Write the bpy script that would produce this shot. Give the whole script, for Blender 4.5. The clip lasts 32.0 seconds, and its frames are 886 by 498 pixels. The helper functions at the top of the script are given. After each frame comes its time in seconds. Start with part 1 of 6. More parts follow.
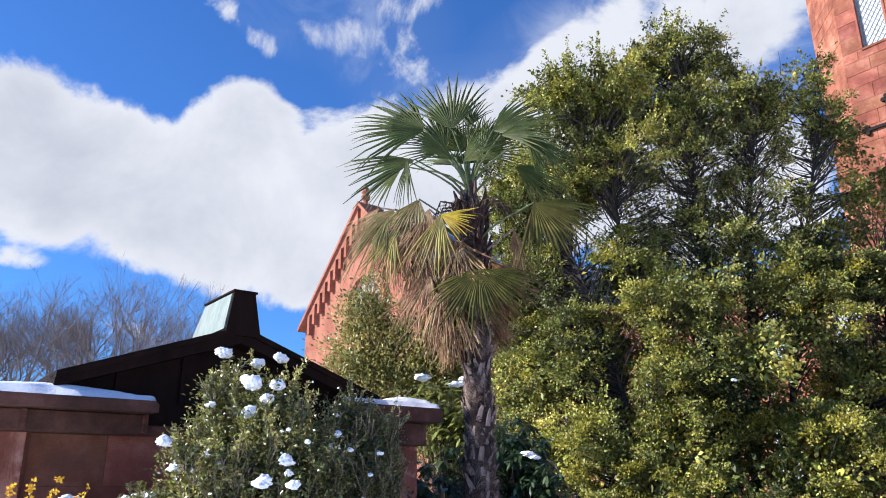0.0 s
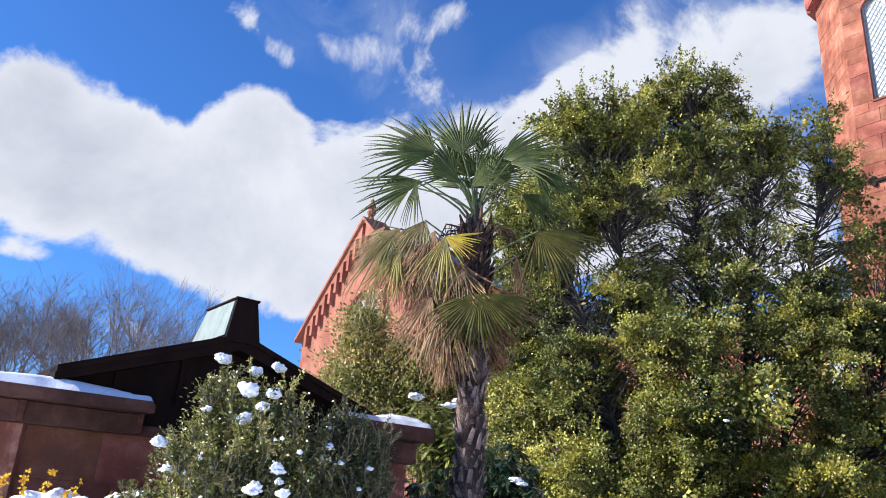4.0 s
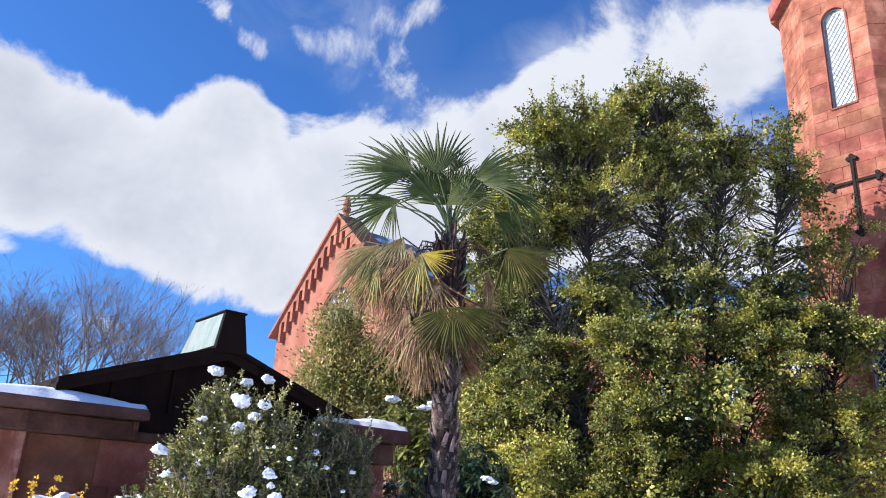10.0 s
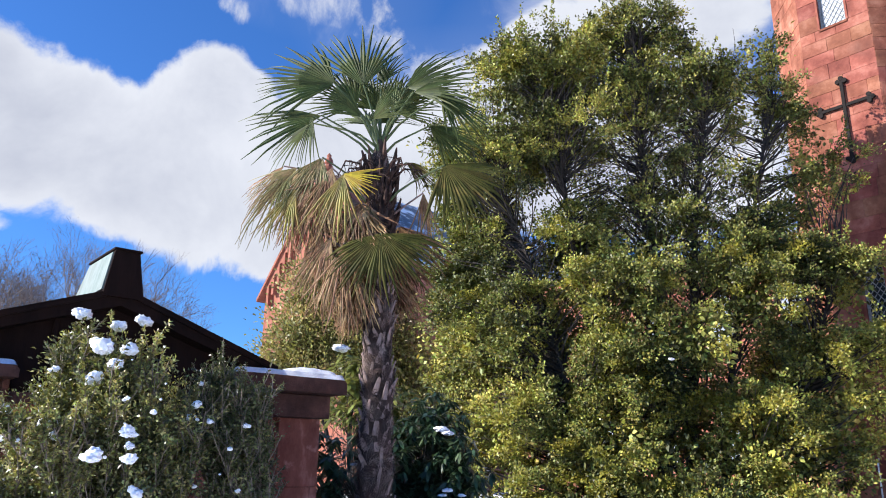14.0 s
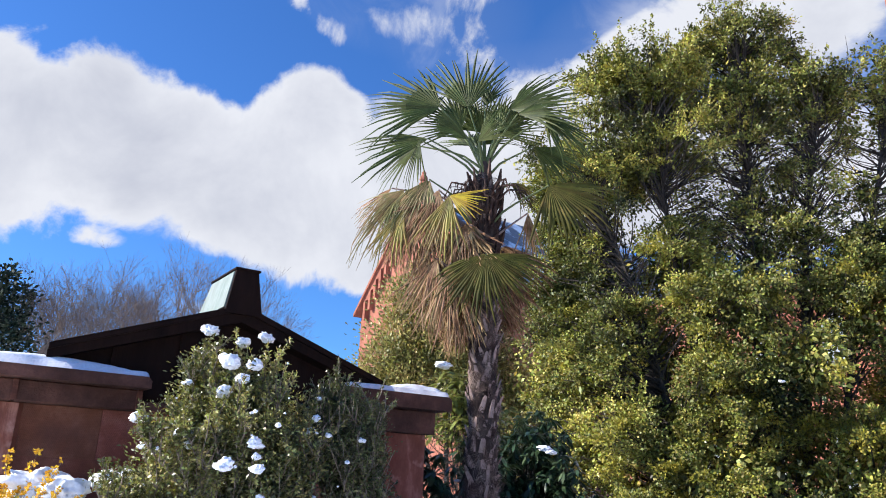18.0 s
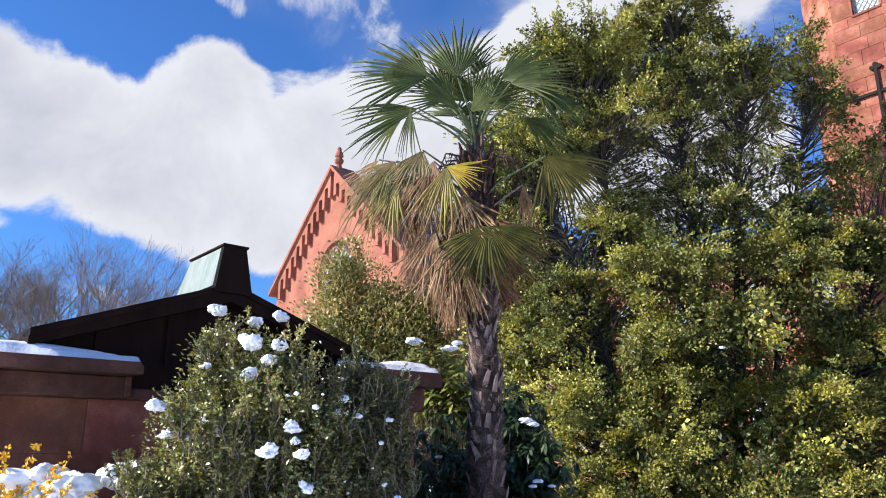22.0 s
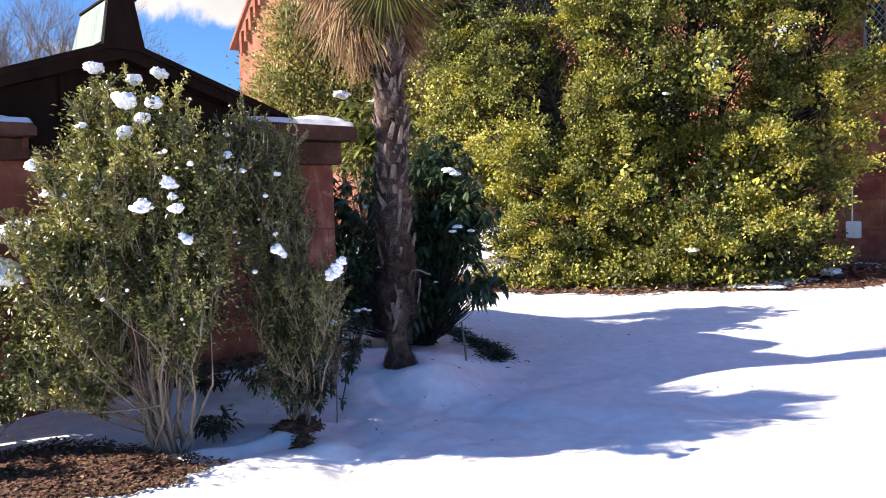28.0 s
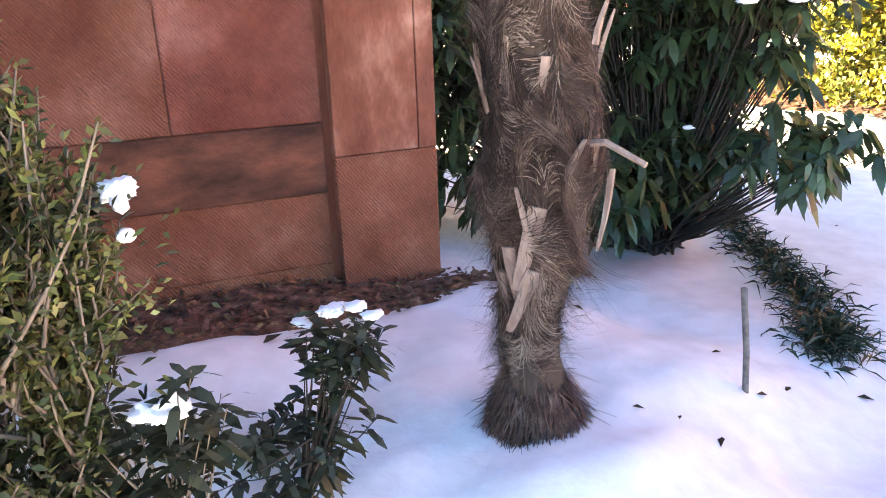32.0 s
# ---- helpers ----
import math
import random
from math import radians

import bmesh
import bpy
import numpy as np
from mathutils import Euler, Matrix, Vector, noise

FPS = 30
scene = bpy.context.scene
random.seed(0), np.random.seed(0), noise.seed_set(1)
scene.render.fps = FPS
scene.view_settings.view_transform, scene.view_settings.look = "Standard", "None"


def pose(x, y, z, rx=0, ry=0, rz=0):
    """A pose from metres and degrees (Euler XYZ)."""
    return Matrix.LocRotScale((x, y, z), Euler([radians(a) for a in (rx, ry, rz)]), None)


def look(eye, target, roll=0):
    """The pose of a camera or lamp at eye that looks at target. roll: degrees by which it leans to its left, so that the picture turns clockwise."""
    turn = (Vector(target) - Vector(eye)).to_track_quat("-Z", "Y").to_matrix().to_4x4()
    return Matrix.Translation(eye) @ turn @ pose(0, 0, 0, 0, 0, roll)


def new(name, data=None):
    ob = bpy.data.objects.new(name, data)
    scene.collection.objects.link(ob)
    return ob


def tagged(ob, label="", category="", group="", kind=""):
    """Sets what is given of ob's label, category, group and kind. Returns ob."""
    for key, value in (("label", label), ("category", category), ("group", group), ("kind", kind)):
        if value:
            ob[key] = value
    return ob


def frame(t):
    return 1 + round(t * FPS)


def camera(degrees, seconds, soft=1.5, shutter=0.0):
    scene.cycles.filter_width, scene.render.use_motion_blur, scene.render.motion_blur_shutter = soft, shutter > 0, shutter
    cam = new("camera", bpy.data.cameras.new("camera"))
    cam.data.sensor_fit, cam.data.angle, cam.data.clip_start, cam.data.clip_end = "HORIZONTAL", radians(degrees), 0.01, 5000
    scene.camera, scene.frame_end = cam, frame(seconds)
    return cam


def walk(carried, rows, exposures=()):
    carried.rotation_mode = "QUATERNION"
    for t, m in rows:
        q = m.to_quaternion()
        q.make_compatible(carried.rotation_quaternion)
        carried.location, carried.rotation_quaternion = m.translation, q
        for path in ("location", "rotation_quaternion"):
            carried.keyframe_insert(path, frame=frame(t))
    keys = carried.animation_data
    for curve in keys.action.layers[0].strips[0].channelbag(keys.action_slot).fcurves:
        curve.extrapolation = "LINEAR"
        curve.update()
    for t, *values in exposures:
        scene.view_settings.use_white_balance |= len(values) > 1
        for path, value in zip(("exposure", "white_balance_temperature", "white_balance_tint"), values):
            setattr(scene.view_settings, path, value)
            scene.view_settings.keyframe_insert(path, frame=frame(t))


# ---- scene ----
cam = camera(60.3, 32.0, soft=1.0)
PATH = [
    (0, (0.723, -0.116, 1.539), (0.48, 1.771, 2.153), -0.5),
    (0.5, (0.73, -0.188, 1.532), (0.461, 1.688, 2.173), 0.2),
    (1, (0.728, -0.151, 1.555), (0.445, 1.712, 2.224), 0.6),
    (1.5, (0.741, -0.168, 1.567), (0.455, 1.687, 2.259), 1.2),
    (2, (0.736, -0.239, 1.542), (0.454, 1.612, 2.245), 2.0),
    (2.5, (0.721, -0.194, 1.538), (0.442, 1.661, 2.231), 2.4),
    (3, (0.697, -0.171, 1.546), (0.424, 1.693, 2.216), 2.7),
    (3.5, (0.716, -0.221, 1.519), (0.454, 1.649, 2.176), 3.2),
    (5.5, (0.742, -0.166, 1.548), (0.512, 1.688, 2.263), 3.6),
    (6, (0.729, -0.125, 1.562), (0.493, 1.727, 2.28), 3.7),
    (6.5, (0.706, -0.079, 1.572), (0.491, 1.779, 2.278), 4.0),
    (7, (0.769, -0.142, 1.559), (0.598, 1.735, 2.229), 3.6),
    (7.5, (0.783, -0.237, 1.535), (0.656, 1.656, 2.167), 3.3),
    (8, (0.705, -0.423, 1.515), (0.597, 1.48, 2.12), 2.8),
    (8.5, (0.685, -0.7, 1.561), (0.568, 1.204, 2.161), 2.5),
    (9, (0.767, -0.698, 1.567), (0.62, 1.198, 2.185), 2.5),
    (9.5, (0.779, -0.745, 1.563), (0.606, 1.142, 2.202), 2.6),
    (10, (0.767, -0.756, 1.557), (0.585, 1.126, 2.211), 3.0),
    (10.5, (0.779, -0.731, 1.567), (0.601, 1.15, 2.221), 3.2),
    (11, (0.768, -0.754, 1.562), (0.592, 1.13, 2.211), 3.3),
    (11.5, (0.774, -0.74, 1.562), (0.603, 1.151, 2.189), 3.1),
    (12, (0.784, -0.73, 1.561), (0.618, 1.171, 2.161), 2.7),
    (12.5, (0.725, -0.59, 1.529), (0.566, 1.324, 2.085), 2.2),
    (13, (0.829, -0.303, 1.499), (0.68, 1.62, 2.027), 1.4),
    (13.5, (1.086, 0.181, 1.533), (0.938, 2.101, 2.071), 0.9),
    (15.5, (1.374, 0.518, 1.612), (1.094, 2.405, 2.211), -0.6),
    (16, (1.345, 0.557, 1.617), (1.023, 2.431, 2.235), -0.3),
    (16.5, (1.328, 0.498, 1.622), (0.977, 2.361, 2.26), 0.6),
    (17, (1.235, 0.465, 1.609), (0.867, 2.322, 2.254), 1.4),
    (17.5, (1.118, 0.42, 1.594), (0.739, 2.279, 2.226), 2.1),
    (18, (1.157, 0.243, 1.575), (0.752, 2.112, 2.16), 2.5),
    (18.5, (1.181, 0.042, 1.544), (0.759, 1.928, 2.056), 2.0),
    (19, (1.106, 0.051, 1.571), (0.705, 1.939, 2.093), 2.1),
    (19.5, (1.081, 0.024, 1.573), (0.699, 1.909, 2.122), 2.0),
    (20, (1.092, 0.014, 1.568), (0.747, 1.903, 2.126), 1.3),
    (20.5, (1.01, 0.072, 1.556), (0.711, 1.97, 2.11), 0.3),
    (21, (0.837, 0.109, 1.567), (0.574, 2.012, 2.125), -0.0),
    (21.5, (0.591, 0.26, 1.568), (0.365, 2.169, 2.119), -0.3),
    (22, (0.364, 0.295, 1.573), (0.196, 2.216, 2.105), -0.3),
    (22.5, (0.121, 0.219, 1.587), (0.046, 2.152, 2.094), -0.1),
    (23, (0.132, 0.066, 1.572), (0.185, 2.004, 2.064), -0.5),
    (23.5, (0.262, -0.097, 1.559), (0.443, 1.833, 2.052), -0.9),
    (24, (0.258, -0.085, 1.582), (0.499, 1.83, 2.107), -1.5),
    (24.5, (0.232, -0.073, 1.573), (0.463, 1.834, 2.13), -2.1),
    (26.5, (0.25, -0.068, 1.556), (0.371, 1.855, 2.093), -3.3),
    (27, (0.395, 0.005, 1.538), (0.521, 1.941, 2.022), -3.2),
    (27.5, (0.566, 0.244, 1.499), (0.652, 2.215, 1.823), -2.6),
    (28, (0.98, 0.286, 1.561), (0.851, 2.279, 1.453), -1.8),
    (28.5, (1.176, 0.623, 1.481), (0.901, 2.578, 1.164), -2.1),
    (29, (1.154, 1.269, 1.538), (0.762, 3.203, 1.212), -0.0),
    (29.5, (1.12, 1.918, 1.552), (0.567, 3.821, 1.28), -0.7),
    (30, (0.985, 2.538, 1.508), (0.303, 4.402, 1.264), -1.2),
    (30.5, (0.951, 3.178, 1.524), (0.283, 5.036, 1.202), -2.5),
    (31, (0.921, 3.835, 1.501), (0.264, 5.665, 1.03), -2.5),
    (31.5, (0.761, 4.441, 1.457), (0.103, 6.239, 0.879), -1.7),
    (32, (0.706, 4.958, 1.396), (-0.057, 6.689, 0.747), -2.0),
]
EXPOSE = [(0, 1.05, 6000, 12), (13, 1.05, 6000, 12), (20, 1.05, 6150, 12), (27.5, 1.12, 6400, 12), (28, 1.32, 7000, 13), (29, 1.5, 7600, 13), (30, 2.3, 8000, 11), (31, 3.0, 9300, 10), (32, 3.55, 11000, 11)]
walk(cam, [(t, look(e, g, r)) for t, e, g, r in PATH], EXPOSE)

# ---- world, sun ----
SUN_AZ, SUN_EL = 194.0, 28.0          # where the sun stands, degrees from +x towards +y, and above the horizon
world = bpy.data.worlds.new("world")
scene.world = world
world.use_nodes = True
wt = world.node_tree
wt.nodes.clear()


def wnode(kind, **kw):
    n = wt.nodes.new(kind)
    for k, v in kw.items():
        if k == "operation": n.operation = v
        elif k == "blend": n.blend_type = v
        elif k == "typ": n.data_type = v
    return n


def wlink(a, b):
    wt.links.new(a, b)


def wmath(op, a, b=None, clamp=False):
    n = wnode("ShaderNodeMath", operation=op)
    n.use_clamp = clamp
    for i, v in enumerate((a, b)):
        if v is None: continue
        if isinstance(v, (int, float)): n.inputs[i].default_value = v
        else: wlink(v, n.inputs[i])
    return n.outputs[0]


sky = wnode("ShaderNodeTexSky")
sky.sky_type = "NISHITA"
sky.sun_disc = False
sky.sun_elevation = radians(SUN_EL)
sky.sun_rotation = radians(90.0 - SUN_AZ)
sky.air_density, sky.dust_density, sky.ozone_density = 1.0, 0.3, 2.5
geo = wnode("ShaderNodeTexCoord")
sep = wnode("ShaderNodeSeparateXYZ")
wlink(geo.outputs["Generated"], sep.inputs[0])
dx, dy, dz = sep.outputs
# flat cloud deck: direction divided by height
hgt = wmath("MAXIMUM", wmath("ADD", dz, 0.12), 0.05)
cxy = wnode("ShaderNodeCombineXYZ")
wlink(wmath("DIVIDE", dx, hgt), cxy.inputs[0])
wlink(wmath("DIVIDE", dy, hgt), cxy.inputs[1])


def cloud_noise(scale, detail, rough, dist, w):
    n = wnode("ShaderNodeTexNoise")
    n.inputs["Scale"].default_value, n.inputs["Detail"].default_value = scale, detail
    n.inputs["Roughness"].default_value, n.inputs["Distortion"].default_value = rough, dist
    add = wnode("ShaderNodeVectorMath", operation="ADD")
    add.inputs[1].default_value = (w, w * 0.7, w * 0.3)
    wlink(geo.outputs["Generated"], add.inputs[0])
    wlink(add.outputs[0], n.inputs["Vector"])
    return n.outputs["Fac"]


def bank(direction, wide, high, lean, power):
    """A soft hump of cloud round a direction, wide and high in radians, leaning by lean."""
    d = Vector(direction).normalized()
    side = d.cross(Vector((0, 0, 1))).normalized()
    up = side.cross(d)
    a = side * math.cos(lean) + up * math.sin(lean)
    b = up * math.cos(lean) - side * math.sin(lean)
    terms = []
    for axis, size in ((a, wide), (b, high)):
        v = wnode("ShaderNodeVectorMath", operation="DOT_PRODUCT")
        v.inputs[1].default_value = axis / size
        wlink(geo.outputs["Generated"], v.inputs[0])
        terms.append(wmath("MULTIPLY", v.outputs["Value"], v.outputs["Value"]))
    front = wnode("ShaderNodeVectorMath", operation="DOT_PRODUCT")
    front.inputs[1].default_value = d
    wlink(geo.outputs["Generated"], front.inputs[0])
    r = wmath("ADD", terms[0], terms[1])
    hump = wmath("SUBTRACT", 1.0, r, clamp=True)
    return wmath("MULTIPLY", wmath("MULTIPLY", hump, wmath("GREATER_THAN", front.outputs["Value"], 0.0)), power)


puff = cloud_noise(6.5, 10.0, 0.62, 0.35, 3.1)
broad = cloud_noise(1.3, 4.0, 0.5, 0.3, 7.7)
CLOUD_BANKS = [  # direction, half width, half height, lean, weight
    ((-0.540, 0.758, 0.367), 0.238, 0.122, -0.29, 1.00),
    ((-0.361, 0.822, 0.441), 0.081, 0.074, -0.01, 1.00),
    ((-0.367, 0.868, 0.334), 0.215, 0.125, -0.29, 1.00),
    ((-0.220, 0.888, 0.403), 0.147, 0.110, -0.01, 0.90),
    ((-0.032, 0.924, 0.382), 0.243, 0.125, -0.01, 0.75),
    ((0.179, 0.914, 0.365), 0.247, 0.134, -0.01, 0.80),
    ((0.226, 0.816, 0.532), 0.181, 0.08, 0.08, 0.66),
    ((0.050, 0.855, 0.516), 0.11, 0.055, 0.45, 0.62),
    ((-0.021, 0.877, 0.479), 0.13, 0.06, 0.1, 0.6),
    ((0.047, 0.854, 0.517), 0.064, 0.050, 0.51, 0.6),
]
CLOUD_WISPS = [
    ((0.14, 0.82, 0.55), 0.12, 0.09, 0.2, 0.42),
    ((-0.163, 0.817, 0.554), 0.085, 0.095, -0.62, 0.41),
    ((-0.12, 0.80, 0.592), 0.06, 0.03, 0.3, 0.38),
    ((-0.235, 0.805, 0.545), 0.08, 0.034, -0.18, 0.4),
    ((-0.322, 0.781, 0.535), 0.038, 0.025, -0.5, 0.45),
    ((-0.364, 0.744, 0.560), 0.034, 0.027, -0.71, 0.34),
    ((-0.588, 0.766, 0.261), 0.039, 0.017, -0.01, 0.55),
    ((-0.690, 0.632, 0.354), 0.234, 0.117, -0.18, 1.00),
]
VEILS = [  # thin cloud, soft at its edges
    ((-0.171, 0.818, 0.549), 0.1, 0.1, 0.3, 0.35),
    ((0.029, 0.856, 0.516), 0.13, 0.09, 0.2, 0.5),
    ((0.198, 0.818, 0.540), 0.2, 0.12, 0.1, 0.85),
    ((-0.071, 0.876, 0.478), 0.16, 0.07, 0, 0.55),
    ((-0.284, 0.781, 0.556), 0.09, 0.05, -0.3, 0.2),
    ((0.150, 0.867, 0.475), 0.25, 0.08, 0, 0.6),
]
CLOUDS = CLOUD_BANKS + CLOUD_WISPS
shape = wmath("ADD", wmath("MULTIPLY", puff, 1.25), wmath("MULTIPLY", broad, 0.3))
total = wmath("SUBTRACT", shape, 0.775 + 0.17)
lumps = None
for d, w, h, lean, power in CLOUDS:
    b = bank(d, w, h, lean, power)
    lumps = b if lumps is None else wmath("SUBTRACT", wmath("ADD", lumps, b), wmath("MULTIPLY", lumps, b))
if lumps is not None:
    total = wmath("ADD", total, wmath("MULTIPLY", lumps, 0.6))
cover = wnode("ShaderNodeMapRange")
cover.interpolation_type = "SMOOTHSTEP"
cover.inputs["From Min"].default_value, cover.inputs["From Max"].default_value = -0.03, 0.17
wlink(total, cover.inputs["Value"])
thick = wnode("ShaderNodeMapRange")
thick.inputs["From Min"].default_value, thick.inputs["From Max"].default_value = 0.1, 0.95
wlink(wmath("ADD", total, wmath("MULTIPLY", wmath("SUBTRACT", cloud_noise(4.2, 5.0, 0.55, 0.4, 5.5), 0.5), 1.7)), thick.inputs["Value"])
tone = wnode("ShaderNodeMix", typ="RGBA")
tone.data_type = "RGBA"
tone.inputs["A"].default_value, tone.inputs["B"].default_value = (5.15, 5.15, 5.2, 1), (3.15, 3.25, 3.65, 1)
wlink(thick.outputs[0], tone.inputs["Factor"])
tint = wnode("ShaderNodeMix")
tint.data_type, tint.blend_type = "RGBA", "MULTIPLY"
tint.inputs["Factor"].default_value = 1.0
tint.inputs["B"].default_value = (0.42, 0.74, 1.18, 1)
wlink(sky.outputs[0], tint.inputs["A"])
veil = None
for d, w, h, lean, power in VEILS:
    b = bank(d, w, h, lean, power)
    veil = b if veil is None else wmath("SUBTRACT", wmath("ADD", veil, b), wmath("MULTIPLY", veil, b))
shred = wnode("ShaderNodeMapRange")
shred.interpolation_type = "SMOOTHSTEP"
shred.inputs["From Min"].default_value, shred.inputs["From Max"].default_value = 0.42, 0.66
wlink(cloud_noise(9.0, 9.0, 0.6, 0.8, 1.9), shred.inputs["Value"])
hazy = wnode("ShaderNodeMix")
hazy.data_type = "RGBA"
hazy.inputs["B"].default_value = (4.3, 4.5, 5.0, 1)
wlink(wmath("MULTIPLY", veil, wmath("ADD", wmath("MULTIPLY", shred.outputs[0], 0.85), 0.15)), hazy.inputs["Factor"])
wlink(tint.outputs["Result"], hazy.inputs["A"])
mixer = wnode("ShaderNodeMix")
mixer.data_type = "RGBA"
wlink(cover.outputs[0], mixer.inputs["Factor"])
wlink(hazy.outputs["Result"], mixer.inputs["A"])
wlink(tone.outputs["Result"], mixer.inputs["B"])
bg = wnode("ShaderNodeBackground")
bg.inputs["Strength"].default_value = 0.08
wlink(mixer.outputs["Result"], bg.inputs["Color"])
wout = wnode("ShaderNodeOutputWorld")
wlink(bg.outputs[0], wout.inputs["Surface"])

sun = new("sun", bpy.data.lights.new("sun", "SUN"))
sun.data.energy, sun.data.angle, sun.data.color = 5.0, radians(0.6), (1.0, 0.93, 0.82)
sd = Vector((math.cos(radians(SUN_AZ)) * math.cos(radians(SUN_EL)), math.sin(radians(SUN_AZ)) * math.cos(radians(SUN_EL)), math.sin(radians(SUN_EL))))
sun.matrix_world = look(sd * 50, (0, 0, 0))


# ---- materials ----
def material(name, cols, rough=0.8, scale=6.0, detail=6.0, bump=0.3, bump_scale=40.0, spec=0.3, metal=0.0, streak=(1, 1, 1), island=0.0, vary=0.0, translucent=0.0, tcol=None, stain=None, tooled=0.0):
    """Two to three colours mixed by noise, a finer grain, bump; island / vary: value change per island or per object."""
    m = bpy.data.materials.new(name)
    m.use_nodes = True
    t = m.node_tree
    t.nodes.clear()
    N, L = t.nodes.new, t.links.new
    out = N("ShaderNodeOutputMaterial")
    p = N("ShaderNodeBsdfPrincipled")
    p.inputs["Metallic"].default_value = metal
    p.inputs["Specular IOR Level"].default_value = spec
    tc = N("ShaderNodeTexCoord")
    mp = N("ShaderNodeMapping")
    mp.inputs["Scale"].default_value = streak
    L(tc.outputs["Object"], mp.inputs["Vector"])
    n1 = N("ShaderNodeTexNoise")
    n1.inputs["Scale"].default_value, n1.inputs["Detail"].default_value, n1.inputs["Roughness"].default_value = scale, detail, 0.6
    L(mp.outputs[0], n1.inputs["Vector"])
    ramp = N("ShaderNodeValToRGB")
    els = ramp.color_ramp.elements
    els[0].position, els[1].position = 0.32, 0.68
    els[0].color, els[1].color = (*cols[0], 1), (*cols[-1], 1)
    if len(cols) == 3:
        e = els.new(0.5)
        e.color = (*cols[1], 1)
    L(n1.outputs["Fac"], ramp.inputs["Fac"])
    col = ramp.outputs["Color"]
    n2 = N("ShaderNodeTexNoise")
    n2.inputs["Scale"].default_value, n2.inputs["Detail"].default_value = bump_scale, 5.0
    L(mp.outputs[0], n2.inputs["Vector"])
    grain = N("ShaderNodeMapRange")
    grain.inputs["To Min"].default_value, grain.inputs["To Max"].default_value = 0.82, 1.18
    L(n2.outputs["Fac"], grain.inputs["Value"])
    hsv = N("ShaderNodeHueSaturation")
    L(col, hsv.inputs["Color"])
    val = grain.outputs[0]
    for amount, node, sock in ((island, "ShaderNodeNewGeometry", "Random Per Island"), (vary, "ShaderNodeObjectInfo", "Random")):
        if amount:
            r = N(node)
            mr = N("ShaderNodeMapRange")
            mr.inputs["To Min"].default_value, mr.inputs["To Max"].default_value = 1 - amount, 1 + amount
            L(r.outputs[sock], mr.inputs["Value"])
            mu = N("ShaderNodeMath")
            mu.operation = "MULTIPLY"
            L(val, mu.inputs[0])
            L(mr.outputs[0], mu.inputs[1])
            val = mu.outputs[0]
            hr = N("ShaderNodeMapRange")
            hr.inputs["To Min"].default_value, hr.inputs["To Max"].default_value = 0.5 - 0.06 * amount, 0.5 + 0.06 * amount
            fr = N("ShaderNodeMath")
            fr.operation = "FRACT"
            ml = N("ShaderNodeMath")
            ml.operation = "MULTIPLY"
            ml.inputs[1].default_value = 7.31
            L(r.outputs[sock], ml.inputs[0])
            L(ml.outputs[0], fr.inputs[0])
            L(fr.outputs[0], hr.inputs["Value"])
            L(hr.outputs[0], hsv.inputs["Hue"])
    L(val, hsv.inputs["Value"])
    col = hsv.outputs["Color"]
    if stain:
        scol, sscale, lo, hi = stain
        n3 = N("ShaderNodeTexNoise")
        n3.inputs["Scale"].default_value, n3.inputs["Detail"].default_value = sscale, 8.0
        L(tc.outputs["Object"], n3.inputs["Vector"])
        mr = N("ShaderNodeMapRange")
        mr.inputs["From Min"].default_value, mr.inputs["From Max"].default_value = lo, hi
        L(n3.outputs["Fac"], mr.inputs["Value"])
        mx = N("ShaderNodeMix")
        mx.data_type = "RGBA"
        mx.inputs["B"].default_value = (*scol, 1)
        L(mr.outputs[0], mx.inputs["Factor"])
        L(col, mx.inputs["A"])
        col = mx.outputs["Result"]
    L(col, p.inputs["Base Color"])
    rr = N("ShaderNodeMapRange")
    rr.inputs["To Min"].default_value, rr.inputs["To Max"].default_value = max(0.05, rough - 0.1), min(1.0, rough + 0.1)
    L(n1.outputs["Fac"], rr.inputs["Value"])
    L(rr.outputs[0], p.inputs["Roughness"])
    if bump:
        b = N("ShaderNodeBump")
        b.inputs["Strength"].default_value, b.inputs["Distance"].default_value = bump, 0.02
        height = n2.outputs["Fac"]
        if tooled:        # slanting chisel strokes
            turn = N("ShaderNodeMapping")
            turn.inputs["Rotation"].default_value = (0, radians(38), 0)
            L(tc.outputs["Object"], turn.inputs["Vector"])
            wave = N("ShaderNodeTexWave")
            wave.inputs["Scale"].default_value, wave.inputs["Distortion"].default_value = 26.0, 5.0
            wave.inputs["Detail"].default_value, wave.inputs["Detail Scale"].default_value = 3.0, 2.5
            L(turn.outputs[0], wave.inputs["Vector"])
            mul = N("ShaderNodeMath")
            mul.operation = "MULTIPLY_ADD"
            mul.inputs[1].default_value = tooled
            L(wave.outputs["Fac"], mul.inputs[0])
            L(height, mul.inputs[2])
            height = mul.outputs[0]
        L(height, b.inputs["Height"])
        L(b.outputs[0], p.inputs["Normal"])
    if translucent:
        tr = N("ShaderNodeBsdfTranslucent")
        if tcol:
            mm = N("ShaderNodeMix")
            mm.data_type, mm.blend_type = "RGBA", "MULTIPLY"
            mm.inputs["Factor"].default_value = 1.0
            mm.inputs["B"].default_value = (*tcol, 1)
            L(col, mm.inputs["A"])
            L(mm.outputs["Result"], tr.inputs["Color"])
        else:
            L(col, tr.inputs["Color"])
        ms = N("ShaderNodeMixShader")
        ms.inputs[0].default_value = translucent
        L(p.outputs[0], ms.inputs[1])
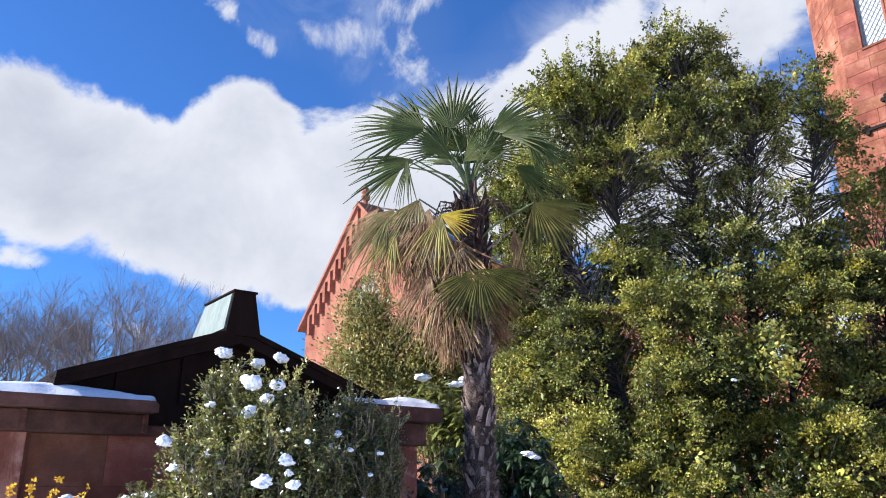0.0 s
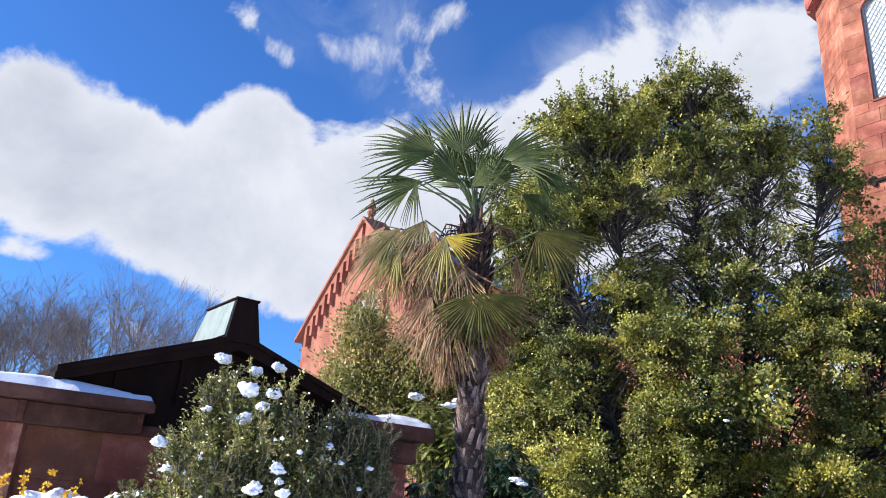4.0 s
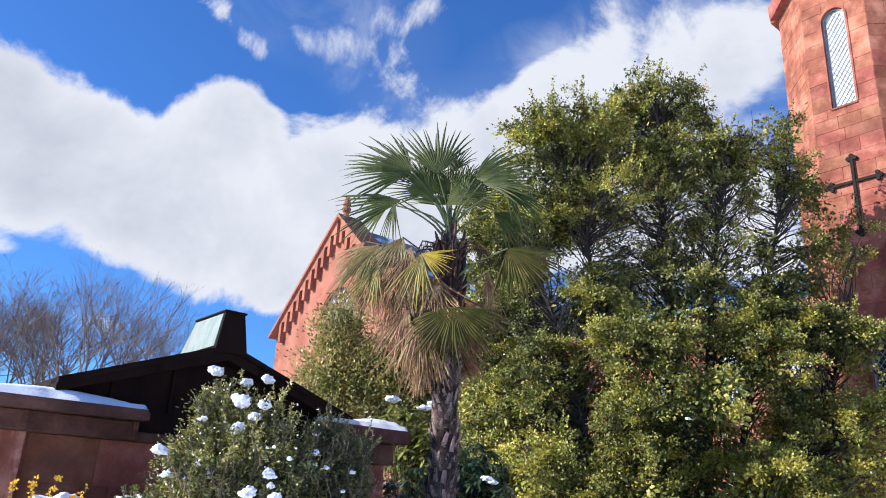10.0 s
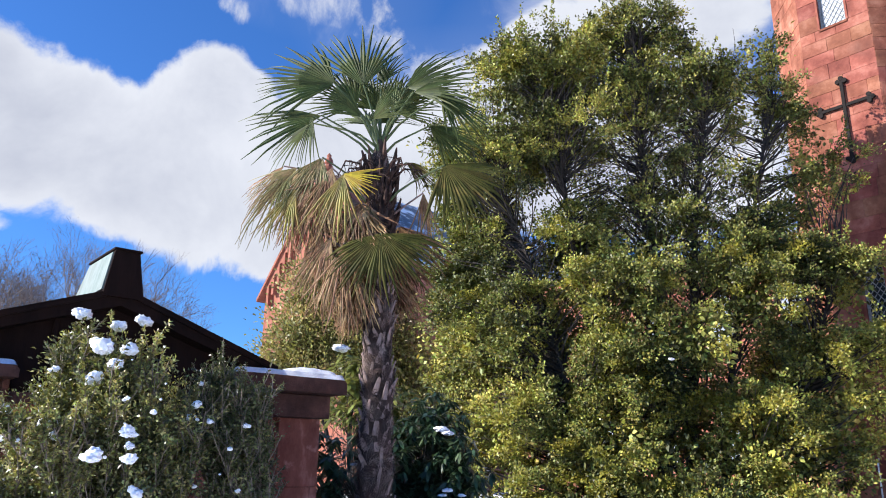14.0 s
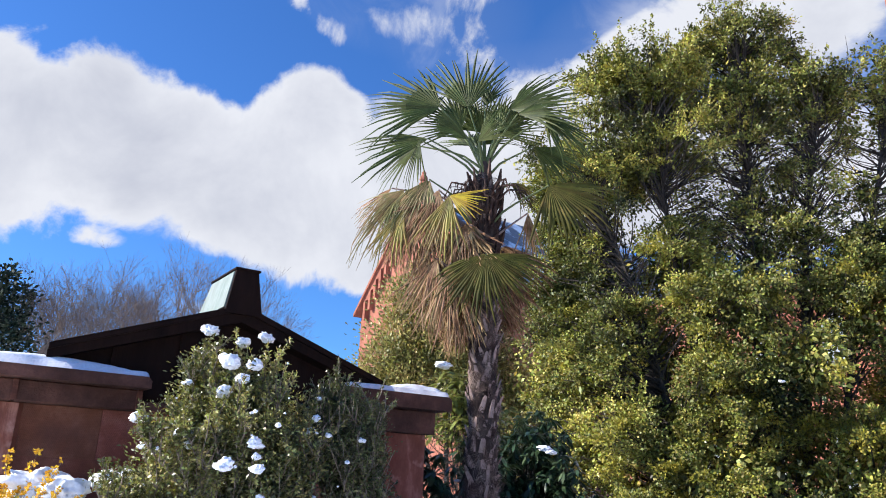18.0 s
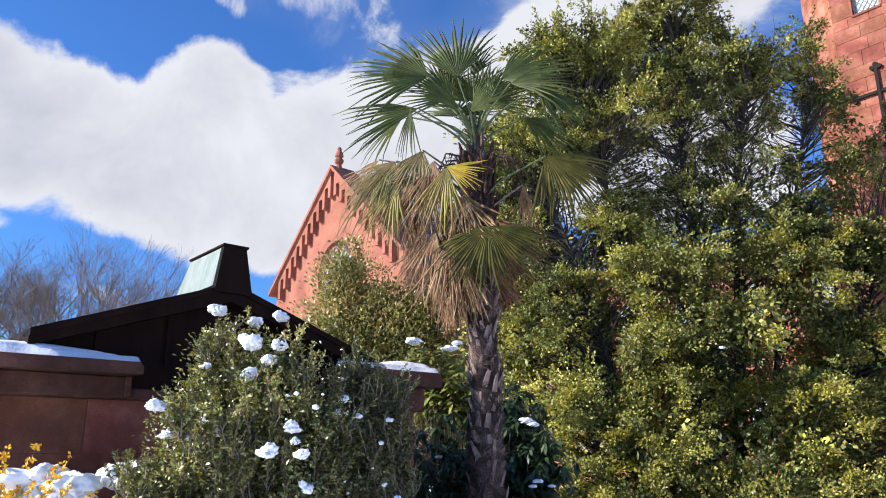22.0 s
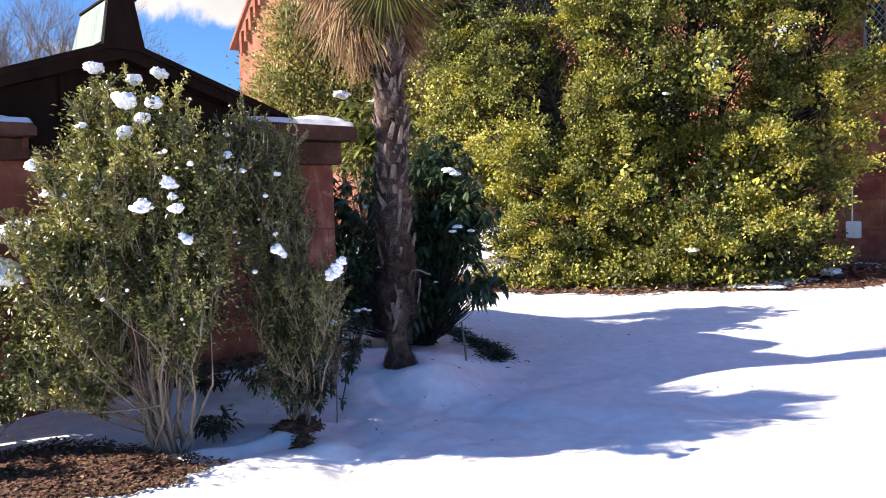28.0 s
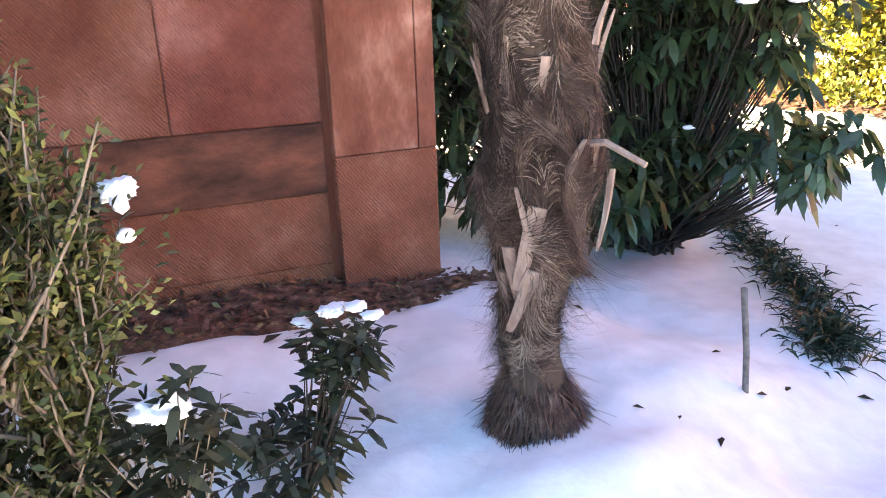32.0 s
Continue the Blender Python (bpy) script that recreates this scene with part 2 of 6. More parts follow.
        L(tr.outputs[0], ms.inputs[2])
        L(ms.outputs[0], out.inputs[0])
    else:
        L(p.outputs[0], out.inputs[0])
    return m


M_snow = material("snow", [(0.86, 0.88, 0.92), (0.9, 0.91, 0.94)], rough=0.65, scale=3, bump=0.25, bump_scale=60, spec=0.2)
M_lawn = material("lawn_snow", [(0.76, 0.77, 0.795), (0.86, 0.865, 0.885)], rough=0.7, scale=1.6, bump=0.6, bump_scale=9, spec=0.2)
M_sand = material("red_sandstone", [(0.155, 0.048, 0.031), (0.225, 0.08, 0.053), (0.33, 0.145, 0.108)], rough=0.85, scale=3.0, bump=0.5, bump_scale=55, spec=0.2, vary=0.18, stain=((0.11, 0.05, 0.042), 1.7, 0.55, 0.75), tooled=0.8)
# sandstone of the pilasters, with pale patches by noise
M_patchy = material("pale_patched_sandstone", [(0.16, 0.048, 0.03), (0.225, 0.08, 0.053), (0.4, 0.185, 0.135)], rough=0.8, scale=3.4, detail=4.0, bump=0.35, bump_scale=50, spec=0.2, streak=(1.6, 1.6, 0.8), stain=((0.5, 0.27, 0.21), 4.5, 0.6, 0.72))
M_stained = material("stained_sandstone", [(0.05, 0.024, 0.019), (0.12, 0.05, 0.036), (0.22, 0.08, 0.053)], rough=0.9, scale=3.5, bump=0.4, bump_scale=60, spec=0.15, streak=(1, 1, 2.5))
M_cap = material("weathered_cap_stone", [(0.048, 0.02, 0.014), (0.085, 0.038, 0.027), (0.15, 0.068, 0.05)], rough=0.9, scale=4, bump=0.4, bump_scale=60)
M_tower = material("tower_sandstone", [(0.135, 0.043, 0.028), (0.23, 0.08, 0.051), (0.34, 0.145, 0.098)], rough=0.88, scale=1.9, bump=0.5, bump_scale=18, spec=0.15, vary=0.2, island=0.2, stain=((0.1, 0.04, 0.03), 0.9, 0.58, 0.8))
M_mortar = material("mortar", [(0.16, 0.052, 0.034), (0.22, 0.078, 0.052)], rough=0.95, scale=4, bump=0.4, bump_scale=30)
M_church = material("church_sandstone", [(0.22, 0.08, 0.052), (0.29, 0.112, 0.073), (0.34, 0.142, 0.095)], rough=0.9, scale=0.5, bump=0.3, bump_scale=6, spec=0.15, stain=((0.2, 0.07, 0.048), 0.35, 0.55, 0.8))
M_dark = material("dark_bronze", [(0.009, 0.005, 0.004), (0.022, 0.011, 0.008)], rough=0.75, scale=5, bump=0.2, bump_scale=50, spec=0.06, streak=(1, 1, 0.2))
M_copper = material("patina_copper", [(0.12, 0.165, 0.145), (0.22, 0.26, 0.24), (0.14, 0.16, 0.14)], rough=0.7, scale=5, bump=0.1, bump_scale=40, spec=0.2, streak=(1, 1, 0.25))
M_slate = material("slate", [(0.1, 0.11, 0.13), (0.19, 0.2, 0.22)], rough=0.6, scale=3, bump=0.3, bump_scale=12, stain=((0.75, 0.78, 0.82), 0.7, 0.5, 0.6))
M_iron = material("black_iron", [(0.012, 0.01, 0.009), (0.026, 0.02, 0.018)], rough=0.8, scale=20, bump=0.2, spec=0.1)
M_lead = material("lead_came", [(0.16, 0.17, 0.17), (0.3, 0.31, 0.31)], rough=0.6, scale=20, bump=0.1)
M_white = material("white_box_paint", [(0.7, 0.7, 0.68), (0.8, 0.8, 0.78)], rough=0.5, scale=6, bump=0.05)
M_bark = material("grey_bark", [(0.026, 0.021, 0.018), (0.06, 0.049, 0.041)], rough=0.9, scale=18, bump=0.6, bump_scale=50, streak=(1, 1, 0.3))
M_stem = material("pale_stem", [(0.15, 0.115, 0.09), (0.3, 0.24, 0.19)], rough=0.85, scale=25, bump=0.4, bump_scale=60, streak=(1, 1, 0.25))
M_palmbark = material("palm_trunk_core", [(0.039, 0.026, 0.021), (0.09, 0.063, 0.05)], rough=0.95, scale=12, bump=0.8, bump_scale=45, streak=(1, 1, 0.3))
M_fibre = material("palm_fibre", [(0.036, 0.022, 0.018), (0.085, 0.053, 0.043), (0.14, 0.096, 0.08)], rough=0.95, scale=20, bump=0, island=0.4)
M_fibre_dark = material("palm_fibre_dark", [(0.018, 0.0105, 0.009), (0.05, 0.031, 0.025)], rough=0.95, scale=20, bump=0, island=0.4)
M_fibre_pale = material("palm_fibre_pale", [(0.15, 0.107, 0.088), (0.26, 0.198, 0.165)], rough=0.95, scale=20, bump=0, island=0.4)
M_stub = material("petiole_stub", [(0.15, 0.1, 0.082), (0.32, 0.245, 0.205)], rough=0.8, scale=30, bump=0.3, island=0.35, streak=(1, 1, 0.3))
M_palm = material("palm_leaf", [(0.036, 0.05, 0.016), (0.062, 0.079, 0.022), (0.105, 0.115, 0.036)], rough=0.55, scale=4, bump=0.0, spec=0.2, island=0.25, translucent=0.25, tcol=(1.2, 1.3, 0.6))
M_palmyel = material("palm_leaf_yellowing", [(0.6, 0.38, 0.02), (0.42, 0.3, 0.025), (0.68, 0.46, 0.04)], rough=0.5, scale=4, bump=0.0, spec=0.4, island=0.25, translucent=0.25)
M_palmold = material("palm_leaf_half_dry", [(0.1, 0.1, 0.03), (0.17, 0.14, 0.045), (0.28, 0.18, 0.08)], rough=0.6, scale=5, bump=0.0, spec=0.3, island=0.3, translucent=0.2)
M_palmfan = material("palm_leaf_olive", [(0.045, 0.045, 0.01), (0.08, 0.073, 0.016), (0.15, 0.115, 0.032)], rough=0.7, scale=4, bump=0.0, spec=0.1, island=0.3, translucent=0.14)
M_palmdry = material("palm_leaf_dry", [(0.12, 0.064, 0.031), (0.27, 0.16, 0.08), (0.46, 0.305, 0.165)], rough=0.85, scale=6, bump=0.0, spec=0.2, island=0.35, translucent=0.15)
M_palmgold = material("palm_leaf_golden", [(0.15, 0.125, 0.024), (0.26, 0.19, 0.035), (0.12, 0.12, 0.028)], rough=0.6, scale=5, bump=0.0, spec=0.3, island=0.3, translucent=0.22)
M_boot = material("dry_leaf_base", [(0.02, 0.011, 0.009), (0.05, 0.028, 0.02), (0.11, 0.06, 0.042)], rough=0.9, scale=14, bump=0.4, bump_scale=50)
M_petiole = material("petiole", [(0.07, 0.098, 0.035), (0.119, 0.14, 0.056)], rough=0.45, scale=8, bump=0.0)
# dark end of the ramp is painted shade that deepens the gaps between leaves
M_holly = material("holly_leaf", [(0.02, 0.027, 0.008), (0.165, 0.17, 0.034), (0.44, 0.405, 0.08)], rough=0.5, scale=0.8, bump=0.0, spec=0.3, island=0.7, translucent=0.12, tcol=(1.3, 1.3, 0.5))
# real yellow tufts, and sunlight painted onto the low crown
M_hollyyel_lit = material("holly_leaf_yellow_sunlit", [(0.2, 0.2, 0.025), (0.3, 0.265, 0.034), (0.13, 0.15, 0.024)], rough=0.4, scale=0.9, bump=0.0, spec=0.45, island=0.35, translucent=0.3)
M_osman = material("shrub_leaf", [(0.044, 0.051, 0.018), (0.172, 0.172, 0.05), (0.45, 0.42, 0.147)], rough=0.36, scale=3.5, bump=0.0, spec=0.5, island=0.75, translucent=0.18, tcol=(1.15, 1.15, 0.5))
# darker, greener copy of shrub_leaf: the main shrub's shade painted into the slender one
M_shadeleaf = material("shaded_shrub_leaf", [(0.03, 0.04, 0.015), (0.1, 0.11, 0.036), (0.27, 0.265, 0.095)], rough=0.38, scale=3.5, bump=0.0, spec=0.45, island=0.7, translucent=0.15, tcol=(1.1, 1.15, 0.6))
M_rhodo = material("rhododendron_leaf", [(0.016, 0.036, 0.017), (0.034, 0.062, 0.026), (0.06, 0.09, 0.035)], rough=0.33, scale=3.0, bump=0.0, spec=0.5, island=0.4, translucent=0.12)
M_small = material("small_tree_leaf", [(0.13, 0.135, 0.035), (0.25, 0.23, 0.06), (0.4, 0.31, 0.1)], rough=0.45, scale=1.0, bump=0.0, spec=0.4, island=0.55, translucent=0.25)
M_bambo = material("yellow_green_leaf", [(0.16, 0.19, 0.04), (0.26, 0.26, 0.06)], rough=0.45, scale=2.0, bump=0.0, spec=0.4, island=0.3, translucent=0.3)
M_grass = material("border_grass", [(0.012, 0.022, 0.012), (0.03, 0.045, 0.022)], rough=0.45, scale=3.0, bump=0.0, spec=0.4, island=0.4)
M_yellow = material("yellow_blossom", [(0.65, 0.36, 0.02), (0.8, 0.5, 0.04)], rough=0.6, scale=9, bump=0.0, island=0.2, translucent=0.3)
M_mulch = material("bark_mulch", [(0.045, 0.028, 0.02), (0.13, 0.07, 0.045), (0.26, 0.15, 0.09)], rough=0.95, scale=22, bump=0.5, bump_scale=60, island=0.5)
M_twig = material("bare_twig", [(0.1, 0.075, 0.062), (0.19, 0.15, 0.125)], rough=0.9, scale=1, bump=0)
M_ever = material("far_evergreen", [(0.012, 0.022, 0.012), (0.03, 0.045, 0.02)], rough=0.6, scale=0.6, bump=0, island=0.4)
M_seed = material("seedling_leaf", [(0.018, 0.026, 0.018), (0.035, 0.045, 0.026), (0.07, 0.08, 0.042)], rough=0.45, scale=3.0, bump=0.0, spec=0.4, island=0.45, translucent=0.15)
M_litter = material("dead_leaf", [(0.03, 0.02, 0.014), (0.07, 0.045, 0.03)], rough=0.9, scale=30, bump=0)
M_stick = material("grey_stake", [(0.1, 0.09, 0.085), (0.2, 0.18, 0.17)], rough=0.8, scale=40, bump=0.3)


def glass_material(name, base, rough):
    m = bpy.data.materials.new(name)
    m.use_nodes = True
    p = m.node_tree.nodes["Principled BSDF"]
    n = m.node_tree.nodes.new("ShaderNodeTexNoise")
    n.inputs["Scale"].default_value = 3.0
    r = m.node_tree.nodes.new("ShaderNodeValToRGB")
    r.color_ramp.elements[0].color, r.color_ramp.elements[1].color = (*[c * 0.7 for c in base], 1), (*base, 1)
    m.node_tree.links.new(n.outputs["Fac"], r.inputs["Fac"])
    m.node_tree.links.new(r.outputs[0], p.inputs["Base Color"])
    p.inputs["Roughness"].default_value = rough
    p.inputs["Specular IOR Level"].default_value = 0.9
    return m


M_pale_glass = glass_material("obscured_window_glass", (0.4, 0.43, 0.46), 0.15)
M_dark_glass = glass_material("dark_window_glass", (0.03, 0.035, 0.04), 0.06)


# ---- mesh helpers ----
def mesh_of(name, verts, faces, mat, smooth=False):
    me = bpy.data.meshes.new(name)
    me.from_pydata([tuple(v) for v in verts], [], faces)
    me.materials.append(mat)
    if smooth:
        me.polygons.foreach_set("use_smooth", [True] * len(me.polygons))
    me.update()
    return me


def quads_mesh(name, v, mat, per=4, smooth=False):
    """A mesh of separate faces from an array (n, per, 3)."""
    v = np.asarray(v, dtype=np.float32)
    n = len(v)
    me = bpy.data.meshes.new(name)
    me.vertices.add(n * per)
    me.vertices.foreach_set("co", v.reshape(-1))
    me.loops.add(n * per)
    me.loops.foreach_set("vertex_index", np.arange(n * per, dtype=np.int32))
    me.polygons.add(n)
    me.polygons.foreach_set("loop_start", np.arange(0, n * per, per, dtype=np.int32))
    me.materials.append(mat)
    me.update(calc_edges=True)
    return me


class Mesh:
    """Gathers solids into one mesh."""
    def __init__(self):
        self.v, self.f = [], []

    def add(self, verts, faces):
        k = len(self.v)
        self.v += [tuple(p) for p in verts]
        self.f += [tuple(i + k for i in f) for f in faces]
        return self

    def box(self, x0, x1, y0, y1, z0, z1, bevel=0.0, m=None):
        b = min(bevel, (x1 - x0) * 0.45, (y1 - y0) * 0.45, (z1 - z0) * 0.45)
        if b <= 0:
            vs = [(x, y, z) for z in (z0, z1) for x, y in ((x0, y0), (x1, y0), (x1, y1), (x0, y1))]
            fs = [(3, 2, 1, 0), (4, 5, 6, 7), (0, 1, 5, 4), (1, 2, 6, 5), (2, 3, 7, 6), (3, 0, 4, 7)]
        else:
            vs, fs = [], []
            rings = ((z0, b), (z0 + b, 0), (z1 - b, 0), (z1, b))
            for z, i in rings:
                j = b - i
                vs += [(x0 + i + j, y0 + i, z), (x1 - i - j, y0 + i, z), (x1 - i, y0 + i + j, z), (x1 - i, y1 - i - j, z), (x1 - i - j, y1 - i, z), (x0 + i + j, y1 - i, z), (x0 + i, y1 - i - j, z), (x0 + i, y0 + i + j, z)]
            fs = [tuple(range(7, -1, -1)), tuple(range(24, 32))]
            for r in range(3):
                for k in range(8):
                    a, c = r * 8 + k, r * 8 + (k + 1) % 8
                    fs.append((a, c, c + 8, a + 8))
        if m is not None:
            vs = [tuple(m @ Vector(p)) for p in vs]
        return self.add(vs, fs)

    def prism(self, poly, y0, y1, m=None):
        """A polygon in x, z (counter-clockwise seen from -y) pushed from y0 to y1."""
        n = len(poly)
        vs = [(x, y0, z) for x, z in poly] + [(x, y1, z) for x, z in poly]
        fs = [tuple(range(n)), tuple(range(2 * n - 1, n - 1, -1))] + [((i + 1) % n, i, i + n, (i + 1) % n + n) for i in range(n)]
        if m is not None:
            vs = [tuple(m @ Vector(p)) for p in vs]
        return self.add(vs, fs)

    def tube(self, pts, radii, sides=6, caps=True):
        pts = [Vector(p) for p in pts]
        k = len(self.v)
        n = len(pts)
        for i, p in enumerate(pts):
            d = (pts[min(i + 1, n - 1)] - pts[max(i - 1, 0)])
            d = d.normalized() if d.length > 1e-9 else Vector((0, 0, 1))
            a = d.orthogonal().normalized() if abs(d.z) > 0.95 else d.cross(Vector((0, 0, 1))).normalized()
            b = d.cross(a)
            for s in range(sides):
                w = 2 * math.pi * s / sides
                self.v.append(tuple(p + (a * math.cos(w) + b * math.sin(w)) * radii[i]))
        for i in range(n - 1):
            for s in range(sides):
                q = k + i * sides + s
                r = k + i * sides + (s + 1) % sides
                self.f.append((q, r, r + sides, q + sides))
        if caps:
            self.f.append(tuple(k + s for s in range(sides - 1, -1, -1)))
            self.f.append(tuple(k + (n - 1) * sides + s for s in range(sides)))
        return self

    def done(self, name, mat, smooth=False):
        return mesh_of(name, self.v, self.f, mat, smooth)


def empty(name, label, category, group="", kind="", m=None):
    ob = new(name)
    ob.empty_display_size = 0.1
    if m is not None:
        ob.matrix_world = m
    return tagged(ob, label, category, group, kind)


def part(name, me, parent, label=""):
    ob = new(name, me)
    ob.parent = parent
    if label:
        tagged(ob, label)
    return ob


def thing(name, me, label, category, group="", kind="", m=None):
    ob = new(name, me)
    if m is not None:
        ob.matrix_world = m
    return tagged(ob, label, category, group, kind)


rng = np.random.default_rng(7)


def unit(a):
    return a / np.maximum(np.linalg.norm(a, axis=-1, keepdims=True), 1e-9)


def leaves(base, way, length, width, fold=0.0, droop=0.0, face=None):
    """Leaf blades of four corners each: base (n,3), way (n,3) unit, length (n), width (n)."""
    n = len(base)
    turn = rng.normal(size=(n, 3)) if face is None else face + rng.normal(size=(n, 3)) * 0.45
    side = unit(np.cross(way, unit(turn)) + 1e-6)
    nor = np.cross(side, way)
    length, width = np.asarray(length).reshape(-1, 1), np.asarray(width).reshape(-1, 1)
    mid = base + way * length * 0.5 + nor * length * 0.06
    tip = base + way * length - np.array([0, 0, 1.0]) * droop * length
    return np.stack([base, mid + side * width * 0.5, tip, mid - side * width * 0.5], axis=1)


# ---- ground ----
PAV_A = math.radians(45.3)
PX, PY = np.array([math.cos(PAV_A), math.sin(PAV_A)]), np.array([-math.sin(PAV_A), math.cos(PAV_A)])
PAV_O = np.array([-0.55, 7.75])


def pav(x, y):
    """World x, y of a place in the pavilion's own axes: x along its wall, y into it."""
    p = PAV_O + PX * x + PY * y
    return p[0], p[1]


def ground_z(x, y):
    x, y = np.asarray(x, float), np.asarray(y, float)
    lx = (x - PAV_O[0]) * PX[0] + (y - PAV_O[1]) * PX[1]
    ly = (x - PAV_O[0]) * PY[0] + (y - PAV_O[1]) * PY[1]
    sig = lambda v: 1 / (1 + np.exp(-np.clip(v, -40, 40)))
    bed = 0.2 * sig((ly + 0.85) / 0.14) * sig((0.45 - lx) / 0.12) * sig((lx + 2.4) / 0.4)
    mound = 0.23 * np.exp(-(((x - 0.02) ** 2 + (y - 7.0) ** 2) / 0.5) ** 2)
    bed = np.maximum(bed, mound)
    near = np.exp(-((x - 0.3) ** 2 + (y - 7) ** 2) / 16.0)
    bumps = 0.04 * np.sin(2.1 * x + 1.3 * np.sin(1.1 * y)) * np.sin(1.7 * y + 0.7 * x) + 0.022 * np.sin(5.3 * x + 2 * np.sin(3.1 * y)) * np.sin(4.7 * y - 1.9 * x) + 0.006 * np.sin(13 * x + 3 * np.sin(7 * y)) * np.sin(11 * y + 2 * np.sin(9 * x))
    lump = 0.05 * np.exp(-((x - 0.35) ** 2 + (y - 6.25) ** 2) / 0.12) + 0.1 * np.exp(-((x - 0.6) ** 2 + (y - 7.6) ** 2) / 0.09)
    foot = np.exp(-(((x + 0.35) / 0.9) ** 2 + ((y - 5.2) / 0.75) ** 2))
    lump = lump + foot * (0.035 + 0.045 * np.sin(6.1 * x + 2.2 * np.sin(4.3 * y)) * np.sin(7.3 * y + 1.7 * np.sin(5 * x)) + 0.02 * np.sin(15 * x + 3 * np.sin(8 * y)) * np.sin(17 * y))
    lump = lump + 0.07 * np.exp(-((x - 0.55) ** 2 / 0.1 + (y - 6.75) ** 2 / 0.06)) + 0.05 * np.exp(-((x + 0.25) ** 2 / 0.05 + (y - 6.35) ** 2 / 0.05))
    clods = np.exp(-(((x - 0.15) / 1.0) ** 2 + ((y - 6.3) / 1.5) ** 2)) * (1 - 0.8 * np.exp(-((x - 0.02) ** 2 + (y - 7.0) ** 2) / 0.05))
    clods = clods * (0.055 * np.abs(np.sin(3.3 * x + 1.3 * np.sin(2.3 * y)) * np.sin(3.9 * y + 1.6 * np.sin(2.9 * x))) + 0.03 * np.abs(np.sin(8.1 * x + 2.3 * np.sin(5.3 * y)) * np.sin(7.7 * y + 2.1 * np.sin(6.7 * x))) - 0.02)
    lump = lump + clods
    return bed + bumps * (0.3 + 0.9 * near) * np.exp(-((x * x + y * y) / 2500.0)) + lump - 0.02


def graded(lo, hi, focus, n, tight):
    u = np.linspace(-1, 1, n)
    s = np.sinh(u * tight) / math.sinh(tight)
    return np.where(s < 0, focus + s * (focus - lo), focus + s * (hi - focus))


gx, gy = graded(-900, 900, 0.2, 311, 7.6), graded(-700, 1400, 6.2, 311, 7.6)
GX, GY = np.meshgrid(gx, gy)
GZ = ground_z(GX, GY)
gv = np.stack([GX, GY, GZ], -1).reshape(-1, 3)
idx = np.arange(311 * 311).reshape(311, 311)
gf = np.stack([idx[:-1, :-1], idx[:-1, 1:], idx[1:, 1:], idx[1:, :-1]], -1).reshape(-1, 4)
gm = bpy.data.meshes.new("ground")
gm.vertices.add(len(gv))
gm.vertices.foreach_set("co", gv.astype(np.float32).reshape(-1))
gm.loops.add(gf.size)
gm.loops.foreach_set("vertex_index", gf.astype(np.int32).reshape(-1))
gm.polygons.add(len(gf))
gm.polygons.foreach_set("loop_start", np.arange(0, gf.size, 4, dtype=np.int32))
gm.polygons.foreach_set("use_smooth", [True] * len(gf))
gm.materials.append(M_lawn)
gm.update(calc_edges=True)
thing("ground", gm, "snow-covered lawn with soft mounds and a few fallen leaves", "snow ground", kind="structure")

# ---- pavilion ----
PAV = pose(PAV_O[0], PAV_O[1], 0, 0, 0, 45.3)
pavilion = empty("garden_pavilion", "low red sandstone garden pavilion with dark bronze gable and snowy ledge", "pavilion", m=PAV)
DEEP = 4.0
LEFT = -4.0
core = Mesh().box(LEFT + 0.06, 0.0, 0.18, DEEP, -0.3, 2.05)
part("wall", core.done("pav_core", M_mortar), pavilion, "recessed mortar and core of the sandstone wall")
# cornice: frieze and cap slab
edges = [LEFT - 0.03, -3.62, -2.74, -1.6, -0.95, 0.09]
for a, b in zip(edges[:-1], edges[1:]):
    if a in (-2.74, -1.6):      # the bay under the gable is set back
        part("frieze_stone", Mesh().box(a + 0.003, b - 0.003, 0.06, 0.5, 2.02, 2.1, 0.008).done("frieze_stone", M_cap), pavilion)
        continue
    me = Mesh().box(a + 0.003, b - 0.003, -0.01, 0.5, 2.02, 2.235 if a > -1 else 2.178, 0.008).done("frieze_stone", M_cap)
    part("frieze_stone", me, pavilion)
for a in edges[1:3]:
    part("joint_strap", Mesh().box(a - 0.022, a + 0.022, -0.028, 0.1, 2.03, 2.18, 0.006).done("joint_strap", M_stained), pavilion, "narrow stone strap over the joint")
part("frieze_return", Mesh().box(-0.4, 0.066, 0.504, DEEP, 2.02, 2.235, 0.008).done("frieze_return", M_sand), pavilion)
for xa, xb, za, zb in ((LEFT - 0.09, -2.7, 2.182, 2.27), (-1.0, 0.15, 2.24, 2.375)):
    slab = Mesh().prism([(xa, za), (xb, za), (xb, zb - 0.03), (xb - 0.03, zb), (xa + 0.03, zb), (xa, zb - 0.03)], -0.2, DEEP + 0.2)
    part("cap_slab", slab.done("cap_slab", M_cap), pavilion, "weathered dark sandstone cap slab")
part("soffit", Mesh().box(-2.69, -1.01, 0.2, DEEP, 2.06, 2.3, 0.01).done("soffit", M_dark), pavilion)


def pilaster(x0, x1):
    mid = x1 - 0.08
    for z0, z1, a, b, mat in ((-0.3, 0.76, x0, x1, M_sand), (0.76, 1.39, x0, mid, M_patchy), (0.76, 1.39, mid, x1, M_patchy), (1.39, 2.02, x0, x1, M_patchy)):
        me = Mesh().box(a + (0.0015 if a > x0 else 0), b - (0.0015 if b < x1 else 0), 0.12, 0.42, z0 + 0.0015, z1 - 0.0015, 0.004).done("pilaster_stone", mat)
        part("pilaster_stone", me, pavilion)


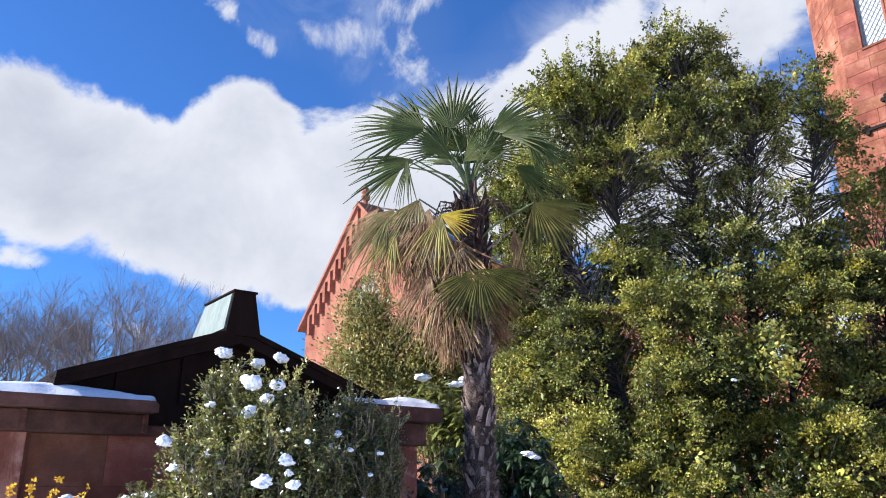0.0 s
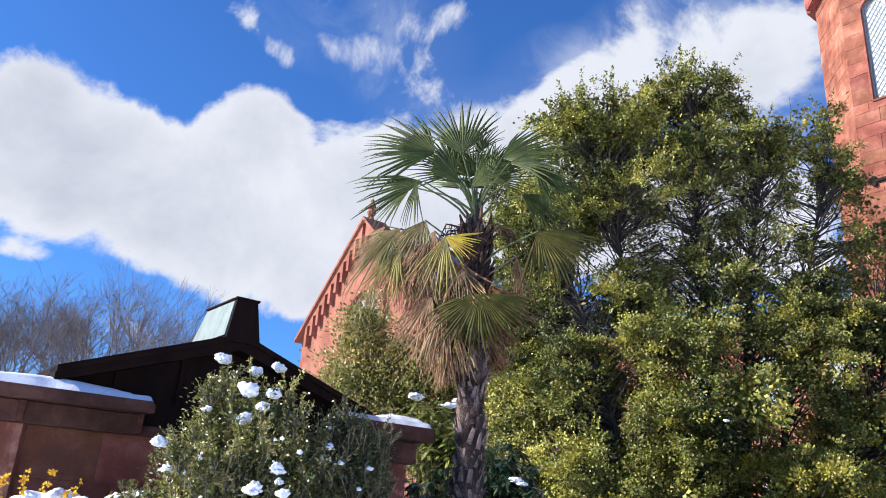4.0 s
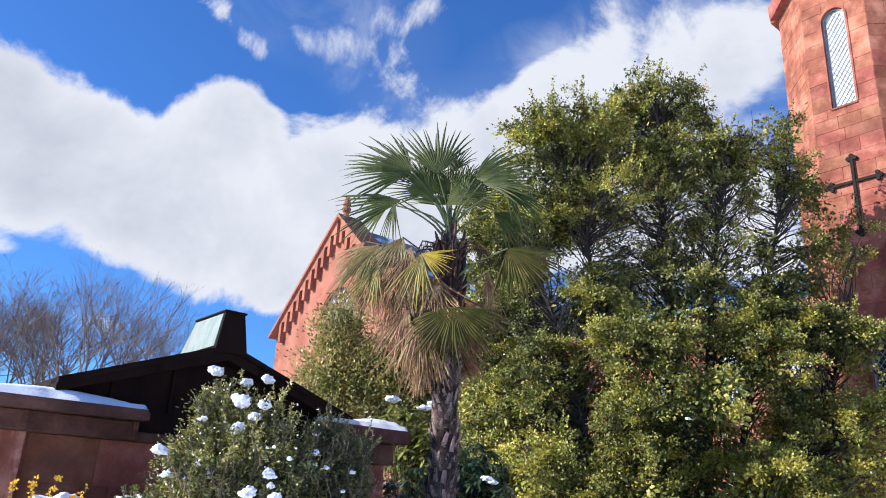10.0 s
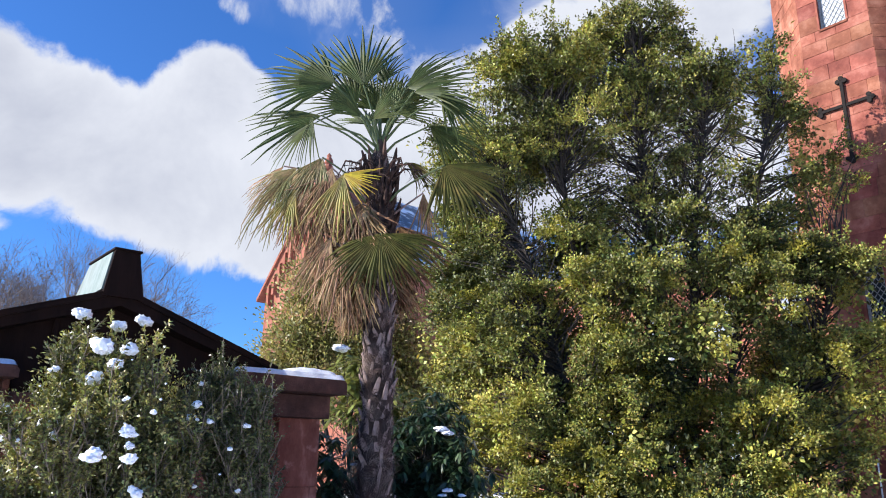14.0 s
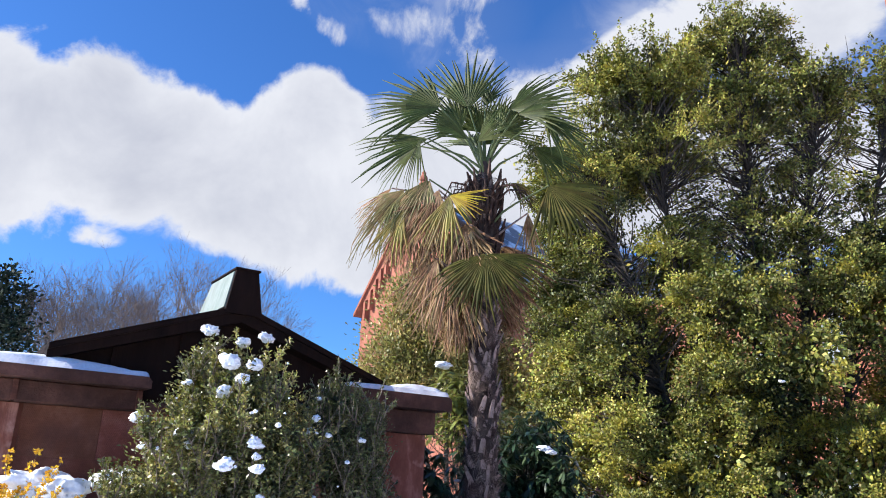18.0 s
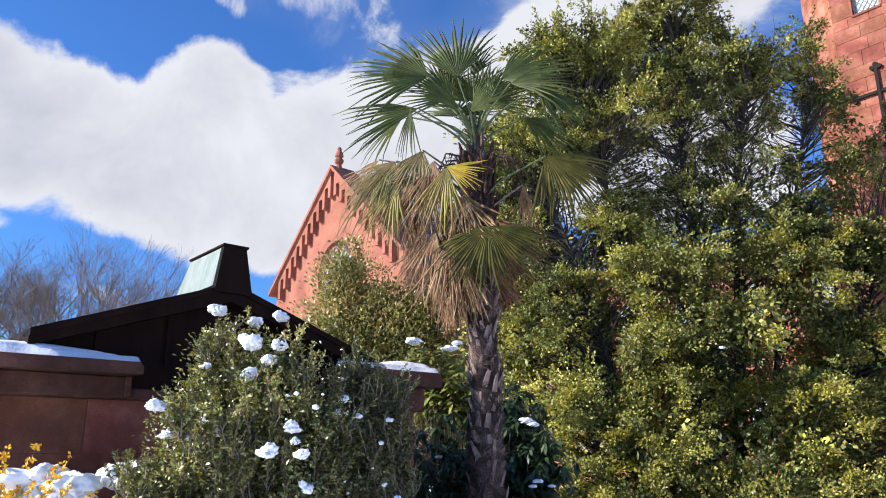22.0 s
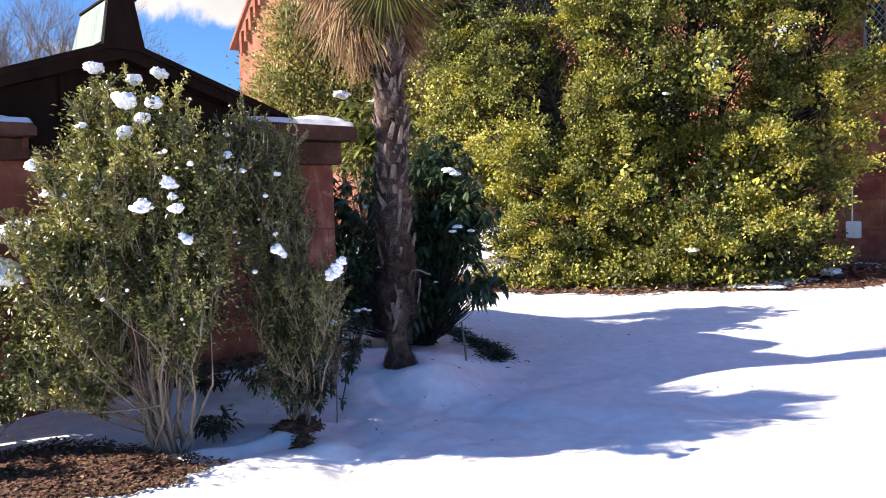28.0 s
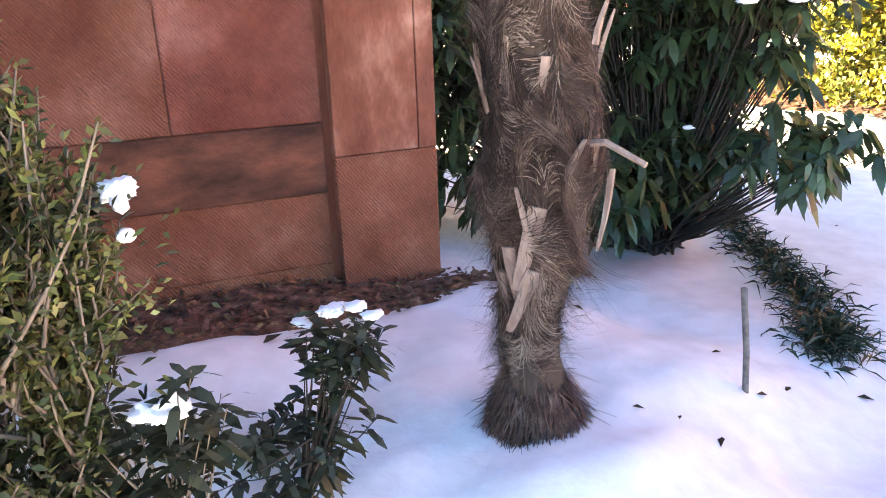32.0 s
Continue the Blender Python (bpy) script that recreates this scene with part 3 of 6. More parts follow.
pilaster(-0.38, 0.06)
pilaster(LEFT, -3.56)
# side of the wall behind the pilaster
for z0, z1 in ((-0.3, 0.5), (0.5, 1.27), (1.27, 2.02)):
    for y0, y1 in ((0.424, 1.2), (1.204, 2.4), (2.404, DEEP)):
        for xa, xb in ((-0.3, 0.04), (LEFT + 0.02, LEFT + 0.3)):
            part("side_stone", Mesh().box(xa, xb, y0, y1, z0 + 0.003, z1 - 0.003, 0.007).done("side_stone", M_sand), pavilion)
COURSES = [(-0.3, 0.3), (0.3, 0.61), (0.61, 0.9), (0.9, 1.63), (1.63, 2.02)]
FIRST = (0.8, 1.1, 0.95, 0.58, 0.33)      # width of the stone next to the corner pilaster, course by course
for ci, (z0, z1) in enumerate(COURSES):
    x = -0.41
    k = 0
    for stop in (-3.53,):
        while x > stop + 0.05:
            w = (0.62, 0.9, 0.78, 1.05, 0.7)[(ci * 2 + k) % 5]
            w = FIRST[ci] if k == 0 else w
            x0 = max(stop, x - w)
            if x0 - stop < 0.3:
                x0 = stop
            proud = 0.035 + (0.012 if ci == 2 else 0.0)
            me = Mesh().box(x0 + 0.003, x - 0.003, 0.205 - proud, 0.32, z0 + 0.0015, z1 - 0.0015, 0.004).done("wall_stone", M_stained if ci == 2 else M_sand)
            part("wall_stone", me, pavilion)
            x = x0
            k += 1
# gable
AX, AZ, EZ = -2.015, 2.95, 2.46
HALF = 1.39
gab = Mesh().prism([(AX - HALF + 0.1, 2.272), (-2.69, 2.272), (-2.69, 2.104), (-1.01, 2.104), (-1.01, 2.378), (AX + HALF - 0.1, 2.378), (AX + HALF - 0.1, 2.44), (AX, AZ - 0.06), (AX - HALF + 0.1, 2.44)], 0.1, 0.198)
part("gable_panel", gab.done("gable_panel", M_dark), pavilion, "dark bronze gable panel")
for bx in (-0.95, -0.42, 0.42, 0.95):
    top = AZ - 0.1 - abs(bx) * (AZ - EZ) / HALF
    part("batten", Mesh().box(AX + bx - 0.02, AX + bx + 0.02, 0.07, 0.098, 2.28 if bx < 0 else 2.38, top, 0.004).done("batten", M_dark), pavilion)
for s in (-1, 1):
    roof = Mesh()
    e, a = AX + s * (HALF + 0.06), AX
    lo, hi = EZ - 0.03, AZ
    poly = [(a, hi - 0.12), (a, hi + 0.015), (e, lo + 0.015), (e, lo - 0.09)] if s < 0 else [(e, lo - 0.09), (e, lo + 0.015), (a, hi + 0.015), (a, hi - 0.12)]
    poly = poly if s > 0 else poly
    part("rake_board", Mesh().prism(poly[::-1], -0.09, 0.098).done("rake_board", M_dark), pavilion, "dark bronze rake board")
    poly2 = [(a, hi - 0.02), (a, hi + 0.03), (e, lo + 0.03), (e, lo - 0.02)]
    part("roof_slope", Mesh().prism(poly2 if s < 0 else poly2[::-1], -0.12, DEEP).done("roof_slope", M_dark), pavilion)
# ridge cap
z0, z1 = AZ - 0.06, 3.285
lo = [(-0.165, -0.13), (0.165, -0.13), (0.165, 0.74), (-0.165, 0.74)]
hi = [(-0.1, -0.11), (0.1, -0.11), (0.1, 0.56), (-0.1, 0.56)]
vs = [(AX + x, y, z0) for x, y in lo] + [(AX + x, y, z1) for x, y in hi]
vent = part("ridge_vent", mesh_of("ridge_vent", vs, [(4, 5, 6, 7), (0, 1, 5, 4), (1, 2, 6, 5), (2, 3, 7, 6), (3, 0, 4, 7), (3, 2, 1, 0)], M_dark), pavilion, "tapered dark bronze ridge vent")
pane = [(AX - 0.165 - 0.006, -0.10, z0 + 0.05), (AX - 0.165 - 0.006, 0.7, z0 + 0.05), (AX - 0.1 - 0.014, 0.54, z1 - 0.02), (AX - 0.1 - 0.014, -0.085, z1 - 0.02)]
pane += [(x + 0.02, y, z) for x, y, z in pane]
part("copper_side", mesh_of("copper_side", pane, [(3, 2, 1, 0), (4, 5, 6, 7), (0, 1, 5, 4), (1, 2, 6, 5), (2, 3, 7, 6), (3, 0, 4, 7)], M_copper), vent, "green patina copper side")
part("lid", Mesh().box(AX - 0.115, AX + 0.115, -0.13, 0.58, z1 - 0.004, z1 + 0.016, 0.004).done("lid", M_dark), vent)


def snow_heap(name, x0, x1, y0, y1, z, h, label, nx=44, ny=10, edge=0.12, front=0.12):
    """A thin bed of snow with a soft rounded edge, in the pavilion's axes."""
    vs, fs = [], []
    for j in range(ny + 1):
        for i in range(nx + 1):
            u, v = i / nx, j / ny
            x, y = x0 + (x1 - x0) * u, y0 + (y1 - y0) * v
            d = min(min(u, 1 - u) * (x1 - x0) / edge, v * (y1 - y0) / front, 1.0)
            k = math.sqrt(max(0.0, 1 - (1 - min(1, d)) ** 2))
            wob = noise.noise((x * 1.6, y * 2.1, 4.2)) * 0.25 + noise.noise((x * 7, y * 7, 1.0)) * 0.04
            out = 0.03 * noise.noise((x * 5, 0.0, 2.0)) * (1 - v)
            vs.append((x, y + out, z + h * k * (0.85 + wob)))
    for j in range(ny):
        for i in range(nx):
            a = j * (nx + 1) + i
            fs.append((a, a + 1, a + nx + 2, a + nx + 1))
    b = len(vs)
    ring = [i for i in range(nx + 1)] + [j * (nx + 1) + nx for j in range(1, ny + 1)] + [ny * (nx + 1) + i for i in range(nx - 1, -1, -1)] + [j * (nx + 1) for j in range(ny - 1, 0, -1)]
    for i in ring:
        vs.append((vs[i][0], vs[i][1], z - 0.0))
    for i in range(len(ring)):
        fs.append((ring[i], b + i, b + (i + 1) % len(ring), ring[(i + 1) % len(ring)]))
    return thing(name, mesh_of(name, vs, fs, M_snow, True), label, "snow", m=PAV)


snow_heap("snow_bed", -1.0, 0.14, -0.19, -0.1, 2.378, 0.06, "strip of melting snow on the sandstone ledge", nx=40, ny=4, edge=0.05, front=0.03)
snow_heap("snow_bed", -0.5, 0.14, -0.17, 0.7, 2.378, 0.135, "smooth heap of snow on the pavilion ledge corner", edge=0.3, front=0.2)
snow_heap("snow_bed", -4.05, -2.72, -0.19, -0.1, 2.272, 0.05, "strip of melting snow on the sandstone ledge", nx=80, ny=4, edge=0.05, front=0.03)
snow_heap("snow_bed", -4.05, -2.8, -0.17, 0.55, 2.272, 0.105, "smooth heap of snow on the pavilion ledge", nx=40, ny=14, edge=0.4, front=0.2)

# ---- castle tower ----
TC, TS, TA = (11.3, 20.08), 1.74, -135.5      # centre, side of the octagon, bearing of the face with the first cross
APO = TS / 2 / math.tan(math.pi / 8)


def face_pose(centre, bearing, out):
    """Axes of a wall face: x to the right along it as one looks at it, y into it, z up."""
    b = radians(bearing)
    return pose(centre[0] + math.cos(b) * out, centre[1] + math.sin(b) * out, 0, 0, 0, bearing + 90)


def arch_poly(w, z0, z1, n=10, inset=0.0):
    r = w / 2 - inset
    pts = [(-r, z0 + inset), (r, z0 + inset)]
    for k in range(n + 1):
        a = math.pi * k / n
        pts.append((r * math.cos(a), z1 - w / 2 + r * math.sin(a)))
    return pts


def ring_prism(outer, inner, y0, y1, m=None):
    """A frame between two outlines with the same number of corners."""
    n = len(outer)
    ob = Mesh()
    vs = [(x, y, z) for y in (y0, y1) for x, z in outer] + [(x, y, z) for y in (y0, y1) for x, z in inner]
    fs = []
    for i in range(n):
        j = (i + 1) % n
        fs += [(i, j, 2 * n + j, 2 * n + i), (n + j, n + i, 3 * n + i, 3 * n + j), (j, i, n + i, n + j), (2 * n + i, 2 * n + j, 3 * n + j, 3 * n + i)]
    if m is not None:
        vs = [tuple(m @ Vector(p)) for p in vs]
    return ob.add(vs, fs)


def leaded_window(parent, m, cx, z0, z1, w, glass, pitch, depth=0.13):
    """Arched lancet with a frame, a pane and a diamond lattice of lead."""
    mm = m @ pose(cx, 0, 0)
    win = part("window", ring_prism(arch_poly(w, z0, z1), arch_poly(w, z0, z1, inset=0.05), depth - 0.05, depth + 0.03, mm).done("window_frame", M_lead), parent, "grey metal frame of an arched leaded window")
    part("pane", Mesh().prism(arch_poly(w, z0, z1, inset=0.045), depth, depth + 0.02, mm).done("pane", glass), win)
    bars = Mesh()
    r = w / 2 - 0.05
    for s in (-1, 1):
        k = -6.0
        while k < (z1 - z0) + 3:
            x0, x1 = -r, r
            za, zb = z0 + k, z0 + k + s * 0 + 2 * r * 1.35
            if s < 0:
                za, zb = zb, za
            # clip to the opening's height
            pa, pb = Vector((x0, depth - 0.008, za)), Vector((x1, depth - 0.008, zb))
            lo, hi = z0 + 0.05, z1 - 0.06
            d = pb - pa
            t0, t1 = 0.0, 1.0
            if d.z != 0:
                ta, tb = (lo - pa.z) / d.z, (hi - pa.z) / d.z
                t0, t1 = max(t0, min(ta, tb)), min(t1, max(ta, tb))
            if t1 - t0 > 0.02:
                a, b = pa + d * t0, pa + d * t1
                # keep inside the round head
                steps = [a + (b - a) * (q / 6) for q in range(7)]
                keep = [p for p in steps if p.z < z1 - w / 2 or p.x ** 2 + (p.z - z1 + w / 2) ** 2 < (r + 0.0) ** 2]
                if len(keep) > 1:
                    bars.tube([mm @ keep[0], mm @ keep[-1]], [0.011, 0.011], 4)
            k += pitch
    part("lattice", bars.done("lattice", M_lead), win, "diamond lattice of lead cames")
    return win


def ashlar_face(m, half, z0, z1, course, openings, seed, thick=0.2):
    """Blocks (x0, x1, za, zb) of one face, laid in bond round rectangular openings (cx, w, zb, zt)."""
    rr = random.Random(seed)
    cuts = set()
    z = z0
    zs = []
    while z < z1 - 0.05:
        zs.append(z)
        z += course * (0.85 + 0.3 * rr.random())
    zs.append(z1)
    for cx, w, a, b in openings:
        for v in (a, b):
            k = min(range(len(zs)), key=lambda i: abs(zs[i] - v))
            if 0 < k < len(zs) - 1:
                zs[k] = v
    zs = sorted(set(zs))
    out = []
    for za, zb in zip(zs[:-1], zs[1:]):
        spans = [(-half, half)]
        for cx, w, a, b in openings:
            if za < b - 0.02 and zb > a + 0.02:
                spans = [s for p, q in spans for s in ((p, min(q, cx - w / 2)), (max(p, cx + w / 2), q)) if s[1] - s[0] > 0.02]
        for p, q in spans:
            x = p
            first = True
            while x < q - 0.02:
                w = rr.uniform(0.5, 1.0) * (0.6 if first and rr.random() < 0.5 else 1)
                first = False
                e = x + w
                if q - e < 0.25:
                    e = q
                out.append((x, e, za, zb))
                x = e
    return out


tower = empty("castle_tower", "octagonal red sandstone tower with iron crosses and leaded lancet windows", "tower")
rad = (APO - 0.2) / math.cos(math.pi / 8)
cv = [(TC[0] + rad * math.cos(radians(TA + 22.5 + 45 * k)), TC[1] + rad * math.sin(radians(TA + 22.5 + 45 * k)), z) for z in (-0.2, 19.5) for k in range(8)]
cf = [(k, (k + 1) % 8, (k + 1) % 8 + 8, k + 8) for k in range(8)] + [tuple(range(8, 16))]
part("core", mesh_of("tower_core", cv, cf, M_mortar), tower, "mortar core of the tower wall")
WINS = {0: [(0.0, 0.66, 12.75, 15.9)], 1: [(0.0, 0.5, 3.75, 6.45)], -1: [], 2: [(0.0, 0.5, 3.75, 6.45)], -2: [], 3: [], 4: []}
WINS[0].append((0.04, 0.5, 4.3, 6.45))
rest = Mesh()
for k in range(-2, 5):
    m = face_pose(TC, TA + 45 * k, APO)
    rr = random.Random(k + 50)
    for x0, x1, za, zb in ashlar_face(m, TS / 2 - 0.004, 2.05, 19.4, 0.42, WINS[k], 11 + k):
        sink = rr.uniform(0, 0.012)
        if k in (0, 1) and za < 14.0:
            part("ashlar_block", Mesh().box(x0 + 0.0025, x1 - 0.0025, sink, 0.22, za + 0.0025, zb - 0.0025, 0.005, m).done("ashlar_block", M_tower), tower)
        else:
            rest.box(x0 + 0.0025, x1 - 0.0025, sink, 0.22, za + 0.0025, zb - 0.0025, 0.005, m)
    for cx, w, a, b in WINS[k]:
        # arch head: fills the corners beside the round top
        for s in (-1, 1):
            n = 8
            curve = [(cx + s * w / 2 * math.sin(math.pi / 2 * i / n), b - w / 2 + w / 2 * math.cos(math.pi / 2 * i / n)) for i in range(n + 1)]
            poly = curve + [(cx + s * w / 2, b)]
            part("arch_head", Mesh().prism(poly if s < 0 else poly[::-1], 0.004, 0.2, m).done("arch_head", M_tower), tower)
        part("window_sill", Mesh().box(cx - w / 2 - 0.03, cx + w / 2 + 0.03, -0.03, 0.2, a - 0.07, a + 0.0, 0.01, m).done("window_sill", M_tower), tower)
        part("hood", ring_prism(arch_poly(w + 0.1, a, b + 0.05), arch_poly(w, a, b), -0.018, 0.05, m @ pose(cx, 0, 0)).done("hood", M_tower), tower)
        leaded_window(tower, m, cx, a, b, w, M_pale_glass if a > 8 else M_dark_glass, 0.19)
    # plinth, string course
    hw = (APO + 0.14) * math.tan(math.pi / 8)
    for z0, z1, o in ((-0.2, 0.75, 0.14), (0.755, 1.45, 0.13), (1.455, 1.98, 0.13)):
        xs = (-hw, -0.25 if z0 < 0.7 else 0.3, hw)
        for a, b in zip(xs[:-1], xs[1:]):
            part("plinth_stone", Mesh().box(a + 0.004, b - 0.004, -o, 0.2, z0, z1, 0.012, m).done("plinth_stone", M_tower), tower)
    part("plinth_ledge", Mesh().prism([(-hw - 0.02, 1.985), (hw + 0.02, 1.985), (hw + 0.02, 2.03), (hw - 0.05, 2.09), (-hw + 0.05, 2.09), (-hw - 0.02, 2.03)], -0.19, 0.15, m).done("plinth_ledge", M_tower), tower)
    hw2 = (APO + 0.25) * math.tan(math.pi / 8)
    part("string_course", Mesh().prism([(-hw2 + 0.1, 17.2), (hw2 - 0.1, 17.2), (hw2, 17.45), (hw2, 17.75), (-hw2, 17.75), (-hw2, 17.45)], -0.25, 0.1, m).done("string_course", M_tower), tower)
tagged(part("ashlar", rest.done("ashlar", M_tower), tower), kind="stuff")


def iron_cross(m, cx, zc, up, down, side):
    c = Mesh()
    c.box(cx - 0.045, cx + 0.045, -0.07, -0.02, zc - down, zc + up, 0.012, m)
    c.box(cx - side, cx - 0.05, -0.068, -0.022, zc - 0.045, zc + 0.045, 0.012, m)
    c.box(cx + 0.05, cx + side, -0.068, -0.022, zc - 0.045, zc + 0.045, 0.012, m)
    for ex, ez, ux, uz in ((cx - side, zc, -1, 0), (cx + side, zc, 1, 0), (cx, zc + up, 0, 1), (cx, zc - down, 0, -1)):
        for px, pz in ((ex + ux * 0.05, ez + uz * 0.05), (ex + uz * 0.085 - ux * 0.03, ez + ux * 0.085 - uz * 0.03), (ex - uz * 0.085 - ux * 0.03, ez - ux * 0.085 - uz * 0.03)):
            c.prism([(px + 0.06 * math.cos(2 * math.pi * i / 10), pz + 0.06 * math.sin(2 * math.pi * i / 10)) for i in range(10)], -0.075, 0.01, m)
    return thing("iron_cross", c.done("iron_cross", M_iron), "black wrought-iron cross with trefoil ends bolted to the tower", "wall cross", "crosses on the tower")


for k in (0, 1):
    iron_cross(face_pose(TC, TA + 45 * k, APO), 0.0, 10.42, 0.7, 1.45, 0.62)
mA = face_pose(TC, TA, APO)
meter = empty("meter_box", "white metal utility box fixed low on the tower wall", "utility box")
part("body", Mesh().box(-0.47, -0.17, -0.3, -0.14, 0.55, 0.95, 0.02, mA).done("meter_body", M_white), meter)
part("cover", Mesh().box(-0.45, -0.19, -0.32, -0.302, 0.57, 0.93, 0.012, mA).done("meter_cover", M_white), meter)
part("conduit", Mesh().tube([mA @ Vector((-0.36, -0.2, 0.95)), mA @ Vector((-0.36, -0.2, 1.75)), mA @ Vector((-0.36, -0.12, 1.85))], [0.02] * 3, 8).done("conduit", M_white), meter, "white conduit")

# ---- castle wall beside and behind the tower ----
wallm = face_pose(TC, TA, -1.0)
castle = empty("castle_wall", "red sandstone castle wall with arched leaded windows", "castle")
back = Mesh()
back.box(-0.5, 16.0, 0.25, 1.2, -0.2, 19.0, 0, wallm)
OPEN = [(5.15, 1.5, 9.75, 15.6)]
part("core", back.done("castle_core", M_mortar), castle)
blocks = Mesh()
for x0, x1, za, zb in ashlar_face(wallm, 7.2, 0.0, 18.9, 0.4, [(cx - 8.7, w, a, b) for cx, w, a, b in OPEN], 77):
    blocks.box(x0 + 8.7 + 0.004, x1 + 8.7 - 0.004, random.uniform(0, 0.012), 0.26, za + 0.004, zb - 0.004, 0, wallm)
ob = part("ashlar", blocks.done("castle_ashlar", M_tower), castle)
tagged(ob, kind="stuff")
for cx, w, a, b in OPEN:
    for s in (-1, 1):
        curve = [(cx + s * w / 2 * math.sin(math.pi / 2 * i / 10), b - w / 2 + w / 2 * math.cos(math.pi / 2 * i / 10)) for i in range(11)]
        poly = curve + [(cx + s * w / 2, b)]
        part("arch_head", Mesh().prism(poly if s < 0 else poly[::-1], 0.004, 0.26, wallm).done("arch_head", M_tower), castle)
    for q, o in ((0.5, -0.1), (0.26, -0.02)):
        part("archivolt", ring_prism(arch_poly(w + q, a, b + q / 2, 16), arch_poly(w + q - 0.2, a, b + q / 2 - 0.1, 16), o - 0.08, 0.05, wallm @ pose(cx, 0, 0)).done("archivolt", M_tower), castle)
    for s in (-1, 1):
        x = cx + s * (w / 2 + 0.2)
        col = Mesh().tube([wallm @ Vector((x, -0.16, z)) for z in (a, a + 0.12, a + 0.2, b - w / 2 - 0.35, b - w / 2 - 0.3, b - w / 2 - 0.05, b - w / 2)], [0.15, 0.15, 0.085, 0.085, 0.1, 0.17, 0.17], 14)
        part("colonnette", col.done("colonnette", M_tower, True), castle, "slender sandstone colonnette with a carved capital")
    part("window_sill", Mesh().prism([(cx - w / 2 - 0.55, a - 0.3), (cx + w / 2 + 0.55, a - 0.3), (cx + w / 2 + 0.6, a), (cx - w / 2 - 0.6, a)], -0.3, 0.1, wallm).done("window_sill", M_tower), castle)
    leaded_window(castle, wallm, cx, a, b, w, M_pale_glass, 0.3, 0.18)
    for i in range(4):
        x = cx - w / 2 - 0.1 + i * 0.65
        part("corbel", Mesh().prism([(x - 0.12, 8.3), (x + 0.12, 8.3), (x + 0.17, 8.6), (x - 0.17, 8.6)], -0.24, 0.05, wallm).done("corbel", M_tower), castle)
pipe = Mesh().tube([wallm @ Vector((2.5, -0.12, z)) for z in (0.0, 5, 10, 15, 18.5)], [0.07] * 5, 10)
thing("drainpipe", pipe.done("drainpipe", M_iron, True), "dark iron drainpipe in the corner beside the tower", "drainpipe")
# lower wing behind the tree
wing = empty("castle_wing", "lower red sandstone wing behind the evergreen tree", "castle wing")
wm = face_pose(TC, TA, -1.5)
part("wall", Mesh().box(-15.0, -2.1, 0.0, 3.0, -0.2, 8.2, 0, wm).done("wing_wall", M_church), wing)
part("cornice", Mesh().box(-15.1, -2.1, -0.18, 3.0, 8.2, 8.55, 0.04, wm).done("wing_cornice", M_church), wing)
for i in range(5):
    cx = -13.2 + i * 2.4
    for z0, z1 in ((1.6, 3.6), (5.2, 7.2)):
        w = part("window", ring_prism(arch_poly(1.0, z0, z1), arch_poly(0.84, z0 + 0.08, z1 - 0.08), -0.05, 0.02, wm @ pose(cx, 0, 0)).done("wing_window", M_church), wing)
        part("pane", Mesh().prism(arch_poly(0.86, z0 + 0.06, z1 - 0.06), -0.01, 0.012, wm @ pose(cx, 0, 0)).done("wing_pane", M_pale_glass), w)

# ---- gabled hall ----
HS = 1.4          # hall units to metres
HM = face_pose((-12.89, 55.98), TA, 0) @ Matrix.Diagonal((HS, HS, HS, 1)) @ pose(0, 0, -0.45)
HW, HE, HA = 6.55, 11.5, 17.5
hall = empty("gabled_hall", "distant red sandstone hall with steep gable, corbel table and rose window", "hall")
part("wall", Mesh().prism([(-HW, -0.3), (HW, -0.3), (HW, HE), (0, HA), (-HW, HE)], 0.0, 0.9, HM).done("hall_wall", M_church), hall)
part("side_wall", Mesh().box(-HW, HW, 0.9, 24, -0.3, HE - 0.3, 0, HM).done("hall_side", M_church), hall)
sl = (HA - HE) / HW
for s in (-1, 1):
    e = s * (HW + 0.25)
    poly = [(0, HA - 0.1), (0, HA + 0.12), (e, HA + 0.12 - sl * (HW + 0.25)), (e, HA - 0.1 - sl * (HW + 0.25))]
    part("coping", Mesh().prism(poly if s < 0 else poly[::-1], -0.45, 1.1, HM).done("coping", M_church), hall)
    poly = [(0, HA - 0.75), (0, HA - 0.45), (s * HW, HE - 0.45), (s * HW, HE - 0.75)]
    part("roof", Mesh().prism(poly if s < 0 else poly[::-1], 0.95, 25, HM).done("hall_roof", M_slate), hall, "grey slate roof with patches of snow")
    # corbel table: solid strips between dark narrow niches
    pitch = 0.6
    n = int(HW / pitch)
    for i in range(n):
        xa, xb = s * (i * pitch + 0.17), s * ((i + 1) * pitch - 0.17 + 0.0)
        top = lambda x: HA - 0.1 - sl * abs(x)
        low = top(s * (i + 0.5) * pitch) - 1.35
        poly = [(xa, low), (xb, low), (xb, top(xb)), (xa, top(xa))]
        part("corbel", Mesh().prism(poly if s > 0 else poly[::-1], -0.3, 0.02, HM).done("corbel", M_church), hall)
        xc = s * (i + 1) * pitch
        poly = [(xc - 0.17, top(xc) - 0.35 - sl * 0.1), (xc + 0.17, top(xc) - 0.35 - sl * 0.1), (xc + 0.17, top(xc + 0.17)), (xc - 0.17, top(xc - 0.17))]
        if i < n - 1:
            part("arch_stone", Mesh().prism(poly, -0.3, 0.02, HM).done("arch_stone", M_church), hall)
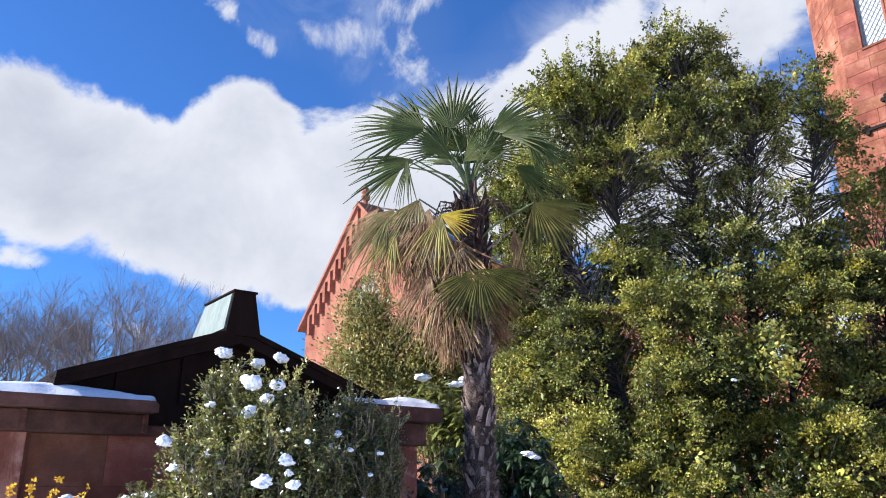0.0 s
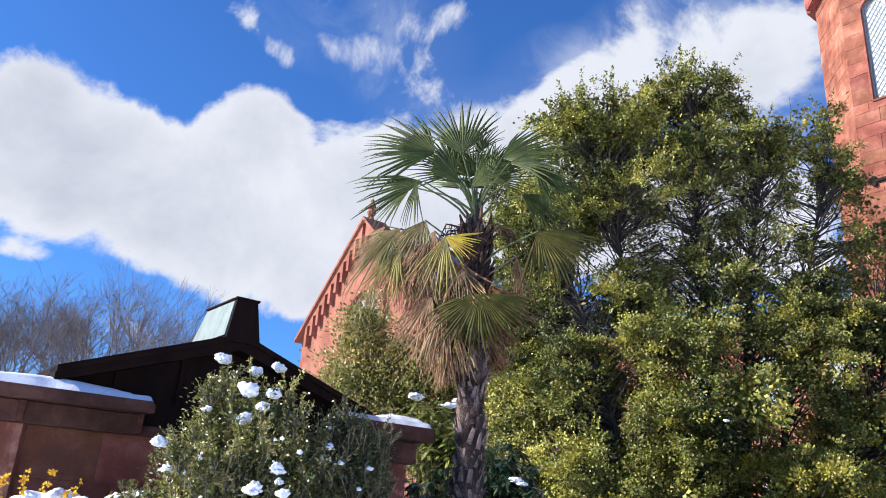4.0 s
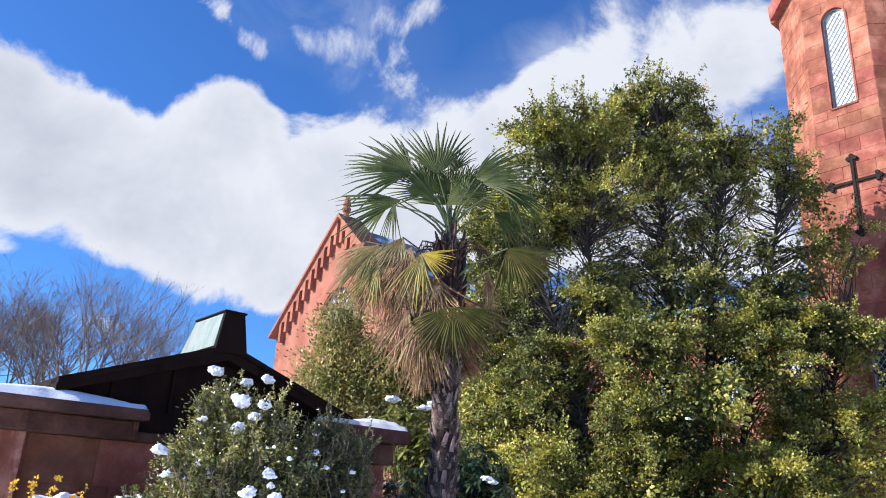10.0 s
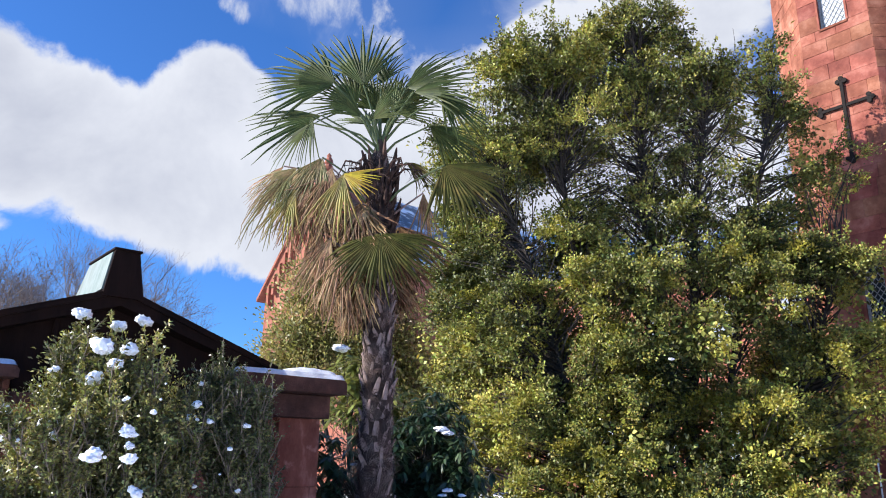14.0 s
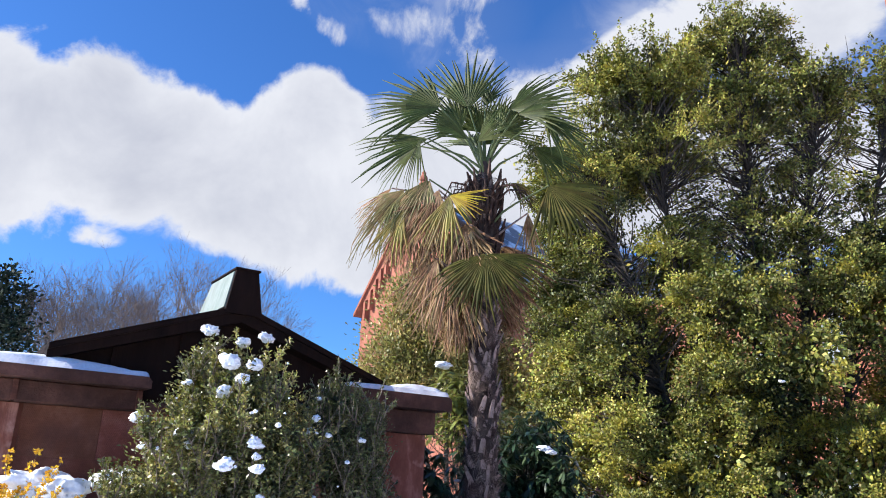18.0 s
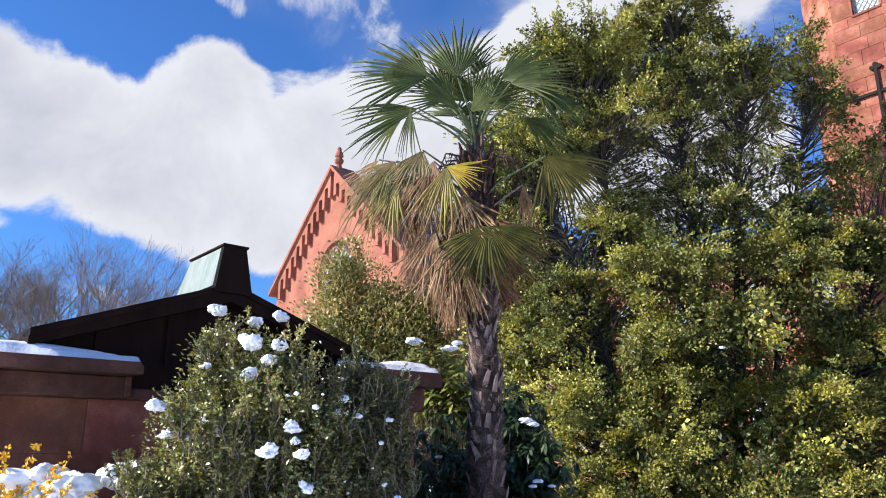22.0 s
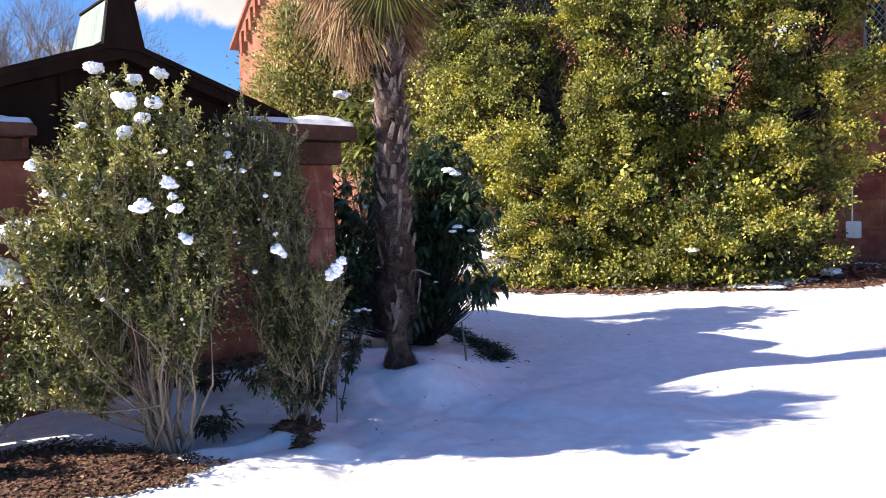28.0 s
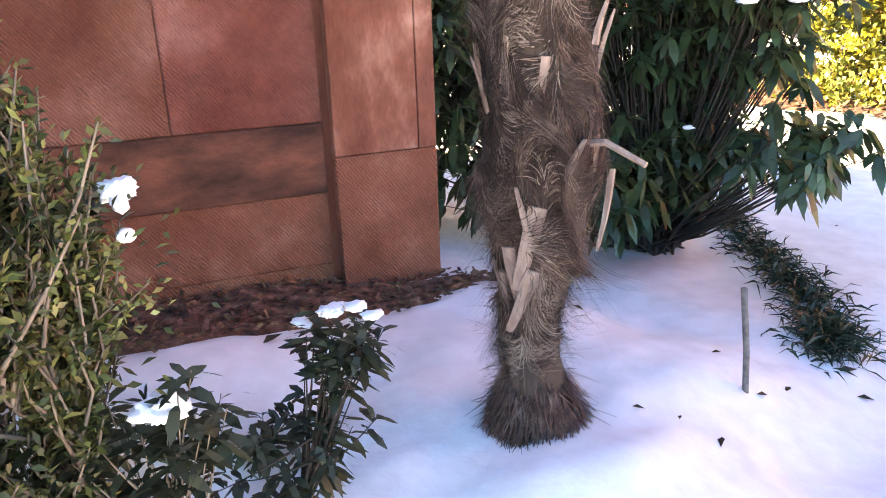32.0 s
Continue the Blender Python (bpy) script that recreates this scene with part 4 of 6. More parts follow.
def disc(cx, cz, r, n=28):
    return [(cx + r * math.cos(2 * math.pi * i / n), cz + r * math.sin(2 * math.pi * i / n)) for i in range(n)]
rose = part("rose_window", ring_prism(disc(0.6, 11.3, 2.2), disc(0.6, 11.3, 1.75), -0.3, 0.05, HM).done("rose_ring", M_church), hall, "round sandstone rose window frame")
part("pane", Mesh().prism(disc(0.6, 11.3, 1.76), -0.03, 0.02, HM).done("rose_pane", M_pale_glass), rose)
spokes = Mesh()
for i in range(8):
    a = math.pi * i / 8
    spokes.tube([HM @ Vector((0.6 + 1.7 * c * math.cos(a), -0.1, 11.3 + 1.7 * c * math.sin(a))) for c in (-1, 1)], [0.07, 0.07], 6)
for i in range(8):
    a = 2 * math.pi * (i + 0.5) / 8
    ring = disc(0.6 + 1.15 * math.cos(a), 11.3 + 1.15 * math.sin(a), 0.42, 12)
    spokes.tube([HM @ Vector((x, -0.1, z)) for x, z in ring + ring[:1]], [0.06] * 13, 5)
part("tracery", spokes.done("tracery", M_church), rose)
fin = Mesh()
fin.tube([HM @ Vector((0, 0.1, HA + z)) for z in (-0.1, 0.1, 0.25, 0.35, 0.5, 0.65, 0.75, 0.95, 1.1, 1.2, 1.35)], [0.3, 0.24, 0.2, 0.34, 0.38, 0.24, 0.36, 0.3, 0.16, 0.2, 0.05], 9)
part("finial", fin.done("finial", M_church), hall, "carved sandstone finial")


# ---- plants ----
def crown_points(ells, n, shell=0.45):
    """Random places in a union of ellipsoids (cx, cy, cz, rx, ry, rz, weight), mostly near their skin."""
    w = np.array([e[6] for e in ells])
    pick = rng.choice(len(ells), size=n, p=w / w.sum())
    E = np.array([e[:6] for e in ells])[pick]
    d = unit(rng.normal(size=(n, 3)))
    r = 1 - shell * rng.random(n) ** 1.3
    return E[:, :3] + d * r[:, None] * E[:, 3:], d


SUNWARD = np.array([-0.72, -0.42, 0.55])       # leaves turn their faces to the light


def foliage(centres, out, per, spread, length, width, lift=0.3, droop=0.1):
    """Clumps of leaves round the given centres."""
    n = len(centres)
    c = np.repeat(centres, per, 0)
    o = np.repeat(out, per, 0)
    off = rng.normal(size=(n * per, 3)) * np.repeat(spread * rng.uniform(0.6, 1.4, n), per)[:, None] * np.array([1, 1, 0.7])
    base = c + off
    way = unit(unit(off) * 0.8 + o * 0.5 + np.array([0, 0, lift]) + rng.normal(size=(n * per, 3)) * 0.55)
    return leaves(base, way, length * rng.uniform(0.7, 1.25, n * per), width * rng.uniform(0.8, 1.2, n * per), droop=droop, face=unit(o * 0.5 + SUNWARD * 0.9))


def limbs(mesh, root, targets, r0, taper=0.25, sides=5, wobble=0.15, reach=0.0):
    """Curved limbs from a root line to each target; reach: how far below the target they leave it."""
    root = [Vector(p) for p in root]
    for t in targets:
        t = Vector(t)
        drop = random.uniform(0.3, 1.0) * (reach or 0.5 * t.z)
        k = 0
        while k < len(root) - 2 and root[k + 1].z < t.z - drop:
            k += 1
        seg = max(1e-6, root[k + 1].z - root[k].z)
        a = root[k].lerp(root[k + 1], min(1.0, max(0.05, (t.z - drop - root[k].z) / seg)))
        mid = a.lerp(t, 0.5) + Vector((random.uniform(-1, 1), random.uniform(-1, 1), random.uniform(-0.7, 0.5))) * wobble * (t - a).length
        pts = [a * (1 - q / 5) ** 2 + mid * 2 * (q / 5) * (1 - q / 5) + t * (q / 5) ** 2 for q in range(6)]
        r = r0 * random.uniform(0.6, 1.2)
        mesh.tube(pts, [r * (1 - u / 5) + r * taper * u / 5 for u in range(6)], sides, caps=False)


# great evergreen tree: leafy lobes, each (centre, radii, fullness)
tree = empty("evergreen_tree", "tall broadleaf evergreen tree with glossy yellow-green leaves and bare inner branches", "tree")
LOBES_TOP = [(4.37, 16.6, 11.5, 0.98, 0.9, 0.8, 1.0),
    (2.17, 16.4, 10.7, 1.34, 1.06, 0.79, 1.0),
    (0.87, 16.4, 10.7, 0.4, 0.42, 0.42, 0.5),
    (5.94, 16.6, 10.4, 0.92, 0.8, 0.68, 0.8),
    (5.24, 16.6, 11.6, 0.3, 0.4, 0.74, 0.8),
    (3.3, 16.4, 10.3, 1.0, 0.9, 0.7, 0.8),
    (6.37, 16.6, 9.9, 0.52, 0.55, 0.59, 0.7),
    (3.02, 16.0, 8.85, 0.92, 0.83, 0.73, 0.8),
    (6.02, 16.2, 7.7, 0.86, 0.65, 0.4, 1.0),
    (4.5, 16.8, 8.5, 1.6, 1.2, 1.4, 0.45),
    (4.7, 16.5, 9.9, 1.3, 0.9, 0.6, 0.8)]
LOBES_MIDDLE = [(5.6, 16.7, 9.0, 1.0, 0.8, 0.8, 0.45),
    (4.4, 16.5, 6.9, 1.3, 0.9, 0.7, 0.5),
    (5.6, 16.5, 6.0, 1.0, 0.8, 0.8, 0.8),
    (1.2, 16.2, 8.4, 1.25, 1.1, 1.1, 0.85),
    (7.46, 16.8, 11.0, 0.3, 0.36, 0.6, 0.8),
    (7.5, 16.8, 9.5, 0.45, 0.5, 0.9, 0.8),
    (6.85, 16.4, 6.7, 0.9, 0.65, 0.36, 0.9),
    (8.3, 16.8, 8.0, 0.7, 0.6, 0.7, 0.7),
    (7.6, 16.8, 7.3, 0.6, 0.6, 0.6, 0.6),
    (7.9, 16.8, 9.2, 0.5, 0.5, 0.5, 0.5),
    (1.36, 15.9, 4.5, 1.12, 1.2, 1.3, 1.1)]
LOBES_SIDE = [(3.68, 15.6, 5.2, 1.2, 1.0, 0.87, 1.1),
    (3.46, 15.3, 3.5, 0.91, 0.82, 0.74, 1.1),
    (4.68, 15.4, 4.0, 0.75, 0.7, 0.63, 1.1),
    (6.3, 16.2, 4.9, 0.84, 0.87, 0.9, 0.7),
    (5.93, 15.6, 2.2, 0.7, 0.87, 1.0, 0.9),
    (1.88, 15.3, 2.4, 1.3, 1.1, 0.96, 1.1),
    (3.28, 15.1, 1.9, 1.0, 0.95, 0.9, 1.1),
    (5.0, 16.4, 2.4, 0.86, 0.86, 0.86, 0.6),
    (1.0, 16.4, 6.3, 0.85, 0.9, 0.97, 0.9),
    (2.77, 16.3, 6.4, 0.9, 0.75, 0.7, 0.7),
    (7.94, 16.2, 5.4, 0.8, 0.65, 0.5, 0.8)]
LOBES_LOWER = [(8.5, 16.0, 4.05, 0.7, 0.55, 0.36, 1.1),
    (8.0, 16.2, 3.2, 0.6, 0.5, 0.5, 0.9),
    (7.0, 16.4, 5.8, 0.7, 0.6, 0.5, 0.9),
    (7.4, 16.2, 3.8, 0.75, 0.66, 0.6, 0.8),
    (7.3, 16.0, 2.2, 0.7, 0.77, 0.9, 0.9),
    (2.4, 15.0, 0.8, 1.5, 0.8, 0.7, 1.0),
    (4.4, 15.0, 0.8, 1.3, 0.8, 0.7, 1.0),
    (6.3, 15.5, 0.8, 1.2, 0.8, 0.7, 0.9),
    (0.55, 16.2, 2.2, 0.8, 0.7, 1.6, 0.9),
    (0.25, 16.7, 6.4, 0.7, 0.7, 1.3, 1.0),
    (0.0, 16.6, 4.4, 0.7, 0.7, 1.4, 1.0)]
LOBES_SKIRT = [(0.35, 16.6, 8.4, 0.6, 0.6, 0.9, 0.9)]
LOBES_FILL = [(0.30, 16.6, 8.03, 0.62, 0.62, 0.50, 1.0),
    (0.66, 16.6, 6.82, 0.55, 0.55, 0.44, 0.8),
    (-0.44, 16.9, 8.96, 0.40, 0.40, 0.32, 0.5),
    (1.77, 16.3, 8.88, 0.80, 0.80, 0.64, 0.7),
    (1.36, 16.3, 9.93, 0.70, 0.70, 0.56, 0.8),
    (2.19, 16.4, 10.60, 0.75, 0.75, 0.60, 0.8)]
LOBES = LOBES_TOP + LOBES_MIDDLE + LOBES_SIDE + LOBES_LOWER + LOBES_SKIRT + LOBES_FILL
# the crown's low side towards the sun hangs back, its other side comes forward
LOBES = [(e[0], e[1] + (0.7 if e[0] < 2.3 and e[2] < 8 else -0.55 if e[0] > 4.2 and e[2] < 6.5 else 0.0)) + e[2:] for e in LOBES]
BACK = [(7.5, 17.2, 4.4, 1.0, 0.4, 2.2, 0.9), (7.9, 17.3, 7.2, 0.6, 0.4, 1.0, 0.5), (0.4, 17.2, 5.6, 0.8, 0.5, 3.2, 1.0), (1.9, 17.3, 4.0, 1.9, 0.6, 3.2, 1.0), (4.5, 17.3, 3.2, 2.2, 0.6, 2.8, 1.3), (3.2, 17.2, 6.2, 1.6, 0.5, 1.4, 1.0), (6.9, 17.0, 3.2, 1.5, 0.5, 2.6, 1.0), (2.0, 17.2, 8.6, 1.5, 0.6, 1.7, 0.6), (2.2, 17.3, 10.3, 1.2, 0.5, 0.7, 0.6), (4.5, 17.4, 10.4, 1.6, 0.5, 0.9, 0.6), (4.6, 17.4, 7.8, 1.6, 0.5, 1.7, 0.4), (6.0, 17.2, 5.8, 1.2, 0.5, 1.4, 0.7)]


def by_area(ells):
    return [e[:6] + ((e[3] * e[4] + e[3] * e[5] + e[4] * e[5]) * e[6],) for e in ells]


# boughs: drooping pads of leaf clumps on the lobes, broken up by gaps
bough, bout = crown_points(by_area(LOBES), 3600, 0.4)
gap = np.array([noise.noise(Vector(p) * 1.15 + Vector((3, 5, 1))) + 0.5 * noise.noise(Vector(p) * 2.6) for p in bough])
airy = np.exp(-(((bough[:, 0] - 5.0) / 2.4) ** 2 + ((bough[:, 2] - 8.2) / 1.5) ** 2))     # the thin middle where sky shows between bare limbs
keep = (bough[:, 2] > 0.2) & (gap > -0.18 + 0.1 * airy)
bough, bout, gap, airy_b = bough[keep], bout[keep], gap[keep], airy[keep]
NBG = len(bough)
size = rng.uniform(0.17, 0.42, NBG)
per_b = np.maximum(5, (size * 27).astype(int))
own = np.repeat(np.arange(NBG), per_b)
away = unit(bout * np.array([1, 1, 0.3]) + rng.normal(size=(NBG, 3)) * 0.35)
along = rng.uniform(-0.9, 1.1, len(own))
cen = bough[own] + away[own] * (along * size[own])[:, None] + unit(rng.normal(size=(len(own), 3))) * (0.55 * size[own] * rng.random(len(own)) ** 0.5)[:, None] * np.array([1.0, 1.0, 0.4])
cen[:, 2] -= 0.2 * np.maximum(0, along) ** 2 * size[own]
out = unit(bout[own] * 0.6 + away[own] * 0.4 + np.array([0, 0, 0.45]))
# extra yellow below 6 m paints sunlight; tufts at the left are leaf colour
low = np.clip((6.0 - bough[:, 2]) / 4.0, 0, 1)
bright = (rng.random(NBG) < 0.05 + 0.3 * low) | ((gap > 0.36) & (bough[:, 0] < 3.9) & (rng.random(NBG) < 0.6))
hole = np.array([noise.noise(Vector(p) * 2.9 + Vector((1, 7, 2))) for p in cen])
ok = (cen[:, 2] > 0.08) & (hole > -0.06)
cen, out, own = cen[ok], out[ok], own[ok]
inner, iout = crown_points(by_area(BACK), 2100, 0.95)
ok = inner[:, 2] > 0.06
part("crown", quads_mesh("crown_inner", foliage(inner[ok], iout[ok], 40, 0.18, 0.09, 0.055, lift=0.1), M_holly), tree, "inner leaves")
# shaded heart of the crown, thinner where sky shows through
heart, hout = crown_points(by_area(LOBES), 4200, 0.95)
air = np.exp(-(((heart[:, 0] - 5.0) / 2.4) ** 2 + ((heart[:, 2] - 8.2) / 1.5) ** 2))
ok = (heart[:, 2] > 0.15) & (rng.random(len(heart)) > 0.75 * air)
heart[:, 1] += 0.35
part("crown", quads_mesh("crown_heart", foliage(heart[ok], hout[ok], 9, 0.14, 0.13, 0.085, lift=0.1), M_holly), tree, "shaded leaves in the heart of the crown")
yel_lit = bright[own] & (rng.random(len(cen)) < 0.8)
part("crown", quads_mesh("crown", foliage(cen[~yel_lit], out[~yel_lit], 34, 0.075, 0.066, 0.043, lift=0.25), M_holly), tree, "glossy green leaves")
part("crown", quads_mesh("crown_yellow_sunlit", foliage(cen[yel_lit], out[yel_lit], 34, 0.075, 0.066, 0.043, lift=0.25), M_hollyyel_lit), tree, "yellowing leaf tufts, more of them low down to paint sunlight")
# leafy shoots that break the outline
SH, SN = 620, 40
pick = rng.choice(NBG, SH, p=(lambda w: w / w.sum())(np.where(bough[:, 2] > 8.5, 3.0, 1.0)))
tip = unit(bout[pick] * 0.8 + rng.normal(size=(SH, 3)) * 0.3 + np.array([0, 0, 0.75])) * rng.uniform(0.25, 0.75, SH)[:, None]
foot_ = bough[pick] + bout[pick] * 0.12
us = np.tile(np.linspace(0, 1, SN), SH)
sh = np.repeat(foot_, SN, 0) + np.repeat(tip, SN, 0) * us[:, None] + rng.normal(size=(SH * SN, 3)) * 0.03 * (1.3 - us)[:, None]
part("crown", quads_mesh("crown_shoots", leaves(sh, unit(np.repeat(unit(tip), SN, 0) * 0.6 + rng.normal(size=(SH * SN, 3)) * 0.7), np.full(SH * SN, 0.07), np.full(SH * SN, 0.042)), M_holly), tree, "leafy shoots")
trunks = Mesh()
roots = []
US = (0, 0.15, 0.3, 0.5, 0.7, 0.85, 1.0)
for k, (bx, by, tx, ty, tz, r) in enumerate(((4.1, 16.0, 4.5, 16.6, 11.2, 0.17), (4.4, 16.2, 6.0, 16.6, 10.2, 0.12), (3.8, 16.1, 2.2, 16.4, 10.2, 0.12), (5.2, 16.3, 7.45, 16.8, 11.2, 0.085), (3.5, 16.0, 1.0, 16.3, 7.8, 0.08), (5.0, 16.2, 8.2, 16.3, 5.6, 0.07))):
    line = [(bx + (tx - bx) * u + 0.16 * math.sin(5 * u + k), by + (ty - by) * u + 0.12 * math.sin(4 * u + k), -0.1 + tz * u) for u in US]
    trunks.tube(line, [r * (1 - 0.8 * u) for u in US], 9)
    roots.append(line)
part("trunk", trunks.done("tree_trunk", M_bark, True), tree, "several grey-brown trunks")
br = Mesh()
random.seed(5)
for i in range(NBG):
    t = bough[i]
    line = min(roots, key=lambda L: min((p[0] - t[0]) ** 2 + (p[1] - t[1]) ** 2 + (p[2] - t[2] + 1) ** 2 for p in L) + random.random() * 0.6)
    limbs(br, line, [t], 0.024, wobble=0.25, sides=4, reach=1.3)
    if airy_b[i] > 0.25:
        for _ in range(3):
            limbs(br, line, [t + rng.normal(size=3) * 0.5], 0.013, wobble=0.4, sides=4, reach=1.0)
tagged(part("branchwork", br.done("tree_branches", M_bark), tree, "thin crooked grey branches"), kind="stuff")

# small tree behind the pavilion
st = empty("small_tree", "loose small-leaved evergreen tree behind the pavilion", "tree")
ELLS2 = [(-3.95, 21.0, 4.8, 1.5, 1.3, 2.3, 1.0), (-2.7, 21.0, 4.5, 1.2, 1.2, 2.0, 0.8), (-4.6, 21.0, 4.0, 1.1, 1.0, 1.7, 0.6), (-2.0, 21.0, 5.2, 0.8, 0.8, 1.3, 0.35), (-4.2, 21.0, 6.6, 0.6, 0.6, 1.1, 0.22), (-1.4, 21.0, 3.4, 1.3, 1.1, 2.1, 0.8), (-0.3, 21.3, 2.6, 1.1, 1.0, 2.4, 0.7)]
c2, o2 = crown_points(ELLS2, 1150, 0.8)
part("crown", quads_mesh("small_crown", foliage(c2, o2, 52, 0.2, 0.13, 0.055, lift=0.7), M_small), st)
tk = Mesh()
roots2 = [[(-3.0 + 0.2 * k, 21.0, -0.1), (-3.0 + 0.5 * (k - 1), 21.0, 2.0), (-3.0 + 1.1 * (k - 1), 21.0, 4.2), (-3.0 + 1.4 * (k - 1), 21.0, 6.6)] for k in range(3)]
for line in roots2:
    tk.tube(line, [0.1, 0.07, 0.05, 0.015], 6)
for i in range(110):
    limbs(tk, roots2[i % 3], [c2[random.randrange(len(c2))]], 0.012, sides=4)
part("trunk", tk.done("small_trunk", M_bark), st)


def shrub(name, label, base, ells, stems, shoots, per, leaf, mat, stem_mat, stem_r, lift=0.8, spread=0.5, mains=12, tufts=0, foot=0.2):
    """A few main stems fan out from one place, thinner ones fork from them and carry leafy shoots; tufts: leaf clumps that round the crown."""
    ob = empty(name, label, "shrub")
    base = Vector(base)
    sm = Mesh()
    ends, lines = [], []
    targets, _ = crown_points(ells, stems, 0.75)
    for k, t in enumerate(targets):
        t = Vector(t)
        if k < mains:
            a = base + Vector((random.gauss(0, foot), random.gauss(0, foot * 0.6), -0.06))
            mid = a.lerp(t, 0.45) + Vector((t.x - a.x, t.y - a.y, 0)) * random.uniform(0.05, 0.5) + Vector((random.gauss(0, 0.08), random.gauss(0, 0.08), 0))
            r = stem_r * random.uniform(0.8, 1.5)
        else:
            line = min(lines, key=lambda L: (L[-1] - t).length + random.uniform(0, 0.25))
            u = random.uniform(0.6, 4.4)
            a = line[int(u)].lerp(line[int(u) + 1], u % 1)
            if a.z > t.z:
                a = line[1]
            mid = a.lerp(t, 0.5) + Vector((random.gauss(0, 0.06), random.gauss(0, 0.06), random.uniform(-0.12, 0.05)))
            r = stem_r * random.uniform(0.3, 0.6)
        pts = [a * (1 - u) ** 2 + mid * 2 * u * (1 - u) + t * u * u for u in (0, 0.15, 0.3, 0.5, 0.7, 0.85, 1)]
        pts = [pts[0]] + [p + Vector((noise.noise(p * 4 + Vector((7, 0, 0))), noise.noise(p * 4), 0)) * 0.09 for p in pts[1:]]
        if k < mains:
            lines.append(pts)
        sm.tube(pts, [r * (1 - 0.75 * u) for u in (0, 0.15, 0.3, 0.5, 0.7, 0.85, 1)], 6, caps=False)
        for _ in range(shoots):
            u = random.uniform(0.42, 1.0) ** 0.8
            i = min(5, int(u * 6))
            p = pts[i].lerp(pts[i + 1], u * 6 - i)
            d = Vector((random.gauss(0, spread), random.gauss(0, spread), lift + random.random() * 0.5)).normalized()
            q = p + d * random.uniform(0.1, 0.28)
            sm.tube([p, p.lerp(q, 0.5) + Vector((random.gauss(0, 0.015), random.gauss(0, 0.015), 0)), q], [0.0045, 0.003, 0.0018], 4, caps=False)
            ends.append((p, q))
    P = np.array([list(a) for a, b in ends])
    Q = np.array([list(b) for a, b in ends])
    n = len(P)
    u = rng.random((n, per)) ** 0.75
    pos = P[:, None] + (Q - P)[:, None] * u[..., None]
    ax = unit(Q - P)[:, None]
    way = unit(ax * 0.65 + unit(rng.normal(size=(n, per, 3))) * 0.9)
    pos, way = pos.reshape(-1, 3), way.reshape(-1, 3)
    ok = pos[:, 2] > 0.05
    pos, way = pos[ok], way[ok]
    k = len(pos)
    quads = leaves(pos, way, leaf * rng.uniform(0.6, 1.25, k), leaf * 0.38 * rng.uniform(0.8, 1.25, k), droop=0.08, face=SUNWARD + rng.normal(size=(k, 3)) * 0.4)
    if tufts:
        c, o = crown_points(ells, tufts, 0.4)
        quads = np.concatenate([quads, foliage(c, o, 34, 0.045, leaf * 0.85, leaf * 0.36, lift=0.5)])
    tagged(part("stemwork", sm.done(name + "_stems", stem_mat, True), ob, "pale woody stems"), kind="stuff")
    part("foliage", quads_mesh(name + "_leaves", quads, mat), ob)
    return ob


random.seed(21)
# last lobe is added at the back to keep sun off the lawn
shrub("evergreen_shrub", "tall bushy evergreen shrub with pale bare stems, snow in its top", (-1.15, 5.08, 0.0),
      [(-1.45, 5.05, 2.12, 0.22, 0.3, 0.28, 0.9), (-1.15, 5.05, 2.08, 0.22, 0.32, 0.28, 0.9), (-1.5, 4.9, 1.68, 0.36, 0.42, 0.45, 1.1), (-1.2, 5.0, 1.5, 0.4, 0.25, 0.6, 0.8), (-0.98, 4.8, 1.6, 0.3, 0.38, 0.5, 0.9), (-1.72, 4.8, 1.15, 0.4, 0.45, 0.42, 1.0), (-1.9, 4.75, 0.66, 0.32, 0.4, 0.34, 0.7), (-1.3, 4.72, 1.45, 0.45, 0.45, 0.55, 0.9), (-0.84, 4.78, 1.15, 0.24, 0.3, 0.36, 0.4), (-0.8, 4.95, 1.7, 0.22, 0.3, 0.42, 0.8), (-1.2, 5.45, 1.5, 0.42, 0.35, 0.62, 1.0), (-0.95, 5.4, 0.95, 0.25, 0.25, 0.3, 0.4), (-1.2, 5.7, 1.8, 0.3, 0.25, 0.35, 0.6)], 160, 30, 41, 0.036, M_osman, M_stem, 0.0125, lift=1.1, spread=0.42, mains=17, tufts=560, foot=0.07)
# last lobe here too is an added sun block for the lawn's shadow
shrub("evergreen_shrub", "slender evergreen shrub with snow tufts beside the pavilion pilaster", (-0.46, 5.66, 0.0),
      [(-0.72, 5.4, 2.0, 0.15, 0.18, 0.3, 0.8), (-0.44, 5.4, 1.85, 0.15, 0.18, 0.3, 0.8), (-0.6, 5.4, 1.45, 0.27, 0.28, 0.4, 1.1), (-0.4, 5.42, 0.85, 0.27, 0.28, 0.32, 0.8), (-0.12, 5.12, 1.02, 0.13, 0.13, 0.18, 0.16), (-0.45, 5.5, 0.5, 0.25, 0.24, 0.3, 0.7), (-0.28, 5.72, 1.0, 0.14, 0.16, 0.22, 0.3), (-0.52, 5.75, 0.98, 0.2, 0.16, 0.3, 0.35), (-0.74, 5.76, 1.5, 0.16, 0.2, 0.35, 0.6)], 90, 28, 38, 0.028, M_shadeleaf, M_stem, 0.009, lift=1.1, spread=0.42, mains=10, tufts=275, foot=0.05)
